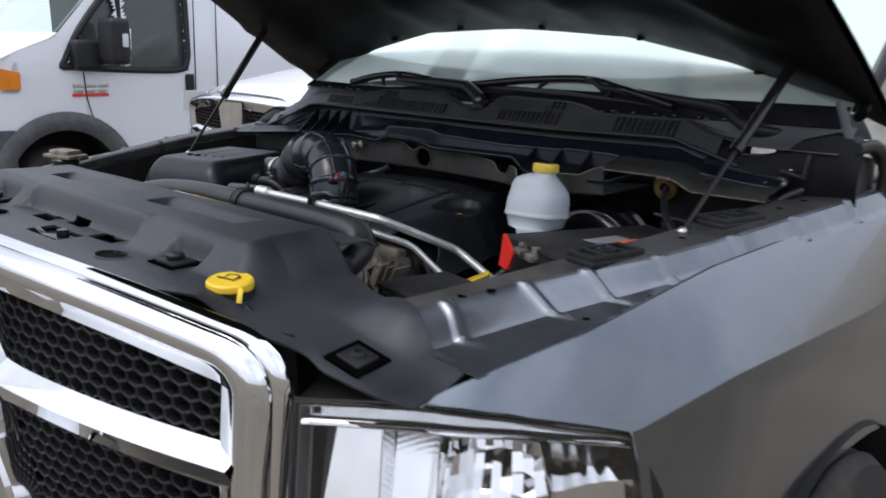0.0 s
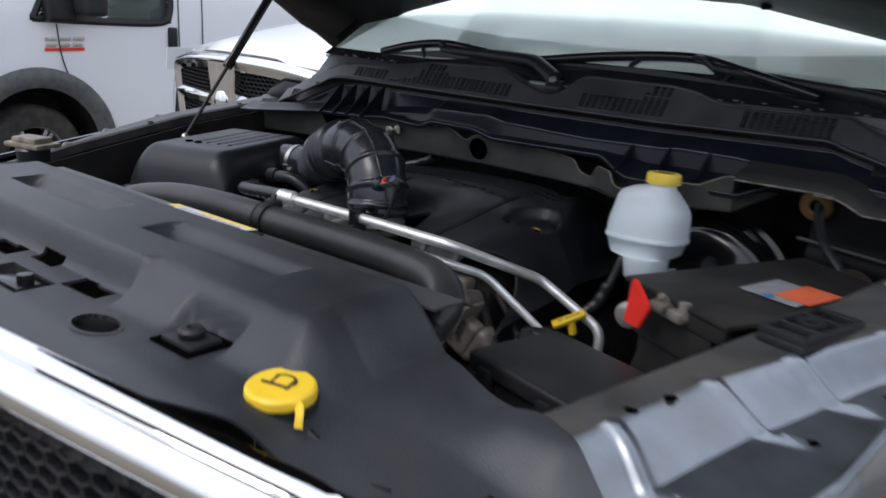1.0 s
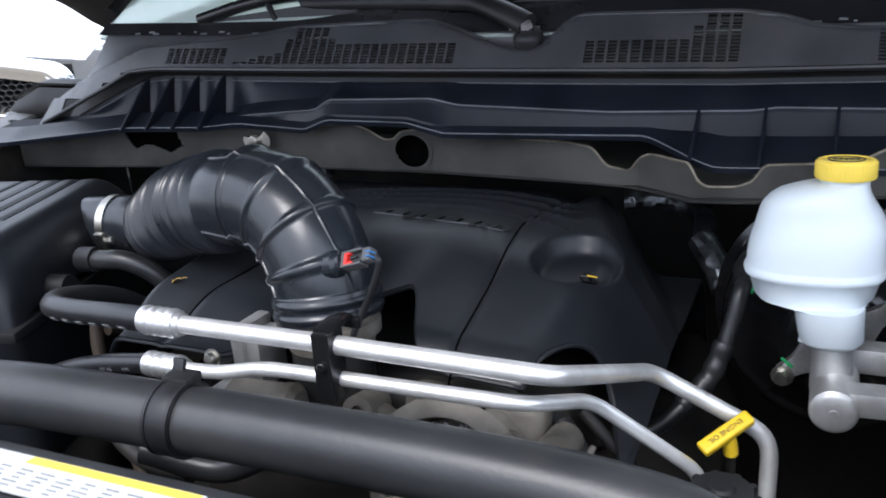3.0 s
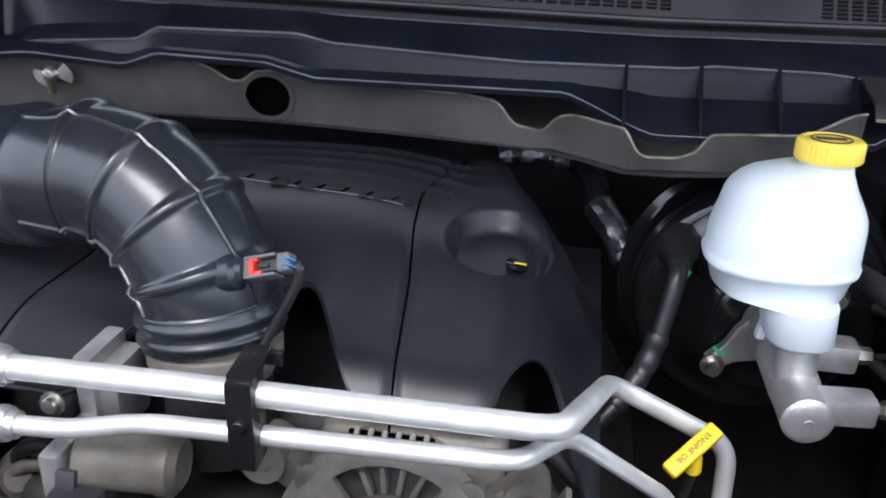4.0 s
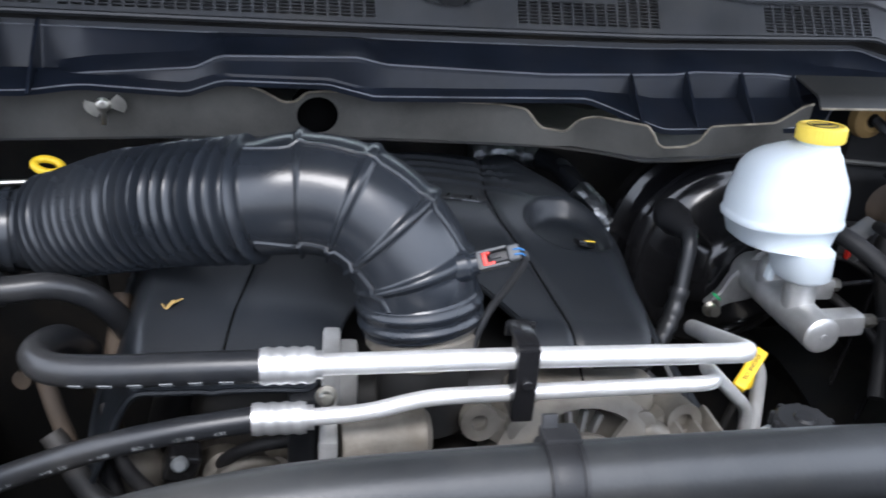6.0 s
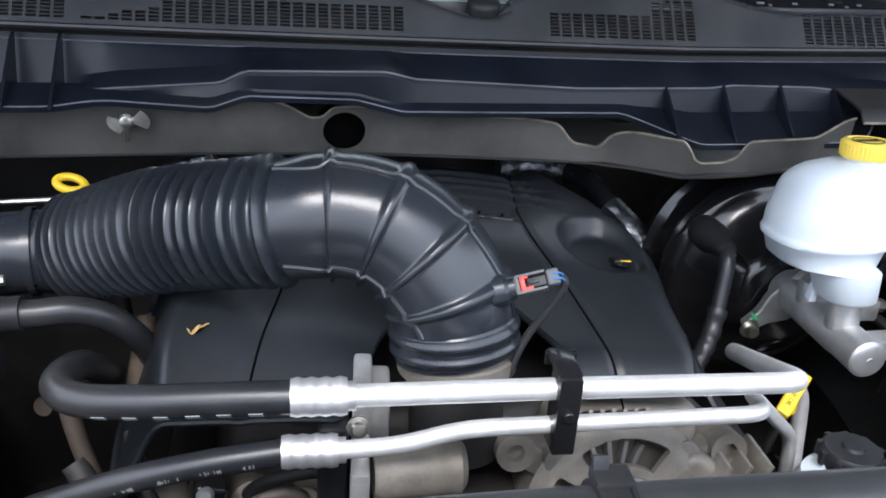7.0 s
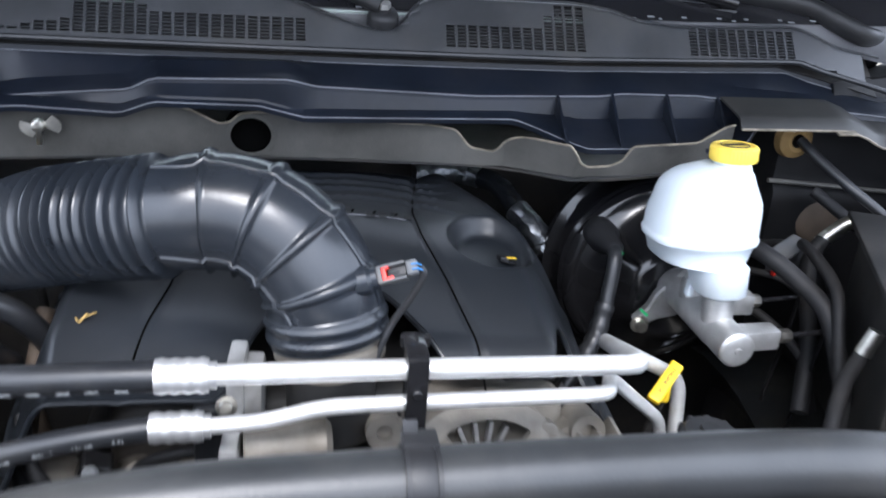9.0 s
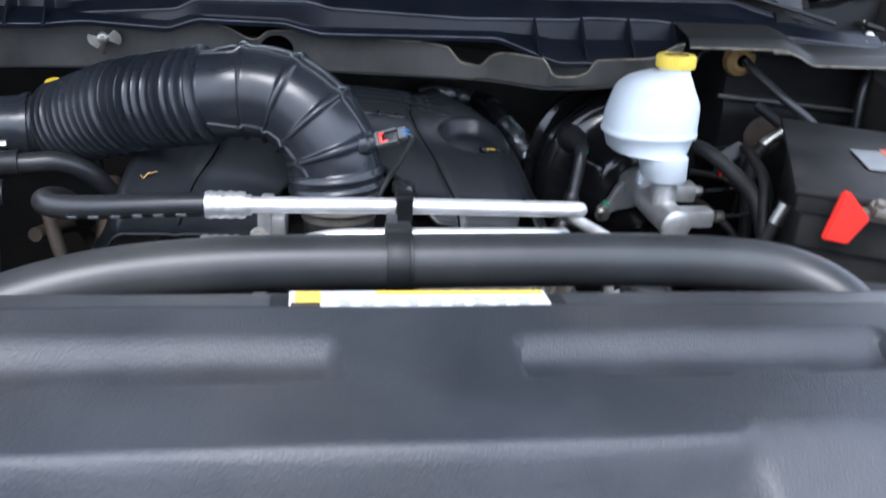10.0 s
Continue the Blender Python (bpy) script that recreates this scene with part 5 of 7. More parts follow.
sweep(bm, [p for p, l in zip(iline, ilen) if 0.096 <= l <= 0.104], 0.0440, 36, caps=False)
part("neck_bead", bm, M_HOSE, intake)

# temperature sensor in the hose
sens = thing("air_temperature_sensor", "black plug with a red lock and a corded lead", "sensor", at=(0.006, 0.858, 1.16))
SD = Vector((0.90, -0.12, 0.30)).normalized()
SP = Vector((-0.010, 0.861, 1.162))
bm = lathe([(0.016, -0.014), (0.016, 0.0), (0.012, 0.004), (0.012, 0.010), (0, 0.010)], aim(SP - SD * 0.004, SD), 22)
part("boss", bm, M_HOSE, sens)
sz = Vector((0.0, -0.75, 0.66))
sz = (sz - SD * sz.dot(SD)).normalized()
SM = Matrix((SD, sz.cross(SD), sz)).transposed().to_4x4()
SM.translation = SP
SM = SM @ Matrix.Diagonal((0.84, 0.78, 0.78, 1.0))
body = box((0.034, 0.024, 0.003), SM @ pose(0.026, 0, -0.009), 0.001)
for dy in (-0.0105, 0.0105):
    box((0.036, 0.0035, 0.020), SM @ pose(0.026, dy, 0), 0.001, bm=body)
box((0.006, 0.022, 0.018), SM @ pose(0.010, 0, 0), 0.0015, bm=body)
part("plug_shell", body, M_CLADDING, sens, "grey black open plug shell")
inner = box((0.022, 0.013, 0.013), SM @ pose(0.033, 0, -0.001), 0.002)
box((0.012, 0.004, 0.004), SM @ pose(0.030, 0, 0.007), 0.001, bm=inner)
part("plug", inner, M_PLASTIC, sens)
lock = box((0.0055, 0.018, 0.016), SM @ pose(0.0165, 0, 0.002), 0.001)
box((0.012, 0.004, 0.014), SM @ pose(0.022, -0.007, 0.002), 0.001, bm=lock)
box((0.007, 0.003, 0.014), SM @ pose(0.020, 0.0075, 0.002), 0.001, bm=lock)
part("red_lock", lock, M_RED, sens, "red locking tab")
part("rear_connector", box((0.015, 0.021, 0.019), SM @ pose(0.052, 0.001, 0), 0.004, 3), M_CLADDING, sens, "grey wire connector")
for dy in (-0.003, 0.004):
    part("blue_wire", pipe([SP + SM.to_3x3() @ Vector((0.052, dy, 0.009)), SP + SM.to_3x3() @ Vector((0.060, dy - 0.001, 0.010)), SP + SM.to_3x3() @ Vector((0.064, dy - 0.003, 0.003))], 0.0010, 8), M_BLUEINK, sens, "thin blue wire")
lead = [SP + SD * 0.052, SP + SD * 0.056 + Vector((0, 0, -0.012)), Vector((0.030, 0.858, 1.138)), Vector((0.016, 0.862, 1.112)), Vector((0.004, 0.858, 1.088)), Vector((-0.006, 0.85, 1.06))]
part("lead", pipe(lead, 0.0042, 8), M_RUBBER, sens, "cloth taped lead")

sens.scale = (0.86, 0.86, 0.86)

# ---- throttle body ----
thr = thing("throttle_body", "cast aluminium throttle body with its motor housing", "throttle body", at=(-0.06, 0.87, 1.02))
part("bore", lathe([(0.045, -0.022), (0.047, -0.012), (0.053, -0.008), (0.053, 0.006), (0.048, 0.008), (0.048, 0.012)], aim((-0.043, 0.884, 1.082), (-0.04, 0.1, 1.0)), 36), M_CASTDIRTY, thr)
pl = box((0.016, 0.052, 0.075), pose(-0.128, 0.860, 1.050, 0, 0, -4), 0.004)
part("cover_plate", pl, M_CAST, thr, "flat cast end plate")
part("lower_plate", box((0.016, 0.084, 0.085), pose(-0.131, 0.822, 0.995, 0, 0, -4), 0.004), M_CAST, thr, "flat cast lower plate")
part("plate_boss", box((0.020, 0.045, 0.060), pose(-0.114, 0.862, 1.046, 0, 0, -4), 0.005), M_CAST, thr)
part("plug_socket", box((0.026, 0.06, 0.085), pose(-0.152, 0.852, 1.010, 0, 0, -4), 0.008, 3), M_PLASTIC, thr)
# rest of the bore, coloured black for the shade behind the tubes
part("shaded_bore", lathe([(0.043, -0.09), (0.043, -0.020)], aim((-0.043, 0.884, 1.082), (-0.04, 0.1, 1.0)), 30), M_DARK, thr)
part("motor_housing", lathe([(0.0, 0.0), (0.022, 0.0), (0.024, 0.004), (0.024, 0.060), (0.0255, 0.062), (0.0255, 0.072), (0.018, 0.078), (0.0, 0.078)], aim((-0.122, 0.808, 1.020), (1, 0.05, 0.0)), 30), M_CASTDIRTY, thr)
part("bolt_head", bolt((-0.135, 0.80, 1.07), (0, -1, 0.2), 0.006, 0.006), M_STEEL, thr)

# ---- engine cover ----
eng = thing("engine_cover", "matte black moulded engine cover with a finger hollow", "engine cover", at=(0, 1.05, 1.0))


def cover_surf(u, v):
    """Right lobe and left lobe in one shell: u across in metres, v front to back in metres."""
    x, y = u, v
    z = 1.088 + 0.085 * min(0.36, max(0.0, y - 0.85)) - 0.012 * smooth(0.0, 0.17, x)
    z -= (0.036 * smooth(0.90, 0.83, y) ** 1.5 if x > -0.1 else 0.028 * smooth(0.93, 0.83, y) ** 1.5)
    right = lerp_table([(0.82, 0.235), (0.95, 0.240), (1.05, 0.247), (1.10, 0.257), (1.15, 0.253), (1.22, 0.228), (1.30, 0.195), (1.42, 0.17)], y)
    z -= 0.118 * smooth(right - 0.082, right + 0.028, x) ** 1.6
    z -= 0.10 * smooth(-0.285, -0.345, x) ** 1.3
    z -= 0.14 * smooth(1.320, 1.42, y) ** 1.4
    # curved steps across the back
    arc = y + 0.9 * (x + 0.03) ** 2
    for k in range(4):
        c = 1.190 + 0.036 * k
        side = smooth(0.145, 0.10, x)
        z -= 0.0042 * smooth(c, c + 0.003, arc) * side
        z += 0.0042 * side * math.exp(-((arc - c + 0.004) / 0.0032) ** 2)
    # crease lines
    crease = lerp_table([(0.82, 0.107), (1.0, 0.090), (1.10, 0.076), (1.16, 0.072), (1.22, 0.080), (1.4, 0.115)], y)
    z -= 0.0034 * math.exp(-((x - crease) / 0.0048) ** 2)
    crease2 = lerp_table([(0.82, -0.232), (0.98, -0.199), (1.1, -0.184)], y)
    z -= 0.0016 * math.exp(-((x - crease2) / 0.0060) ** 2) * smooth(1.15, 1.10, y)
    # finger hollow
    d = ((x - 0.160) / 0.053) ** 2 + ((y - 1.098) / 0.066) ** 2
    z -= 0.024 * smooth(1.05, 0.50, d)
    # the middle sinks towards the throttle
    z -= 0.022 * math.exp(-((x + 0.06) / 0.06) ** 2) * smooth(1.12, 0.95, y)
    return Vector((x, y, z))


def cover_front(u):
    """Front edge of the cover, with the throttle opening and the arch over the bracket."""
    front = 0.832 + 0.026 * smooth(-0.10, 0.02, u)
    if -0.155 < u < 0.092:
        front += 0.125 * smooth(-0.155, -0.085, u) * smooth(0.080, 0.0, u)
    front += 0.112 * max(0.0, 1 - abs((u - 0.221) / 0.046) ** 1.9)
    return front


def cover_grid(u, v):
    f = cover_front(u)
    return cover_surf(u, f + (1.425 - f) * v ** 1.15)


cover = part("cover_shell", sheet(cover_grid, span(-0.345, 0.270, 260), span(0, 1, 190), 0.004), M_COVER, eng, angle=60)
hem = bmesh.new()
sweep(hem, [cover_grid(u, 0) + Vector((0, 0.002, -0.004)) for u in span(-0.345, 0.270, 160)], 0.0032, 8)
part("rolled_hem", hem, M_COVER, cover)
for table, y1 in (([(0.82, 0.107), (1.0, 0.090), (1.10, 0.076), (1.16, 0.072), (1.22, 0.080), (1.4, 0.115)], 1.36), ([(0.82, -0.232), (0.98, -0.199), (1.1, -0.184)], 1.12)):
    seam = bmesh.new()
    sweep(seam, [cover_surf(lerp_table(table, y), y) + Vector((0, 0, 0.0003)) for y in span(0.845, y1, 60)], 0.0011, 6)
    part("seam", seam, M_FLATBLACK, cover, "thin dark seam line")
rimc = bmesh.new()
for k in range(7):
    x, y = -0.110 + 0.0265 * k, 1.158 - 0.003 * k
    p = cover_surf(x, y)
    box((0.0030, 0.013, 0.0012), pose(x, y, p.z + 0.0008, -4, 0, -18), 0.0, bm=rimc)
part("moulded_dash", rimc, M_FLATBLACK, cover)
# raised rule, its highlight put in as a pale colour
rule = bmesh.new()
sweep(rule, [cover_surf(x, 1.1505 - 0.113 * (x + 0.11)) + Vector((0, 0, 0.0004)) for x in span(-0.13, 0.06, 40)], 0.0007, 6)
part("moulded_rule", rule, M_EDGELIGHT, cover, "thin raised line painted pale as a highlight")
bars = bmesh.new()
for k in range(4):
    box((0.011, 0.016, 0.001), pose(0.018 + 0.015 * k, 1.140, cover_surf(0.018 + 0.015 * k, 1.14).z + 0.0008, -3, 3, -4), 0.0003, bm=bars)
part("moulded_lettering", bars, M_PLASTIC, cover)
bars = bmesh.new()
for k in range(3):
    box((0.018, 0.020, 0.001), pose(-0.075 + 0.030 * k, 1.150, cover_surf(-0.06 + 0.03 * k, 1.15).z + 0.001, -3, 0, 0), 0.0008, bm=bars)
part("moulded_bar", bars, M_PLASTIC, cover)
oil = bmesh.new()
p = cover_surf(0.180, 1.086)
lathe([(0, 0.0012), (0.010, 0.001), (0.010, 0)], pose(0.180, 1.084, p.z + 0.002, -12, 8, 0), 12, oil)
box((0.010, 0.020, 0.006), pose(0.174, 1.090, p.z + 0.004, -12, 8, 0), 0.001, bm=oil)
part("oil_mark", oil, M_GLOSSBLACK, cover)
part("oil_symbol", box((0.012, 0.005, 0.0012), pose(0.183, 1.083, p.z + 0.008, -12, 8, 10), 0.0005), M_YELLOW, cover, "small yellow oil symbol")
leaf = bmesh.new()
lp = cover_surf(-0.271, 0.915)
sheet(lambda u, v: lp + Vector((u * 0.007, v * 0.0042 * (1 - u * u) + 0.004 * u * u, 0.003 + 0.003 * math.sin(u * 3))), span(-1, 1, 8), span(-1, 1, 4), 0.0006, bm=leaf)
sweep(leaf, [lp + Vector((0.006, 0.004, 0.004)), lp + Vector((0.009, 0.006, 0.005)), lp + Vector((0.011, 0.009, 0.004))], 0.0008, 5)
solo("dry_leaf", leaf, mat("dry_leaf", (0.45, 0.30, 0.10), 0.8, vary=0.4, scale=90), "small curled dry leaf on the engine cover", "leaf")
blk = thing("engine_block", "dark grimy engine block below its cover", "engine", at=(-0.03, 1.10, 0.8))
part("block", box((0.46, 0.40, 0.30), pose(-0.03, 1.10, 0.86), 0.04, 3), M_DARK, blk)
part("timing_case", box((0.40, 0.18, 0.34), pose(-0.02, 0.93, 0.78), 0.03, 3), M_DARK, blk)
for x in (-0.25, 0.24):
    part("cylinder_head", box((0.14, 0.50, 0.14), pose(x, 1.10, 0.82, 0, -30 if x > 0 else 30, 0), 0.03, 3), M_DARK, blk)

head_pos = [(-0.222, 0.872, 0.935, 24, 30), (-0.172, 0.880, 0.938, 20, -20)]
for x, y, z, r, turn in head_pos:
    lug = lathe([(0.0, 0.020), (0.012, 0.020), (0.014, 0.010), (r / 1000, 0.004), (r / 1000 + 0.004, -0.03)], aim((x, y, z), (0.2 * (1 if turn > 0 else -1), -1, 0.5)), 22)
    box((0.060, 0.020, 0.030), pose(x + 0.012, y + 0.010, z - 0.020, 0, turn, 0), 0.007, 3, bm=lug)
    part("front_casting", lug, M_CASTDIRTY, blk, "tan stained front casting")
part("bracket_arm", pipe([(-0.262, 0.90, 0.900), (-0.240, 0.868, 0.930), (-0.208, 0.858, 0.957), (-0.182, 0.862, 0.953), (-0.165, 0.870, 0.925)], 0.0065, 12), M_CASTDIRTY, blk)
part("sensor_body", box((0.030, 0.026, 0.034), pose(-0.262, 0.862, 0.962, 12, 18, 10), 0.006, 3), M_GLOSSBLACK, blk, "black sensor")
part("sensor_tip", lathe([(0.0, 0.009), (0.005, 0.008), (0.0075, 0.004), (0.008, 0.0)], aim((-0.262, 0.848, 0.970), (0.1, -1, 0.4)), 16), M_PALEINK, blk, "pale sensor tip")
part("red_clip", box((0.013, 0.008, 0.007), pose(-0.153, 0.848, 0.942, 10, -12, 8), 0.002), M_RED, blk, "small red locking clip")
part("clip_connector", box((0.026, 0.030, 0.018), pose(-0.157, 0.862, 0.934, 10, -12, 8), 0.004), M_PLASTIC, blk)
for pts, r in (([(-0.10, 0.86, 0.99), (-0.150, 0.848, 0.992), (-0.192, 0.850, 0.985), (-0.222, 0.865, 0.960), (-0.236, 0.89, 0.915), (-0.235, 0.92, 0.86)], 0.0062),
               ([(-0.330, 0.90, 1.00), (-0.318, 0.862, 0.975), (-0.296, 0.850, 0.945), (-0.268, 0.855, 0.915), (-0.23, 0.87, 0.89)], 0.0075),
               ([(-0.345, 0.93, 0.96), (-0.330, 0.875, 0.945), (-0.315, 0.855, 0.905), (-0.30, 0.86, 0.85)], 0.0095)):
    part("wiring_loom", pipe(pts, r, 12), M_LOOM, blk, "black taped wiring loom")
part("rusty_tube", pipe([(-0.385, 0.90, 1.07), (-0.368, 0.872, 1.020), (-0.352, 0.862, 0.965), (-0.345, 0.865, 0.90), (-0.34, 0.88, 0.82)], 0.0080, 14), M_RUST, blk, "brown stained metal tube")
part("side_casting", box((0.055, 0.05, 0.08), pose(-0.318, 0.905, 0.905, 6, 14, 20), 0.014, 3), M_CASTDIRTY, blk)

# ---- alternator ----
alt = thing("alternator", "oxidised cast aluminium alternator with slotted vents", "alternator", at=(0.12, 0.86, 0.95))
AM = aim((0.107, 0.836, 0.950), (0.02, -1.0, 0.22))
part("housing", lathe([(0.0, -0.11), (0.072, -0.11), (0.085, -0.10), (0.088, -0.03), (0.088, -0.014), (0.082, -0.004), (0.080, -0.010), (0.074, -0.030), (0.030, -0.030), (0.0, -0.030)], AM, 44), M_CASTDIRTY, alt)


def face_point(a, r):
    return AM @ Vector((r * math.cos(a), r * math.sin(a), 0.004 + 0.010 * smooth(0.086, 0.070, r)))


def face_keep(a, r):
    if not 0.046 < r < 0.070:
        return True
    for c, w in ((90, 36), (8, 26), (172, 26), (-60, 30), (-120, 30)):
        if abs((math.degrees(a) - c + 180) % 360 - 180) < w - 220 * max(0.0, r - 0.064) - 120 * max(0.0, 0.052 - r):
            return False
    return True


part("front_cover", sheet(face_point, span(0, 2 * math.pi, 120), [0.030, 0.038, 0.046, 0.049, 0.052, 0.056, 0.060, 0.064, 0.067, 0.070, 0.074, 0.080, 0.086], 0.007, face_keep), M_CASTDIRTY, alt, "cast front cover with arched openings")
part("copper_winding", lathe([(0.052, -0.026), (0.060, -0.014), (0.070, -0.014), (0.074, -0.026)], AM, 40), M_RUST, alt, "coppery winding behind the openings")
for deg in (66, 82, 98, 114, -2, 18, 162, 182):
    part("fan_blade", box((0.022, 0.0045, 0.012), AM @ Matrix.Rotation(radians(deg), 4, "Z") @ pose(0.050, 0, -0.006), 0.001), M_CAST, alt, "pale fan blade")
pul = lathe([(0.0, 0.034), (0.016, 0.034), (0.018, 0.030), (0.034, 0.030), (0.038, 0.027), (0.038, 0.012), (0.034, 0.010)], AM, 36)
part("pulley", pul, M_CLADDING, alt, "dull grey pulley")
for deg in (40, 140):
    bossb = lathe([(0.013, 0.0), (0.013, 0.014), (0.010, 0.016), (0.0, 0.016)], AM @ Matrix.Rotation(radians(deg), 4, "Z") @ pose(0.079, 0, 0), 18)
    part("screw_boss", bossb, M_CASTDIRTY, alt)
for a, l in ((0.45, 0.10), (2.6, 0.10), (-1.2, 0.09)):
    ears = bmesh.new()
    mm = AM @ Matrix.Rotation(a, 4, "Z")
    box((0.05, 0.026, 0.030), mm @ pose(l, 0, -0.01), 0.008, bm=ears)
    lathe([(0.018, -0.03), (0.018, 0.012), (0.008, 0.012), (0.007, 0.0), (0, 0.0)], mm @ pose(l + 0.016, 0, 0), 18, ears)
    part("mounting_ear", ears, M_CASTDIRTY, alt)
part("housing_shoulder", box((0.150, 0.040, 0.075), pose(0.118, 0.880, 0.990, -14, 0, 0), 0.014, 3), M_CASTDIRTY, alt, "tan stained housing shoulder")
# black block that paints the shade between the fins
part("fin_shade", box((0.066, 0.016, 0.012), pose(0.104, 0.858, 1.0285, -40, 0, 0), 0.002), M_FLATBLACK, alt)
for k in range(6):
    part("cooling_fin", box((0.0045, 0.017, 0.016), pose(0.077 + 0.0108 * k, 0.8565, 1.0295, -40, 8, 0), 0.0012), M_CASTDIRTY, alt)
for k, (d, m) in enumerate((((0.10, 0.03, 0.07), pose(0.20, 0.84, 0.955, 0, 25, 0)), ((0.06, 0.04, 0.05), pose(0.245, 0.85, 0.93, 0, -20, 10)))):
    part("bracket", box(d, m, 0.011, 3), M_CASTDIRTY, alt, "cast alternator bracket")
for dx in (-0.02, 0.0, 0.02):
    part("bracket_rib", box((0.006, 0.05, 0.06), pose(0.21 + dx, 0.838, 0.975, 0, 25, 0), 0.002), M_CASTDIRTY, alt)

# ---- air conditioning lines ----
ac = thing("air_conditioning_lines", "pair of bright aluminium refrigerant tubes with black hoses", "pipe", at=(0, 0.775, 1.10))
RU, RL = 0.0089, 0.0071
part("upper_tube", pipe([(-0.145, 0.774, 1.118), (0.02, 0.776, 1.118), (0.229, 0.782, 1.113), (0.272, 0.980, 1.024), (0.388, 1.004, 0.955), (0.388, 0.985, 0.86), (0.385, 0.95, 0.72)], RU, 18, bend=0.024), M_ALU, ac)
part("lower_tube", pipe([(-0.15, 0.775, 1.068), (-0.105, 0.775, 1.070), (-0.055, 0.777, 1.082), (0.02, 0.778, 1.083), (0.203, 0.785, 1.081), (0.238, 0.870, 1.045), (0.332, 0.924, 0.950), (0.345, 0.925, 0.80)], RL, 16, bend=0.022), M_ALU, ac)


def crimp(x0, x1, y, z, r, name_parent):
    prof = []
    n = 40
    for i in range(n + 1):
        t = i / n
        rr = r * (1.0 - 0.07 * (0.5 + 0.5 * math.cos(t * 4 * 2 * math.pi)))
        prof.append((rr, (x1 - x0) * t))
    prof = [(r * 0.6, 0)] + prof + [(r * 0.75, x1 - x0), (r * 0.75, x1 - x0 + 0.006), (r * 0.55, x1 - x0 + 0.006)]
    return part("crimp_sleeve", lathe(prof, aim((x0, y, z), (1, 0, 0)), 30), M_CRIMP, name_parent, "crimped aluminium sleeve")


crimp(-0.188, -0.146, 0.774, 1.118, 0.0150, ac)
crimp(-0.195, -0.152, 0.775, 1.068, 0.0135, ac)
uh = [(-0.186, 0.774, 1.118), (-0.235, 0.780, 1.114), (-0.300, 0.790, 1.107), (-0.345, 0.803, 1.102), (-0.366, 0.830, 1.096), (-0.370, 0.870, 1.084), (-0.366, 0.920, 1.060), (-0.360, 0.980, 1.010)]
h1 = part("upper_hose", pipe(uh, 0.0130, 20), M_RUBBER, ac, "thick black refrigerant hose")
lh = [(-0.193, 0.775, 1.068), (-0.26, 0.778, 1.056), (-0.33, 0.785, 1.034), (-0.42, 0.80, 0.99), (-0.50, 0.82, 0.93)]
h2 = part("lower_hose", pipe(lh, 0.0105, 18), M_RUBBER, ac, "thinner black refrigerant hose")
dash_bm = bmesh.new()
ul = catmull(uh, 60)


def skin_frame(line, i, r, ang):
    """A frame on the hose's skin: x along it, z out of it."""
    d = (line[i + 1] - line[i - 1]).normalized()
    out = Vector((0, -math.cos(ang), math.sin(ang)))
    out = (out - d * out.dot(d)).normalized()
    m = Matrix((d, out.cross(d), out)).transposed().to_4x4()
    m.translation = line[i] + out * r
    return m


step, last = 0.0, ul[4]
for i in range(5, 175):
    step += (ul[i] - last).length
    last = ul[i]
    if step > 0.0225:
        step = 0.0
        box((0.0105, 0.0048, 0.0005), skin_frame(ul, i, 0.0130, -0.62), 0.0, bm=dash_bm)
part("dashed_line", dash_bm, M_PALEINK, h1, "printed grey dashed line")
bars = bmesh.new()
ll = catmull(lh, 60)
rp = random.Random(8)
for i in range(20, 230):
    if (i // 14) % 2 and rp.random() < 0.42:
        box((0.0007, 0.0015 + 0.003 * rp.random(), 0.0004), skin_frame(ll, i, 0.0105, -0.20 + 0.05 * rp.random()), 0.0, bm=bars)
tagged(part("hose_print", bars, M_PALEINK, h2, "faint grey printed characters"), kind="stuff")
ck = box((0.0185, 0.026, 0.068), pose(0.023, 0.774, 1.099), 0.002)
box((0.0185, 0.040, 0.006), pose(0.023, 0.786, 1.134), 0.0015, bm=ck)
box((0.026, 0.004, 0.012), pose(0.026, 0.806, 1.128), 0.001, bm=ck)
part("tube_clamp", ck, M_GLOSSBLACK, ac, "black clamp block over both tubes")
part("clamp_bolt", bolt((0.023, 0.7605, 1.102), (0, -1, 0), 0.0045, 0.003), M_GLOSSBLACK, ac)


# ---- brake booster and master cylinder ----
boost = thing("brake_booster", "large gloss black round brake booster", "brake booster", at=(0.44, 1.24, 1.0))
BM = aim((0.445, 1.300, 0.978), (0.0, -1.0, 0.05))
part("shell", lathe([(0.0, -0.10), (0.11, -0.10), (0.136, -0.06), (0.147, -0.02), (0.150, -0.006), (0.150, 0.006), (0.143, 0.011), (0.1405, 0.014), (0.1395, 0.046), (0.136, 0.058), (0.130, 0.0640), (0.124, 0.0655), (0.119, 0.0665), (0.104, 0.080), (0.088, 0.098), (0.074, 0.118), (0.066, 0.130), (0.056, 0.136), (0.0, 0.136)], BM, 72), M_ENAMEL, boost)
part("rolled_seam", lathe([(0.149, -0.008), (0.1535, -0.006), (0.1535, 0.005), (0.145, 0.010)], BM, 72), M_ENAMEL, boost)
part("shoulder_bead", lathe([(0.1405, 0.040), (0.1425, 0.044), (0.1425, 0.048), (0.1385, 0.053)], BM, 72), M_ENAMEL, boost)
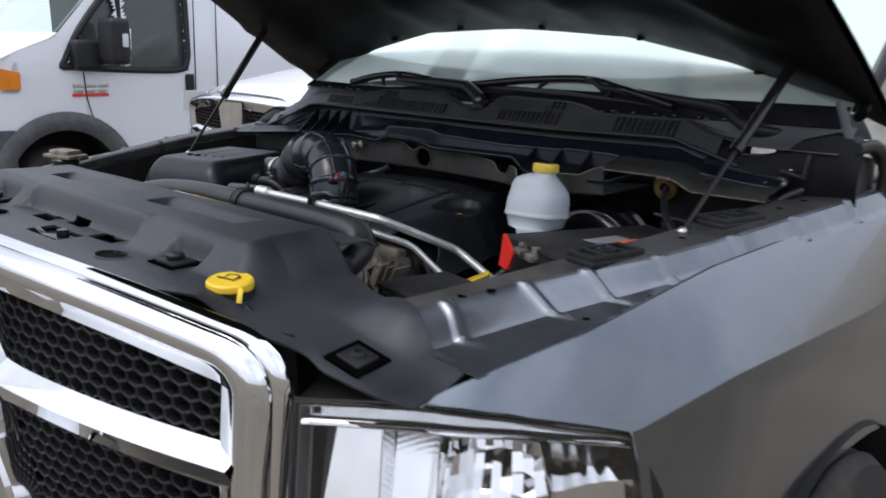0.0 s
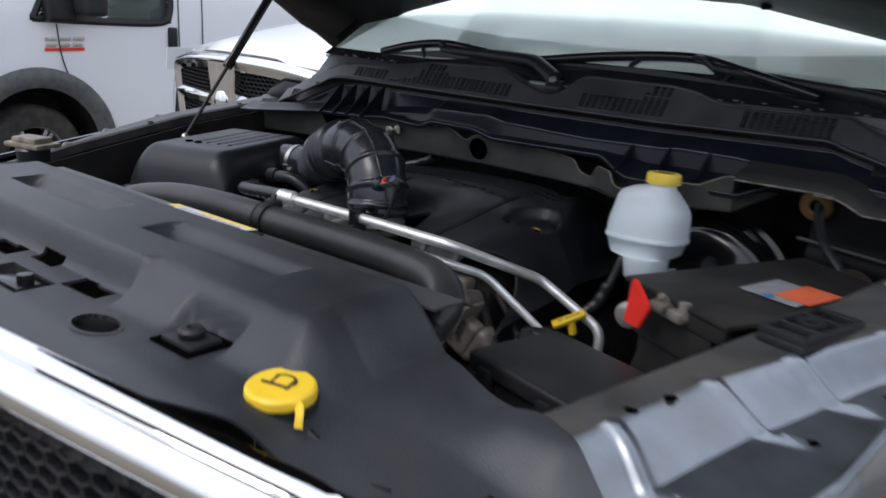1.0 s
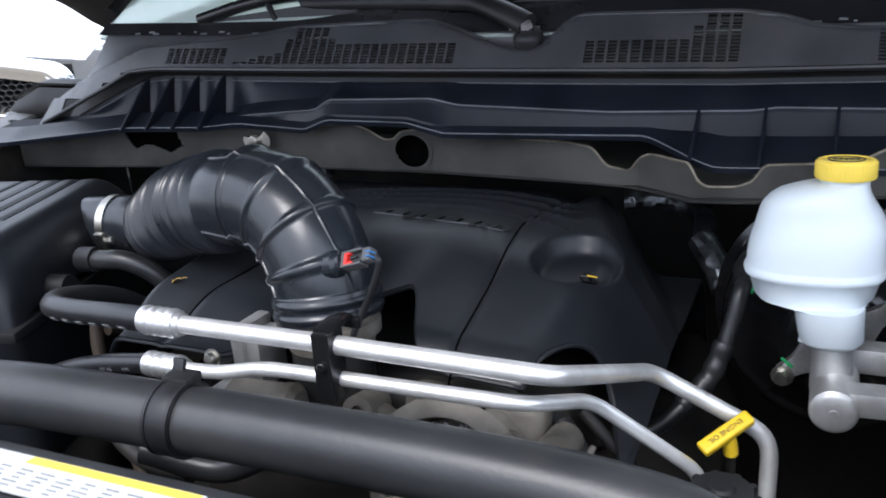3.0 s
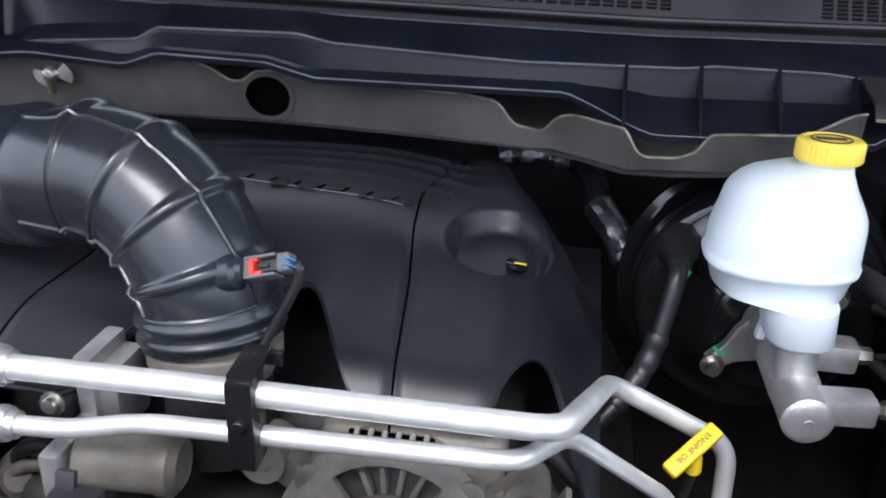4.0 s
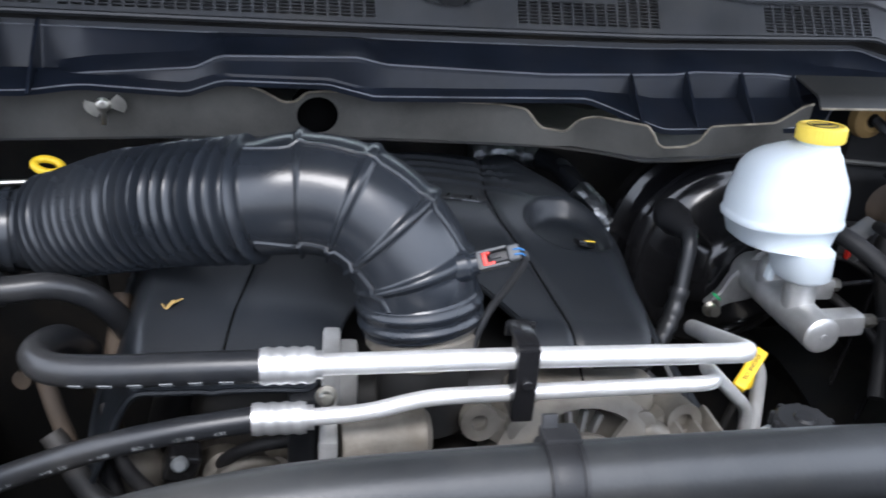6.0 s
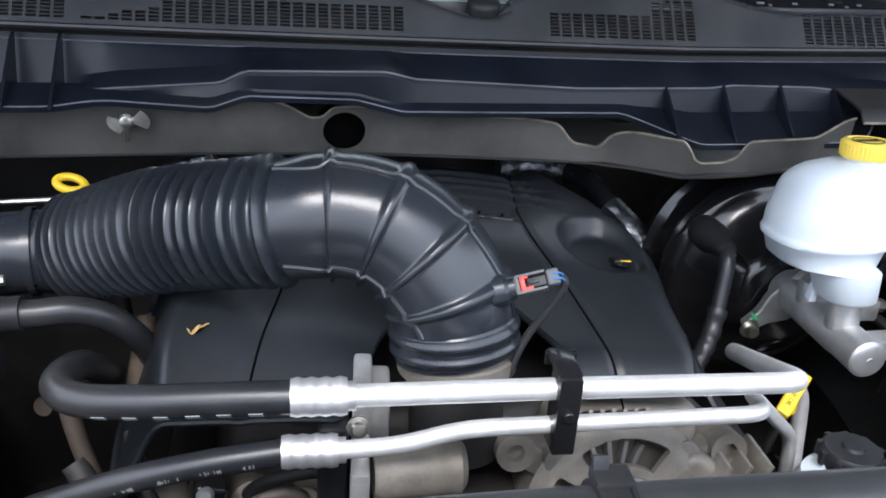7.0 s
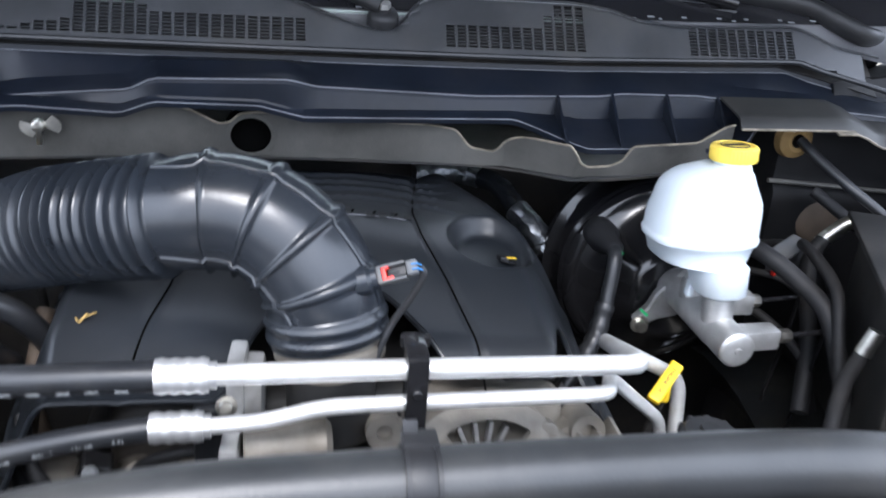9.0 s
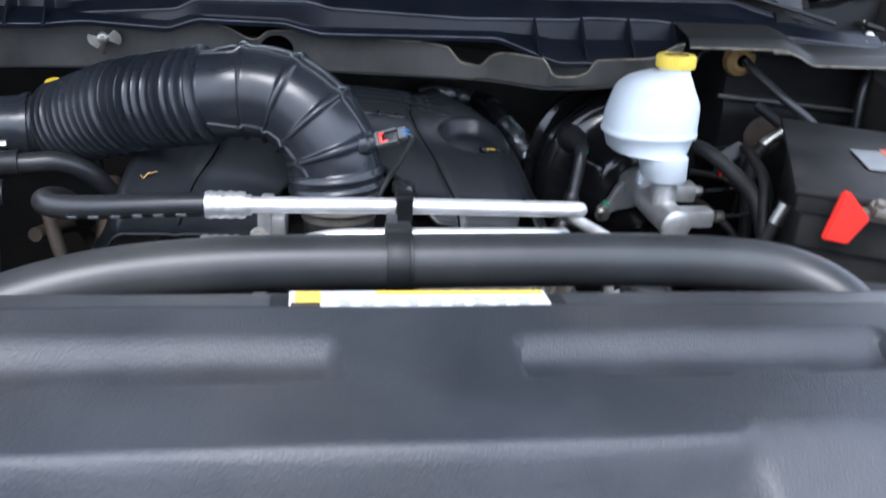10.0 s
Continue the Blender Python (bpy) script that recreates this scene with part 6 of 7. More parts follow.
part("vacuum_valve", lathe([(0.022, 0.0), (0.022, 0.030), (0.019, 0.034), (0.0165, 0.052), (0.014, 0.056), (0.0125, 0.078), (0.009, 0.083), (0.0, 0.083)], aim((0.346, 1.232, 1.052), (-0.06, -1, 0.10)), 22), M_PLASTIC, boost)
part("paint_dab", box((0.004, 0.001, 0.008), pose(0.350, 1.150, 1.053, 0, 20, 0), 0.0003), M_GREENINK, boost)
part("vacuum_hose", pipe([(0.342, 1.160, 1.062), (0.338, 1.140, 1.050), (0.330, 1.125, 1.012), (0.317, 1.105, 0.967), (0.285, 1.075, 0.93), (0.24, 1.05, 0.90), (0.17, 1.04, 0.89)], 0.0095, 16), M_RUBBER, boost, "ribbed black vacuum hose")
sleeve = pipe([(0.326, 1.118, 0.998), (0.313, 1.102, 0.962), (0.287, 1.077, 0.933)], lambda t: 0.0118 + 0.0010 * math.sin(t * 130), 14)
part("hose_sleeve", sleeve, M_RUBBER, boost)
mc = thing("brake_master_cylinder", "cast aluminium master cylinder with a milky white reservoir", "master cylinder", at=(0.44, 1.06, 1.0))
part("cylinder", lathe([(0.0, 0.0), (0.020, 0.0), (0.0225, 0.003), (0.0225, 0.05), (0.0235, 0.055), (0.0235, 0.16), (0.026, 0.165), (0.026, 0.18)], aim((0.4435, 0.983, 1.003), (-0.02, 1, -0.005)), 32), M_CAST, mc)
part("end_cap", lathe([(0.0, 0.003), (0.004, 0.003), (0.0045, 0.0018), (0.017, 0.0018), (0.020, 0.0)], aim((0.4435, 0.983, 1.003), (0.02, -1, 0.005)), 28), M_CAST, mc)
fl = prism([(-0.062, -0.040), (-0.050, -0.052), (-0.030, -0.040), (0.0, -0.034), (0.034, 0.0), (0.046, 0.028), (0.062, 0.040), (0.050, 0.055), (0.028, 0.042), (0.0, 0.036), (-0.034, 0.0), (-0.044, -0.022)], -0.006, 0.008, aim((0.441, 1.150, 1.000), (0, -1, 0)), 0.002)
part("flange", fl, M_CAST, mc, "two eared mounting flange")
for p in ((0.388, 1.140, 0.955), (0.494, 1.140, 1.047)):
    part("flange_bolt", bolt(p, (0, -1, 0), 0.008, 0.012), M_STEEL, mc)
part("paint_dab", box((0.016, 0.0012, 0.0035), pose(0.392, 1.1415, 0.972, 0, 40, 0), 0.0003), M_GREENINK, mc)
boss = bmesh.new()
lathe([(0.019, 0.0), (0.019, 0.050), (0.016, 0.056)], aim((0.441, 1.040, 1.005), (-0.08, 0.05, 1)), 24, boss)
lathe([(0.021, 0.0), (0.021, 0.030), (0.018, 0.036)], aim((0.441, 1.105, 1.005), (0, 0, 1)), 24, boss)
box((0.052, 0.028, 0.026), pose(0.476, 1.005, 1.010, 0, 0, 4), 0.005, bm=boss)
box((0.05, 0.028, 0.028), pose(0.476, 1.075, 1.022), 0.005, bm=boss)
part("port_boss", boss, M_CAST, mc)
for p in ((0.508, 1.006, 1.010), (0.501, 1.076, 1.022)):
    part("line_nut", lathe([(0.0, 0.014), (0.0075, 0.014), (0.0085, 0.012), (0.0085, 0)], aim(p, (1, 0.06, 0)), 6), M_STEEL, mc, "brass coloured brake line nut")
for a, z in ((1.007, 1.010), (1.077, 1.022)):
    part("brake_line", pipe([(0.518, a, z), (0.56, a + 0.005, z), (0.59, a + 0.03, z - 0.015), (0.60, a + 0.05, z - 0.08), (0.60, a + 0.07, z - 0.2)], 0.0032, 8), M_GLOSSBLACK, mc)

RM = Matrix.Translation((0.440, 1.058, 1.0)) @ Euler((radians(-5), radians(-1), 0)).to_matrix().to_4x4()
res_bm = bmesh.new()
stations = [(0.050, 0.026, 0.032, -0.028), (0.055, 0.030, 0.038, -0.028), (0.088, 0.033, 0.046, -0.024), (0.089, 0.052, 0.054, -0.004), (0.093, 0.057, 0.057, 0.0), (0.112, 0.0625, 0.061, 0.0), (0.114, 0.0665, 0.064, 0.0), (0.119, 0.0675, 0.065, 0.0), (0.122, 0.0660, 0.063, 0.0)]
for k in range(13):
    t = k / 12
    stations.append((0.125 + 0.082 * (1 - (1 - t) ** 1.5), 0.0225 + 0.0430 * max(0.0, 1 - (1 - (1 - t) ** 1.5) ** 2.3) ** 0.55, 0.0225 + 0.0405 * max(0.0, 1 - (1 - (1 - t) ** 1.5) ** 2.3) ** 0.55, -0.003 * t))
stations.append((0.215, 0.0220, 0.0220, -0.003))
rings = []
for z, a, b, oy in stations:
    ring = []
    ox = (0.0425 - 0.0205 * smooth(0.155, 0.207, z) - a) if z > 0.122 else -0.0235 + 0.020 * smooth(0.0885, 0.0878, z)
    for k in range(40):
        t = 2 * math.pi * k / 40
        c, s_ = math.cos(t), math.sin(t)
        e = 2 / 2.5 if z < 0.198 else 1.0
        ring.append(res_bm.verts.new(RM @ Vector((ox + a * math.copysign(abs(c) ** e, c), oy + 0.010 * (1 - smooth(0.170, 0.206, z)) + b * math.copysign(abs(s_) ** e, s_), z))))
    rings.append(ring)
for a, b in zip(rings, rings[1:]):
    for k in range(40):
        res_bm.faces.new((a[k], a[(k + 1) % 40], b[(k + 1) % 40], b[k]))
res_bm.faces.new(rings[0][::-1])
res_bm.faces.new(rings[-1])
part("reservoir", res_bm, M_RESERVOIR, mc, "milky white brake fluid reservoir", angle=50)
capm = RM @ pose(0, -0.003, 0.211)
prof = [(0.0, 0.0), (0.0265, 0.0), (0.0275, 0.002), (0.0275, 0.016), (0.0255, 0.0185), (0.022, 0.019), (0.021, 0.0178), (0.0, 0.0178)]
cp = lathe(prof, None, 120)
for v in cp.verts:
    if v.co.xy.length > 0.0272:
        k = 1.0 + 0.018 * math.copysign(1, math.sin(40 * math.atan2(v.co.y, v.co.x) + 0.4))
        v.co.x, v.co.y = v.co.x * k, v.co.y * k
cp.transform(capm)
cpo = part("reservoir_cap", cp, M_YELLOWPALE, mc, "yellow knurled screw cap")
mk = bmesh.new()
sweep(mk, [capm @ Vector((0.0165 * math.cos(a), 0.0165 * math.sin(a), 0.0185)) for a in span(0, 2 * math.pi, 30)], 0.0006, 6, caps=False)
for k in range(5):
    box((0.004, 0.007, 0.0006), capm @ pose(-0.010 + 0.005 * k, 0.001, 0.0185), 0.0, bm=mk)
part("cap_marking", mk, M_INK, cpo)
part("bracket_leg", box((0.008, 0.012, 0.05), pose(0.412, 1.065, 1.062, 0, 8, 0), 0.002), M_RESERVOIR, mc)

plug = lathe([(0.0, 0.006), (0.026, 0.004), (0.034, 0.001), (0.037, -0.002)], aim((0.700, 1.262, 1.055), (0.05, -1, 0.1)), 28)
part("panel_plug", plug, M_RUST, truck, "brown stained plug in the dark panel")
# grommet with the hood release cable
gr = thing("cable_grommet", "tan foam grommet with a black cable through the panel", "grommet", at=(0.628, 1.25, 1.184))
part("foam_ring", lathe([(0.010, 0.012), (0.016, 0.014), (0.026, 0.008), (0.028, 0.0), (0.028, -0.004)], aim((0.624, 1.258, 1.184), (0.1, -1, 0)), 26), M_TAN, gr)
part("cable", pipe([(0.632, 1.25, 1.184), (0.640, 1.225, 1.172), (0.672, 1.175, 1.142), (0.712, 1.145, 1.112), (0.75, 1.12, 1.07)], 0.0072, 10), M_RUBBER, gr)

# ---- battery and fuse box ----
bat = thing("battery", "dusty black car battery with a cover flap and cables", "battery", at=(0.68, 0.92, 0.9))
SK = pose(0.685, 0.945, 1.118, 0, 0, -24)
part("case", box((0.17, 0.30, 0.20), SK @ pose(-0.005, 0, -0.108), 0.008), M_BATTERY, bat)
cov = box((0.215, 0.335, 0.008), SK, 0.003)
box((0.205, 0.012, 0.030), SK @ pose(0, -0.158, -0.012), 0.003, bm=cov)
part("cover", cov, M_BATTERY, bat, "dusty flat battery cover")
part("end_lip", box((0.165, 0.018, 0.055), SK @ pose(-0.01, -0.150, -0.048), 0.005), M_BATTERY, bat)
stk = box((0.090, 0.085, 0.0008), SK @ pose(0.030, 0.000, 0.0066, 0, 0, 10), 0.0)
so = part("sticker", stk, M_PALEINK, bat, "torn grey, orange and blue sticker")
part("orange_field", box((0.055, 0.075, 0.0006), SK @ pose(0.052, 0.018, 0.0074, 0, 0, 10), 0.0), M_ORANGE, so)
part("blue_field", box((0.014, 0.012, 0.0006), SK @ pose(0.034, -0.036, 0.0074, 0, 0, 10), 0.0), M_BLUEINK, so)
flap = bmesh.new()
corner = [Vector((0.545, 0.798, 1.071)), Vector((0.574, 0.784, 1.068)), Vector((0.592, 0.790, 1.104)), Vector((0.562, 0.797, 1.136)), Vector((0.555, 0.799, 1.134))]
prism([(p.x - 0.56, p.z - 1.10) for p in corner], -0.004, 0.004, Matrix(((1, 0, 0, 0.56), (-0.30, 0, 1, 0.794), (0, 1, 0, 1.10), (0, 0, 0, 1))), 0.002, bm=flap)

part("terminal_cover", flap, M_RED, bat, "red plastic terminal cover flap")
term = bmesh.new()
box((0.060, 0.022, 0.014), pose(0.618, 0.792, 1.104, 0, 0, -26), 0.003, bm=term)
box((0.022, 0.034, 0.010), pose(0.606, 0.790, 1.112, 0, 12, -10), 0.003, bm=term)
lathe([(0.0, 0.022), (0.008, 0.020), (0.009, 0.0)], pose(0.640, 0.784, 1.104), 14, term)
bolt((0.604, 0.790, 1.118), (0, -0.5, 1), 0.006, 0.008, bm=term)
part("terminal_clamp", term, M_CASTDIRTY, bat, "grey lead terminal clamp")
part("cable_end", pipe([(0.660, 1.184, 1.060), (0.640, 1.175, 1.035), (0.625, 1.14, 1.00), (0.61, 1.09, 0.95), (0.58, 1.03, 0.88)], 0.0115, 14), M_LOOM, bat)
ce = pipe([(0.715, 1.175, 1.092), (0.690, 1.180, 1.088), (0.668, 1.183, 1.070), (0.655, 1.185, 1.055)], 0.010, 14)
part("cable_lug", ce, M_STEEL, bat, "silver cable lug")
ce = pipe([(0.551, 0.90, 1.074), (0.541, 0.90, 1.046)], 0.0095, 14)
part("cable_ferrule", ce, M_STEEL, bat)
part("battery_cable", pipe([(0.541, 0.90, 1.046), (0.528, 0.90, 1.00), (0.515, 0.88, 0.93), (0.50, 0.86, 0.85)], 0.0090, 14), M_LOOM, bat)
fb = thing("fuse_box", "flat black plastic fuse box with a clipped lid", "fuse box", at=(0.575, 0.61, 0.98))
FBM = pose(0.575, 0.612, 0, 0, 0, -13)
part("box_body", box((0.185, 0.135, 0.09), FBM @ pose(0, 0, 0.995), 0.008), M_PLASTIC, fb)
lidb = box((0.198, 0.148, 0.026), FBM @ pose(0, 0, 1.054), 0.007, 3)
part("box_lid", lidb, M_PLASTIC, fb)
for dx in (-0.06, 0.05):
    part("lid_clip", box((0.022, 0.012, 0.04), FBM @ pose(dx, -0.074, 1.035), 0.003), M_PLASTIC, fb)

# ---- power steering reservoir and oil dipstick ----
ps = thing("power_steering_reservoir", "pale plastic fluid reservoir with a ribbed black cap", "fluid reservoir", at=(0.36, 0.86, 0.88))
part("tank", lathe([(0.0, -0.10), (0.040, -0.10), (0.050, -0.085), (0.052, -0.03), (0.045, -0.012), (0.030, -0.006), (0.026, 0.0)], pose(0.352, 0.848, 0.965), 32), M_RESERVOIR, ps)
pc = lathe([(0.028, -0.006), (0.030, 0.0), (0.030, 0.014), (0.027, 0.018), (0.012, 0.019), (0.010, 0.022), (0.0, 0.022)], pose(0.358, 0.862, 0.962), 30)
psc = part("cap", pc, M_PLASTIC, ps, "ribbed black screw cap")
for k in range(10):
    a = 2 * math.pi * k / 10
    part("grip", box((0.010, 0.008, 0.016), pose(0.358 + 0.029 * math.cos(a), 0.862 + 0.029 * math.sin(a), 0.970, 0, 0, math.degrees(a)), 0.003), M_PLASTIC, psc)
dip = thing("oil_dipstick", "yellow engine oil dipstick handle", "dipstick", at=(0.349, 0.963, 0.95))
ta, tb = Vector((0.326, 0.943, 0.962)), Vector((0.371, 0.982, 0.990))
tx = (tb - ta).normalized()
tz = (Vector((-0.35, -0.75, 0.62)) - tx * Vector((-0.35, -0.75, 0.62)).dot(tx)).normalized()
TM = Matrix.Translation((ta + tb) / 2) @ Matrix((tx, tz.cross(tx), tz)).transposed().to_4x4()
bar = part("handle", box((0.060, 0.0155, 0.0095), TM, 0.003, 3), M_YELLOW, dip, "yellow bar handle with black lettering")
words("ENGINE OIL", 0.0074, TM @ pose(0, 0, 0.0053, 0, 0, 180), M_INK, "lettering", bar, 0.0002)
part("stem", pipe([(0.350, 0.966, 0.972), (0.352, 0.968, 0.960), (0.353, 0.970, 0.950)], 0.0075, 12), M_YELLOW, dip)
part("tube", pipe([(0.353, 0.970, 0.950), (0.350, 0.985, 0.90), (0.33, 1.0, 0.75)], 0.005, 10), M_DARK, dip)
d2 = thing("transmission_dipstick", "yellow ring handle of a second dipstick", "dipstick", at=(-0.43, 1.16, 1.10))
bm = bmesh.new()
c = Vector((-0.436, 1.213, 1.118))
sweep(bm, [c + Vector((0.015 * math.cos(a), 0.010 * math.sin(a), 0.004 * math.sin(a) - 0.003 * math.cos(a))) for a in span(0, 2 * math.pi, 28)], 0.0048, 10, caps=False)
box((0.022, 0.014, 0.012), Matrix.Translation(c + Vector((0.024, -0.004, -0.007))), 0.003, bm=bm)
part("ring_handle", bm, M_YELLOW, d2)
part("tube", pipe([c + Vector((0.030, 0, -0.01)), c + Vector((0.034, 0.02, -0.06)), c + Vector((0.04, 0.05, -0.2))], 0.006, 10), M_DARK, d2)

part("rod", pipe([(-0.585, 1.200, 1.096), (-0.415, 1.200, 1.106)], 0.0035, 8), M_STEEL, d2, "thin bright steel rod")

# ---- hoses and pipes on the passenger side ----
hz = thing("breather_hose", "glossy black breather hose into the engine cover", "hose", at=(-0.37, 0.95, 1.08))
part("hose", pipe([(-0.440, 0.945, 1.096), (-0.410, 0.945, 1.098), (-0.378, 0.950, 1.098), (-0.348, 0.960, 1.082), (-0.326, 0.975, 1.048), (-0.312, 0.99, 1.005)], 0.0125, 16), M_RUBBER, hz)
part("collar", pipe([(-0.445, 0.945, 1.096), (-0.420, 0.945, 1.098)], 0.0160, 16, sub=2), M_PLASTIC, hz)
for k, (pts, r, mt) in enumerate([
        ([(-0.41, 0.93, 1.01), (-0.395, 1.0, 0.99), (-0.38, 1.06, 0.95), (-0.36, 1.1, 0.8)], 0.009, M_RUST),
        ([(-0.33, 1.02, 1.05), (-0.335, 0.95, 0.99), (-0.33, 0.88, 0.92), (-0.31, 0.84, 0.84)], 0.010, M_RUST),
        ([(-0.37, 0.86, 1.0), (-0.33, 0.83, 0.95), (-0.26, 0.80, 0.93), (-0.18, 0.79, 0.93)], 0.011, M_DARK),
        ([(-0.20, 0.75, 0.98), (-0.12, 0.77, 0.96), (-0.05, 0.78, 0.99), (0.03, 0.80, 0.98)], 0.014, M_RUBBER),
        ([(-0.30, 0.72, 0.95), (-0.20, 0.74, 0.93), (-0.10, 0.74, 0.94), (0.0, 0.76, 0.91)], 0.008, M_RUST)]):
    solo("engine_pipe", pipe(pts, r, 12), mt, "grimy pipe low beside the engine", "pipe", group="pipes beside the engine")
solo("wiring_harness", pipe([(0.20, 0.90, 1.0), (0.25, 0.87, 0.95), (0.30, 0.84, 0.92), (0.36, 0.80, 0.88)], 0.010, 10), M_LOOM, "taped black wiring harness beside the alternator", "cable", group="wiring")
solo("wiring_harness", pipe([(0.21, 0.94, 0.99), (0.27, 0.92, 0.94), (0.34, 0.88, 0.88)], 0.007, 10), M_LOOM, "taped black wiring harness beside the alternator", "cable", group="wiring")
solo("wiring_harness", pipe([(0.50, 1.15, 1.075), (0.52, 1.10, 1.078), (0.555, 1.06, 1.055), (0.575, 1.02, 1.03), (0.585, 0.98, 0.97), (0.60, 0.94, 0.88)], 0.012, 12), M_LOOM, "thick taped wiring harness near the brake cylinder", "cable", group="wiring")
solo("wiring_harness", pipe([(0.62, 1.17, 1.06), (0.60, 1.11, 1.07), (0.585, 1.03, 1.06), (0.575, 0.99, 1.02), (0.57, 0.95, 0.95)], 0.008, 12), M_LOOM, "thick taped wiring harness near the brake cylinder", "cable", group="wiring")
for pts, r in (([(0.66, 1.235, 1.115), (0.70, 1.20, 1.085), (0.745, 1.16, 1.045), (0.78, 1.12, 0.98), (0.79, 1.08, 0.88)], 0.0085),
               ([(0.60, 1.24, 1.03), (0.62, 1.20, 1.045), (0.655, 1.17, 1.03), (0.665, 1.13, 0.98), (0.67, 1.10, 0.88)], 0.0065),
               ([(0.56, 1.22, 1.00), (0.60, 1.18, 1.005), (0.64, 1.16, 0.985), (0.70, 1.15, 0.97), (0.76, 1.16, 0.99)], 0.0055),
               ([(0.53, 1.17, 0.98), (0.56, 1.12, 0.97), (0.60, 1.08, 0.93), (0.62, 1.06, 0.86)], 0.0070)):
    solo("wiring_harness", pipe(pts, r, 10), M_LOOM, "taped wiring loom hanging by the dash panel", "cable", group="wiring")
jb = thing("connector_block", "dark grey connector block hanging in the wiring", "connector", at=(0.615, 1.19, 1.03))
part("body", box((0.055, 0.030, 0.045), pose(0.615, 1.190, 1.030, 10, -18, 24), 0.005, 3), M_CLADDING, jb)
part("latch", box((0.020, 0.008, 0.018), pose(0.610, 1.172, 1.036, 10, -18, 24), 0.002), M_PLASTIC, jb)
part("locking_tab", box((0.012, 0.006, 0.022), pose(0.592, 1.176, 1.020, 10, -18, 24), 0.0015), M_RED, jb, "small dull red locking tab")
solo("coil_spring", pipe([(0.385 + 0.022 * math.cos(a), 0.87 + 0.022 * math.sin(a), 0.80 + 0.0045 * a) for a in span(0, 26, 90)], 0.005, 6, sub=1), M_RUST, "rusty ribbed conduit low in the bay", "conduit")
rnd = random.Random(4)
for pts, r in (([(-0.40, 1.30, 1.085), (-0.35, 1.30, 1.097), (-0.31, 1.30, 1.112), (-0.285, 1.30, 1.125)], 0.010), ([(0.125, 1.50, 1.040), (0.16, 1.505, 1.043), (0.20, 1.505, 1.040), (0.232, 1.495, 1.036)], 0.017), ([(0.262, 1.365, 1.032), (0.285, 1.335, 1.012), (0.302, 1.31, 0.985)], 0.019)):
    foil = pipe(pts, r, 14, sub=9)
    for v in foil.verts:
        v.co += Vector((rnd.uniform(-1, 1), rnd.uniform(-1, 1), rnd.uniform(-1, 1))) * 0.0012
    solo("foil_wrap", foil, M_FOIL, "crinkled silver foil heat wrap behind the engine cover", "heat wrap", group="foil wraps", angle=25)
solo("heater_hose", pipe([(0.232, 1.497, 1.036), (0.250, 1.46, 1.040), (0.258, 1.41, 1.038), (0.266, 1.362, 1.030)], 0.0165, 16), M_HOSE, "dark sleeved heater hose behind the engine cover", "hose")
part("splash_floor", box((1.5, 1.2, 0.02), pose(0, 0.95, 0.42), 0.0), M_DARK, truck)

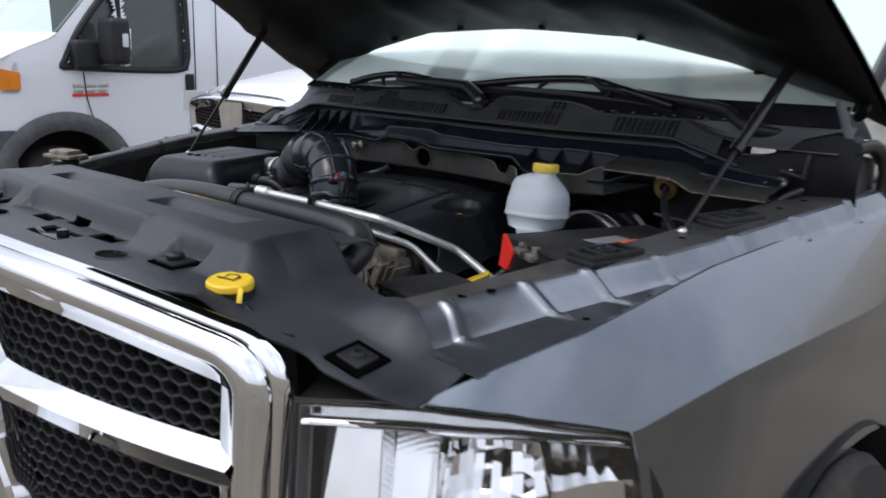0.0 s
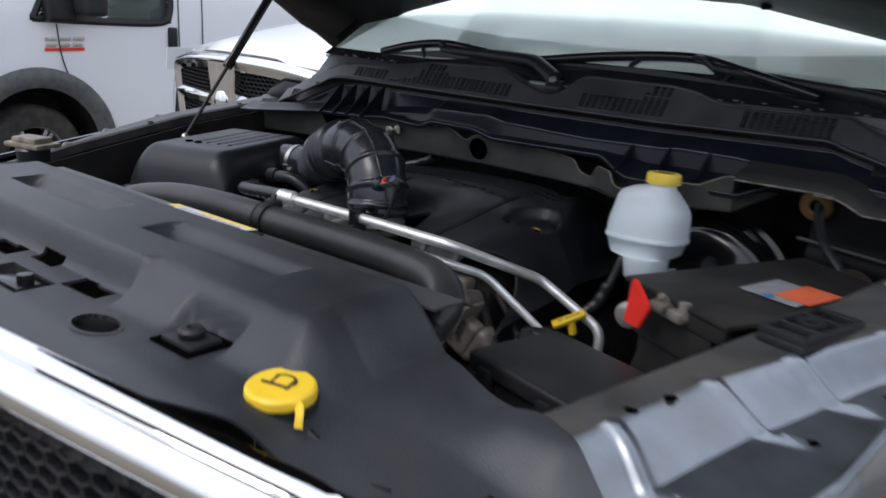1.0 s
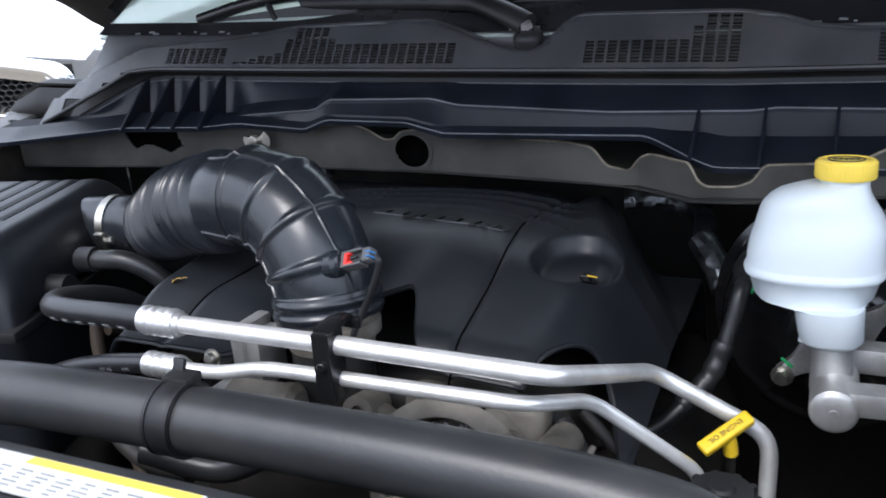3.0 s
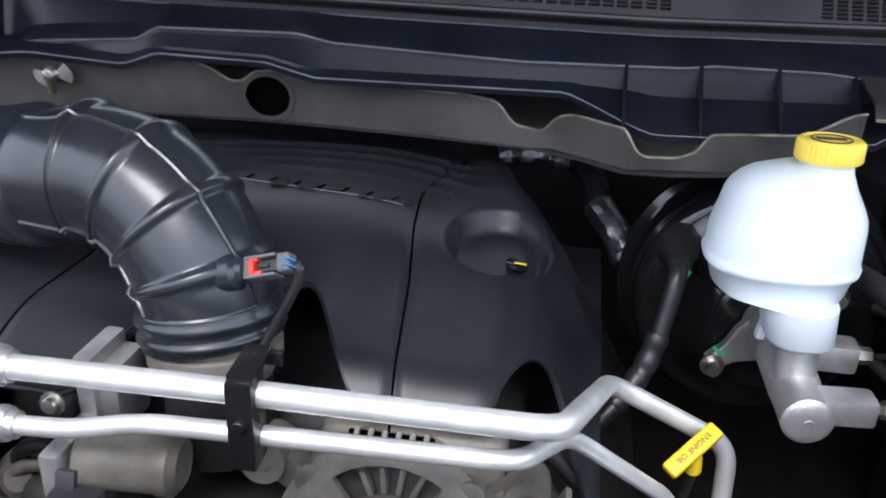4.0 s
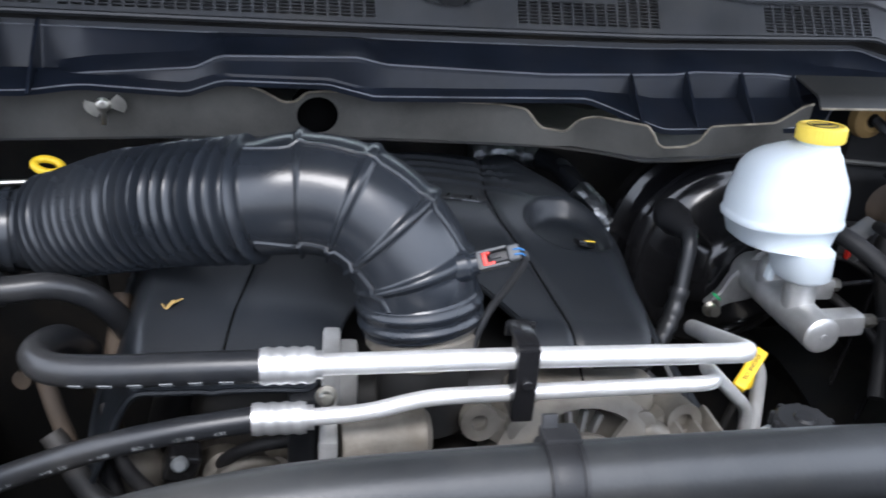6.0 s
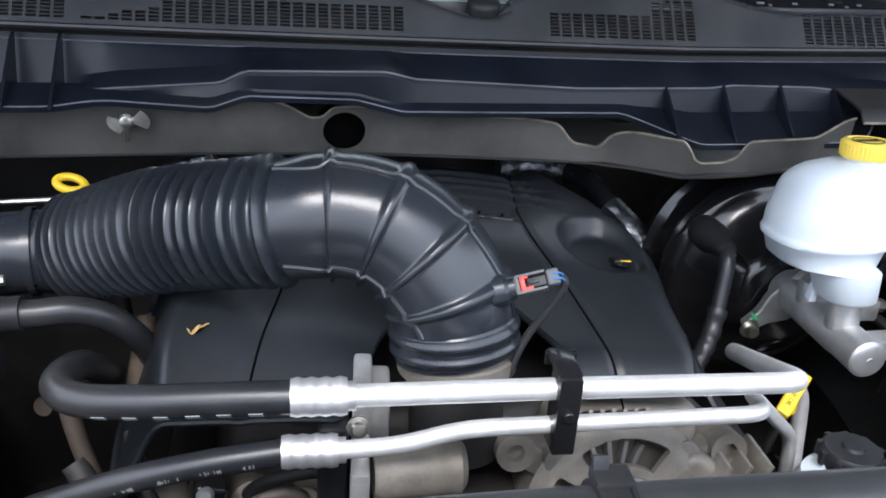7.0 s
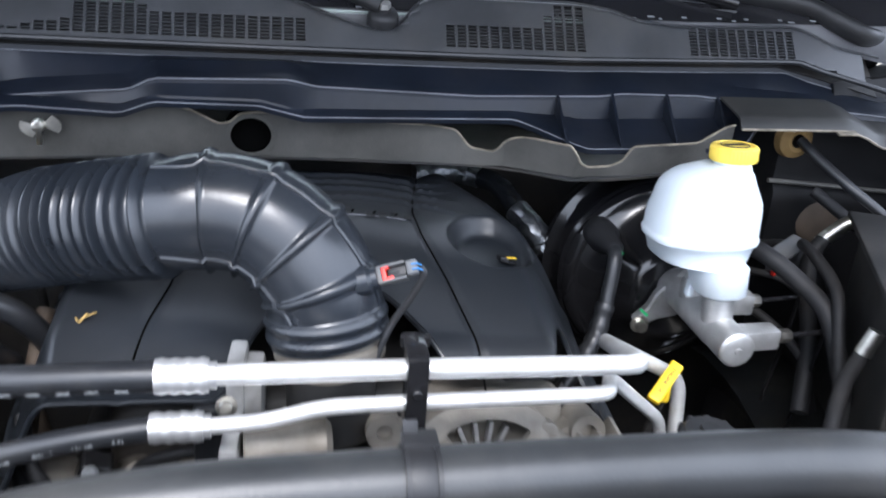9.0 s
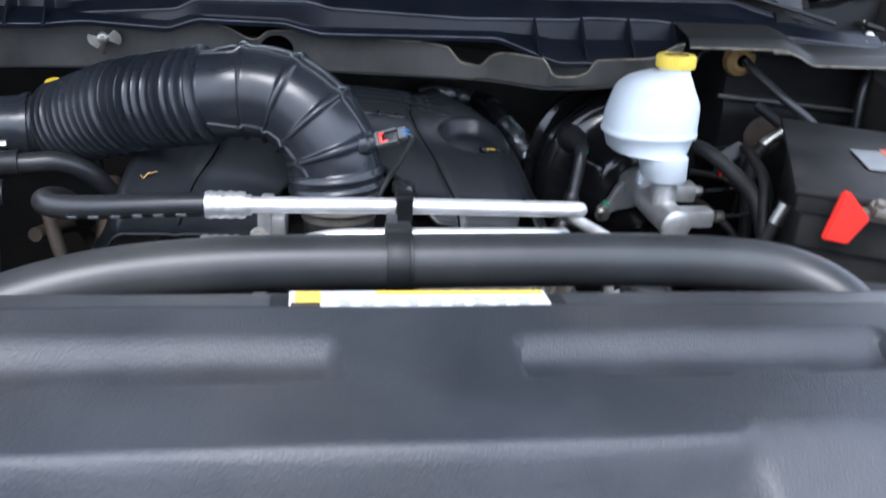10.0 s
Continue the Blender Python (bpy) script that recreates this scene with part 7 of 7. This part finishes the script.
# ---- wipers ----
for base, armp, tip, end in (((0.041, 1.303, 1.322), [(0.041, 1.303, 1.336), (0.000, 1.325, 1.350), (-0.045, 1.350, 1.362), (-0.080, 1.360, 1.364), (-0.20, 1.378, 1.366), (-0.355, 1.394, 1.366)], (-0.555, 1.385, 1.344), (-0.10, 1.368, 1.357)),
                             ((0.812, 1.405, 1.288), [(0.812, 1.403, 1.302), (0.790, 1.375, 1.308), (0.755, 1.352, 1.316), (0.715, 1.366, 1.333), (0.665, 1.390, 1.350), (0.50, 1.400, 1.364), (0.345, 1.405, 1.376)], (-0.050, 1.370, 1.362), (0.560, 1.376, 1.347))):
    wp = thing("windshield_wiper", "black windshield wiper parked at the foot of the glass", "wiper", group="wipers", at=base)
    part("pivot", lathe([(0.021, -0.03), (0.020, 0.0), (0.016, 0.006), (0.010, 0.008), (0.009, 0.012), (0, 0.013)], Matrix.Translation(base) @ pose(0, 0, 0, 25, 0, 0), 22), M_PLASTIC, wp)
    part("pivot_nut", lathe([(0.009, 0.012), (0.008, 0.019), (0.0, 0.020)], Matrix.Translation(base) @ pose(0, 0, 0, 25, 0, 0), 6), M_CAST, wp)
    part("arm", pipe(armp, lambda t: 0.0165 - 0.004 * t, 12, flat=0.8), M_PLASTIC, wp)
    a, b = Vector(tip), Vector(end)
    line = [a.lerp(b, t) + Vector((0, 0.004 * math.sin(t * 3), -0.012)) for t in span(0, 1, 26)]
    bl = bmesh.new()
    sweep(bl, line, 0.0065, 8)
    web = sheet(lambda u, v: a.lerp(b, u) + Vector((0, 0.002 + 0.004 * v, -0.010 + (0.006 + 0.018 * (1 - abs(u - 0.45) / 0.55)) * v)), span(0.02, 0.96, 24), span(0, 1, 2), 0.006)
    part("blade_carrier", web, M_PLASTIC, wp)
    part("blade_rubber", bl, M_GLOSSBLACK, wp)
    hook = Vector(armp[-1]) + (Vector((-0.012, 0.012, 0.012)) if base[0] < 0.5 else Vector((-0.060, 0.020, 0.018)))
    bridge = bmesh.new()
    sweep(bridge, catmull([a + Vector((0, 0, 0.002)), a.lerp(hook, 0.5) + Vector((0, 0, 0.007)), hook, hook.lerp(b, 0.45) + Vector((0, 0, 0.004)), b + Vector((0, 0, 0.002))], 8), 0.0105, 10)
    part("blade_bridge", bridge, M_GLOSSBLACK, wp)
    for k in (0.34, 0.68):
        at = a.lerp(b, k)
        up = a.lerp(hook, min(1.0, k * 2)) if k < 0.5 else hook.lerp(b, k * 2 - 1)
        claw = bmesh.new()
        sweep(claw, [at + Vector((0, 0.002, -0.012)), at.lerp(up, 0.6) + Vector((0, -0.003, 0)), up], 0.0055, 8)
        part("claw", claw, M_PLASTIC, wp)
    part("hook", pipe([Vector(armp[-1]), Vector(armp[-1]).lerp(hook, 0.5) + Vector((0, -0.006, 0.008)), hook], 0.0075, 8), M_PLASTIC, wp)

# ---- white pickup parked alongside ----
WX, WY = -2.93, 2.50
wt = thing("white_pickup_truck", "white pickup truck with a chrome crosshair grille parked alongside", "pickup truck", at=(WX, WY + 2.2, GROUND))
grille(wt, WX, WY, -0.02)
for s in (1, -1):
    headlamp(wt, s, WX, WY, -0.02)
    wheel(wt, WX + s * 0.90, WY + 1.36, 0.405, 0.27, s)
    side = sheet(lambda u, v: (WX + s * (1.0 + 0.03 * math.sin(v * 3)), WY + 0.30 + 5.0 * u, 1.10 - 0.80 * v), span(0, 1, 60), span(0, 1, 12), 0.006,
                 keep=lambda u, v: (5.0 * u + 0.30 - 1.36) ** 2 + (1.10 - 0.8 * v - GROUND - 0.40) ** 2 > 0.25 and (u > 0.06 or v < 0.15))
    part("body_side", side, M_WHITEPAINT, wt)
    part("fender_top", sheet(lambda u, v: (WX + s * (0.70 + 0.32 * v - 0.06 * (1 - u) * (1 - v)), WY + 0.26 + 0.30 * v * (1 - u) + 1.5 * u, 1.05 + 0.10 * u + 0.045 * (1 - v) + 0.02), span(0, 1, 10), span(0, 1, 8), 0.006), M_WHITEPAINT, wt)


def white_hood(u, v):
    x = (0.70 + 0.20 * v) * u
    y = WY + 0.10 + 0.16 * u * u * (1 - v) + 1.42 * v
    z = 1.165 - 0.05 * u * u + 0.17 * math.sin(v * 1.35) - 0.035 * smooth(0.06, 0.0, v) + 0.018 * smooth(0.55, 0.45, abs(u))
    return Vector((WX + x, y, z))


part("hood", sheet(white_hood, span(-1, 1, 40), span(0, 1, 24), 0.01), M_WHITEPAINT, wt, "closed white hood with a raised middle")
part("windshield", sheet(lambda u, v: ws(u, v) + Vector((WX, WY, 0)), span(-1, 1, 16), span(0, 1, 8), 0.005), M_GLASS, wt)
part("cab", box((1.66, 1.5, 0.5), pose(WX, WY + 3.0, 1.55), 0.10, 4), M_WHITEPAINT, wt)
part("dashboard", box((1.5, 0.4, 0.1), pose(WX, WY + 1.85, 1.27), 0.03), M_DASH, wt)
for s in (1, -1):
    mir = box((0.22, 0.10, 0.20), pose(WX + s * 1.15, WY + 2.05, 1.38), 0.03, 3)
    part("side_mirror", mir, M_PLASTIC, wt)
bm = sheet(lambda u, v: (WX + u, WY + 0.02 + 0.30 * u * u - 0.05 * math.sin(v * math.pi), 0.60 - 0.34 * v), span(-0.98, 0.98, 24), span(0, 1, 8), 0.006)
part("front_bumper", bm, M_CHROME, wt, "chrome bumper")

# ---- white cargo van beyond ----
VX = -5.45
van = thing("cargo_van", "tall white cargo van with grey wheel arch cladding", "van", at=(VX - 1, 5.0, GROUND))


def van_front(z):
    """Where the nose of the van starts at height z."""
    return lerp_table([(0.1, 1.75), (0.9, 1.80), (1.15, 2.02), (1.30, 2.30), (1.42, 2.62), (2.2, 3.35), (2.45, 3.75)], z)


def van_window(y, z):
    low = 1.20 - 0.03 * (y - 3.0)
    a = lerp_table([(1.18, 2.68), (1.5, 2.85), (2.05, 3.32)], z)
    return low < z < 2.02 and a < y < 3.76 and not (abs(y - 3.17) < 0.04)


def van_side(u, v):
    z = 0.02 + 2.45 * v
    y0 = van_front(z)
    y = y0 + (7.6 - y0) * u
    lean = 0.10 * smooth(1.2, 2.4, z) + 0.05 * smooth(2.35, 2.0, y)
    return Vector((VX - lean + 0.006 * math.sin(z * 6), y, z))


def van_keep(u, v):
    p = van_side(u, v)
    if (p.y - 2.64) ** 2 + (p.z - 0.26) ** 2 < 0.50 ** 2:
        return False
    return not van_window(p.y, p.z)


part("side_wall", sheet(van_side, [i / 150 for i in range(90)] + [0.62, 0.7, 0.8, 0.9, 1.0], span(0, 1, 90), 0.01, van_keep), M_WHITEPAINT, van, "white painted side with a front door")
win = sheet(lambda u, v: Vector((VX - 0.04 - 0.08 * v, 2.64 + 1.14 * u + 0.0 * v, 1.15 + 0.92 * v)), span(0, 1, 3), span(0, 1, 3), 0.004)
part("door_window", win, M_DARKGLASS, van, "dark door glass")
part("window_rubber", pipe([(VX - 0.012, 3.17, 1.18), (VX - 0.06, 3.17, 1.98)], 0.022, 8, sub=4), M_PLASTIC, van)
part("window_seal", pipe([(VX - 0.004, 2.66, 1.20), (VX - 0.012, 2.80, 1.45), (VX - 0.035, 3.02, 1.72), (VX - 0.07, 3.30, 2.02), (VX - 0.07, 3.66, 2.03), (VX - 0.06, 3.76, 1.96), (VX - 0.02, 3.77, 1.45), (VX, 3.75, 1.24), (VX, 3.66, 1.17), (VX, 3.2, 1.175), (VX, 2.66, 1.20)], 0.030, 8, sub=6), M_PLASTIC, van, "black rubber seal round the door glass")
part("window_sill", pipe([(VX + 0.004, 2.64, 1.195), (VX + 0.004, 3.2, 1.185), (VX + 0.004, 3.76, 1.175)], 0.012, 8), M_PLASTIC, van)
part("cabin_back", box((0.05, 2.2, 2.2), pose(VX - 1.6, 4.6, 1.1), 0.0), M_PLASTIC, van)
part("dashboard", box((1.5, 0.7, 0.25), pose(VX - 0.9, 2.75, 1.05), 0.05), M_PLASTIC, van)
part("cab_seat", box((0.5, 0.2, 0.8), pose(VX - 0.45, 3.95, 1.2, -10), 0.06, 3), M_PLASTIC, van)
part("green_vest", box((0.30, 0.5, 0.05), pose(VX - 0.30, 3.55, 1.23, 8, 6, 0), 0.02), mat("green_cloth", (0.25, 0.40, 0.08), 0.8, vary=0.4, scale=12), van, "yellow green cloth on the seat")
nose = sheet(lambda u, v: Vector((VX - 2.0 * u, lerp_table([(0, 0.0), (0.06, -0.10), (0.5, -0.22), (0.94, -0.10), (1, 0)], u) + van_front(0.05 + 1.40 * v), 0.05 + 1.40 * v)), span(0, 1, 30), span(0, 1, 30), 0.01)
part("nose", nose, M_WHITEPAINT, van)
wnd = sheet(lambda u, v: Vector((VX - 0.06 - 1.85 * u, lerp_table([(0, 0.0), (0.5, -0.14), (1, 0)], u) + van_front(1.42 + 0.95 * v), 1.42 + 0.95 * v)), span(0, 1, 16), span(0, 1, 10), 0.005)
part("windshield", wnd, M_GLASS, van)
part("roof", box((2.0, 4.4, 0.06), pose(VX - 1.05, 5.6, 2.47), 0.02), M_WHITEPAINT, van)
part("headlight", sheet(lambda u, v: Vector((VX + 0.012 - 0.10 * (1 - u), 1.96 + 0.36 * u + 0.10 * v * (1 - u), 0.98 + 0.22 * v + 0.03 * u)), span(0, 1, 8), span(0, 1, 6), 0.02), M_LENS, van, "clear wraparound headlight")
part("turn_signal", sheet(lambda u, v: Vector((VX + 0.030 - 0.05 * (1 - u), 2.14 + 0.19 * u, 1.03 + 0.17 * v * (1 - 0.25 * u))), span(0, 1, 6), span(0, 1, 6), 0.02), M_AMBER, van, "orange turn signal lens")
clad = bmesh.new()
sheet(lambda u, v: Vector((VX + 0.02 + 0.02 * math.sin(v * math.pi), 2.64 + (0.46 + 0.13 * v) * math.cos(u), 0.26 + (0.46 + 0.13 * v) * math.sin(u))), span(-0.5, math.pi + 0.3, 30), span(0, 1, 6), 0.02, bm=clad)
box((0.03, 0.5, 0.42), pose(VX + 0.012, 2.02, 0.52), 0.01, bm=clad)
part("arch_cladding", clad, M_CLADDING, van, "grey plastic wheel arch cladding")
part("side_moulding", box((0.025, 2.4, 0.16), pose(VX + 0.012, 4.5, 0.30), 0.01), M_CLADDING, van)
part("arch_liner", sheet(lambda u, v: Vector((VX - 0.5 * v, 2.64 + 0.47 * math.cos(u), 0.26 + 0.47 * math.sin(u))), span(-0.4, math.pi + 0.4, 20), span(0, 1, 3), 0.004), M_DARK, van)
part("arch_backing", lathe([(0.0, 0.0), (0.52, 0.0), (0.52, 0.02)], pose(VX - 0.48, 2.64, 0.26, 0, 90, 0), 32), M_DARK, van)
wheel(van, VX - 0.16, 2.64, 0.36, 0.23, 1)
mirror = part("mirror", box((0.22, 0.17, 0.36), pose(VX + 0.20, 3.00, 1.40, 0, 0, 8), 0.05, 4), M_PLASTIC, van, "tall black door mirror")
part("mirror_glass", box((0.15, 0.008, 0.16), pose(VX + 0.21, 3.088, 1.42, 0, 0, 8), 0.002), M_CHROME, mirror)
part("mirror_lamp", box((0.012, 0.05, 0.10), pose(VX + 0.312, 3.04, 1.41, 0, 0, 8), 0.004), M_LABEL, mirror)
part("mirror_arm", box((0.16, 0.22, 0.24), pose(VX + 0.04, 2.84, 1.29), 0.04, 3), M_PLASTIC, mirror)
for pts in ([(VX + 0.006, 2.83, 1.16), (VX + 0.008, 2.86, 0.9), (VX + 0.006, 2.98, 0.55)], [(VX + 0.004, 3.83, 2.0), (VX + 0.008, 3.83, 1.2), (VX + 0.006, 3.83, 0.2)], [(VX + 0.006, 4.05, 2.0), (VX + 0.008, 4.05, 0.2)]):
    part("door_gap", pipe(pts, 0.005, 6, sub=6), M_DARK, van)
part("door_handle", box((0.03, 0.08, 0.17), pose(VX + 0.012, 3.77, 1.05), 0.02, 3), M_PLASTIC, van, "black door handle")
badge = bmesh.new()
for k in range(3):
    box((0.004, 0.085, 0.030), pose(VX + 0.008, 2.78 + 0.105 * k, 1.055), 0.002, bm=badge)
    box((0.004, 0.075, 0.032), pose(VX + 0.008, 2.78 + 0.10 * k, 1.012), 0.002, bm=badge)
part("badge", badge, M_STEEL, van, "bright model badge as plain bars")
part("badge_red", box((0.003, 0.30, 0.022), pose(VX + 0.008, 2.88, 0.978), 0.001), M_RED, van)
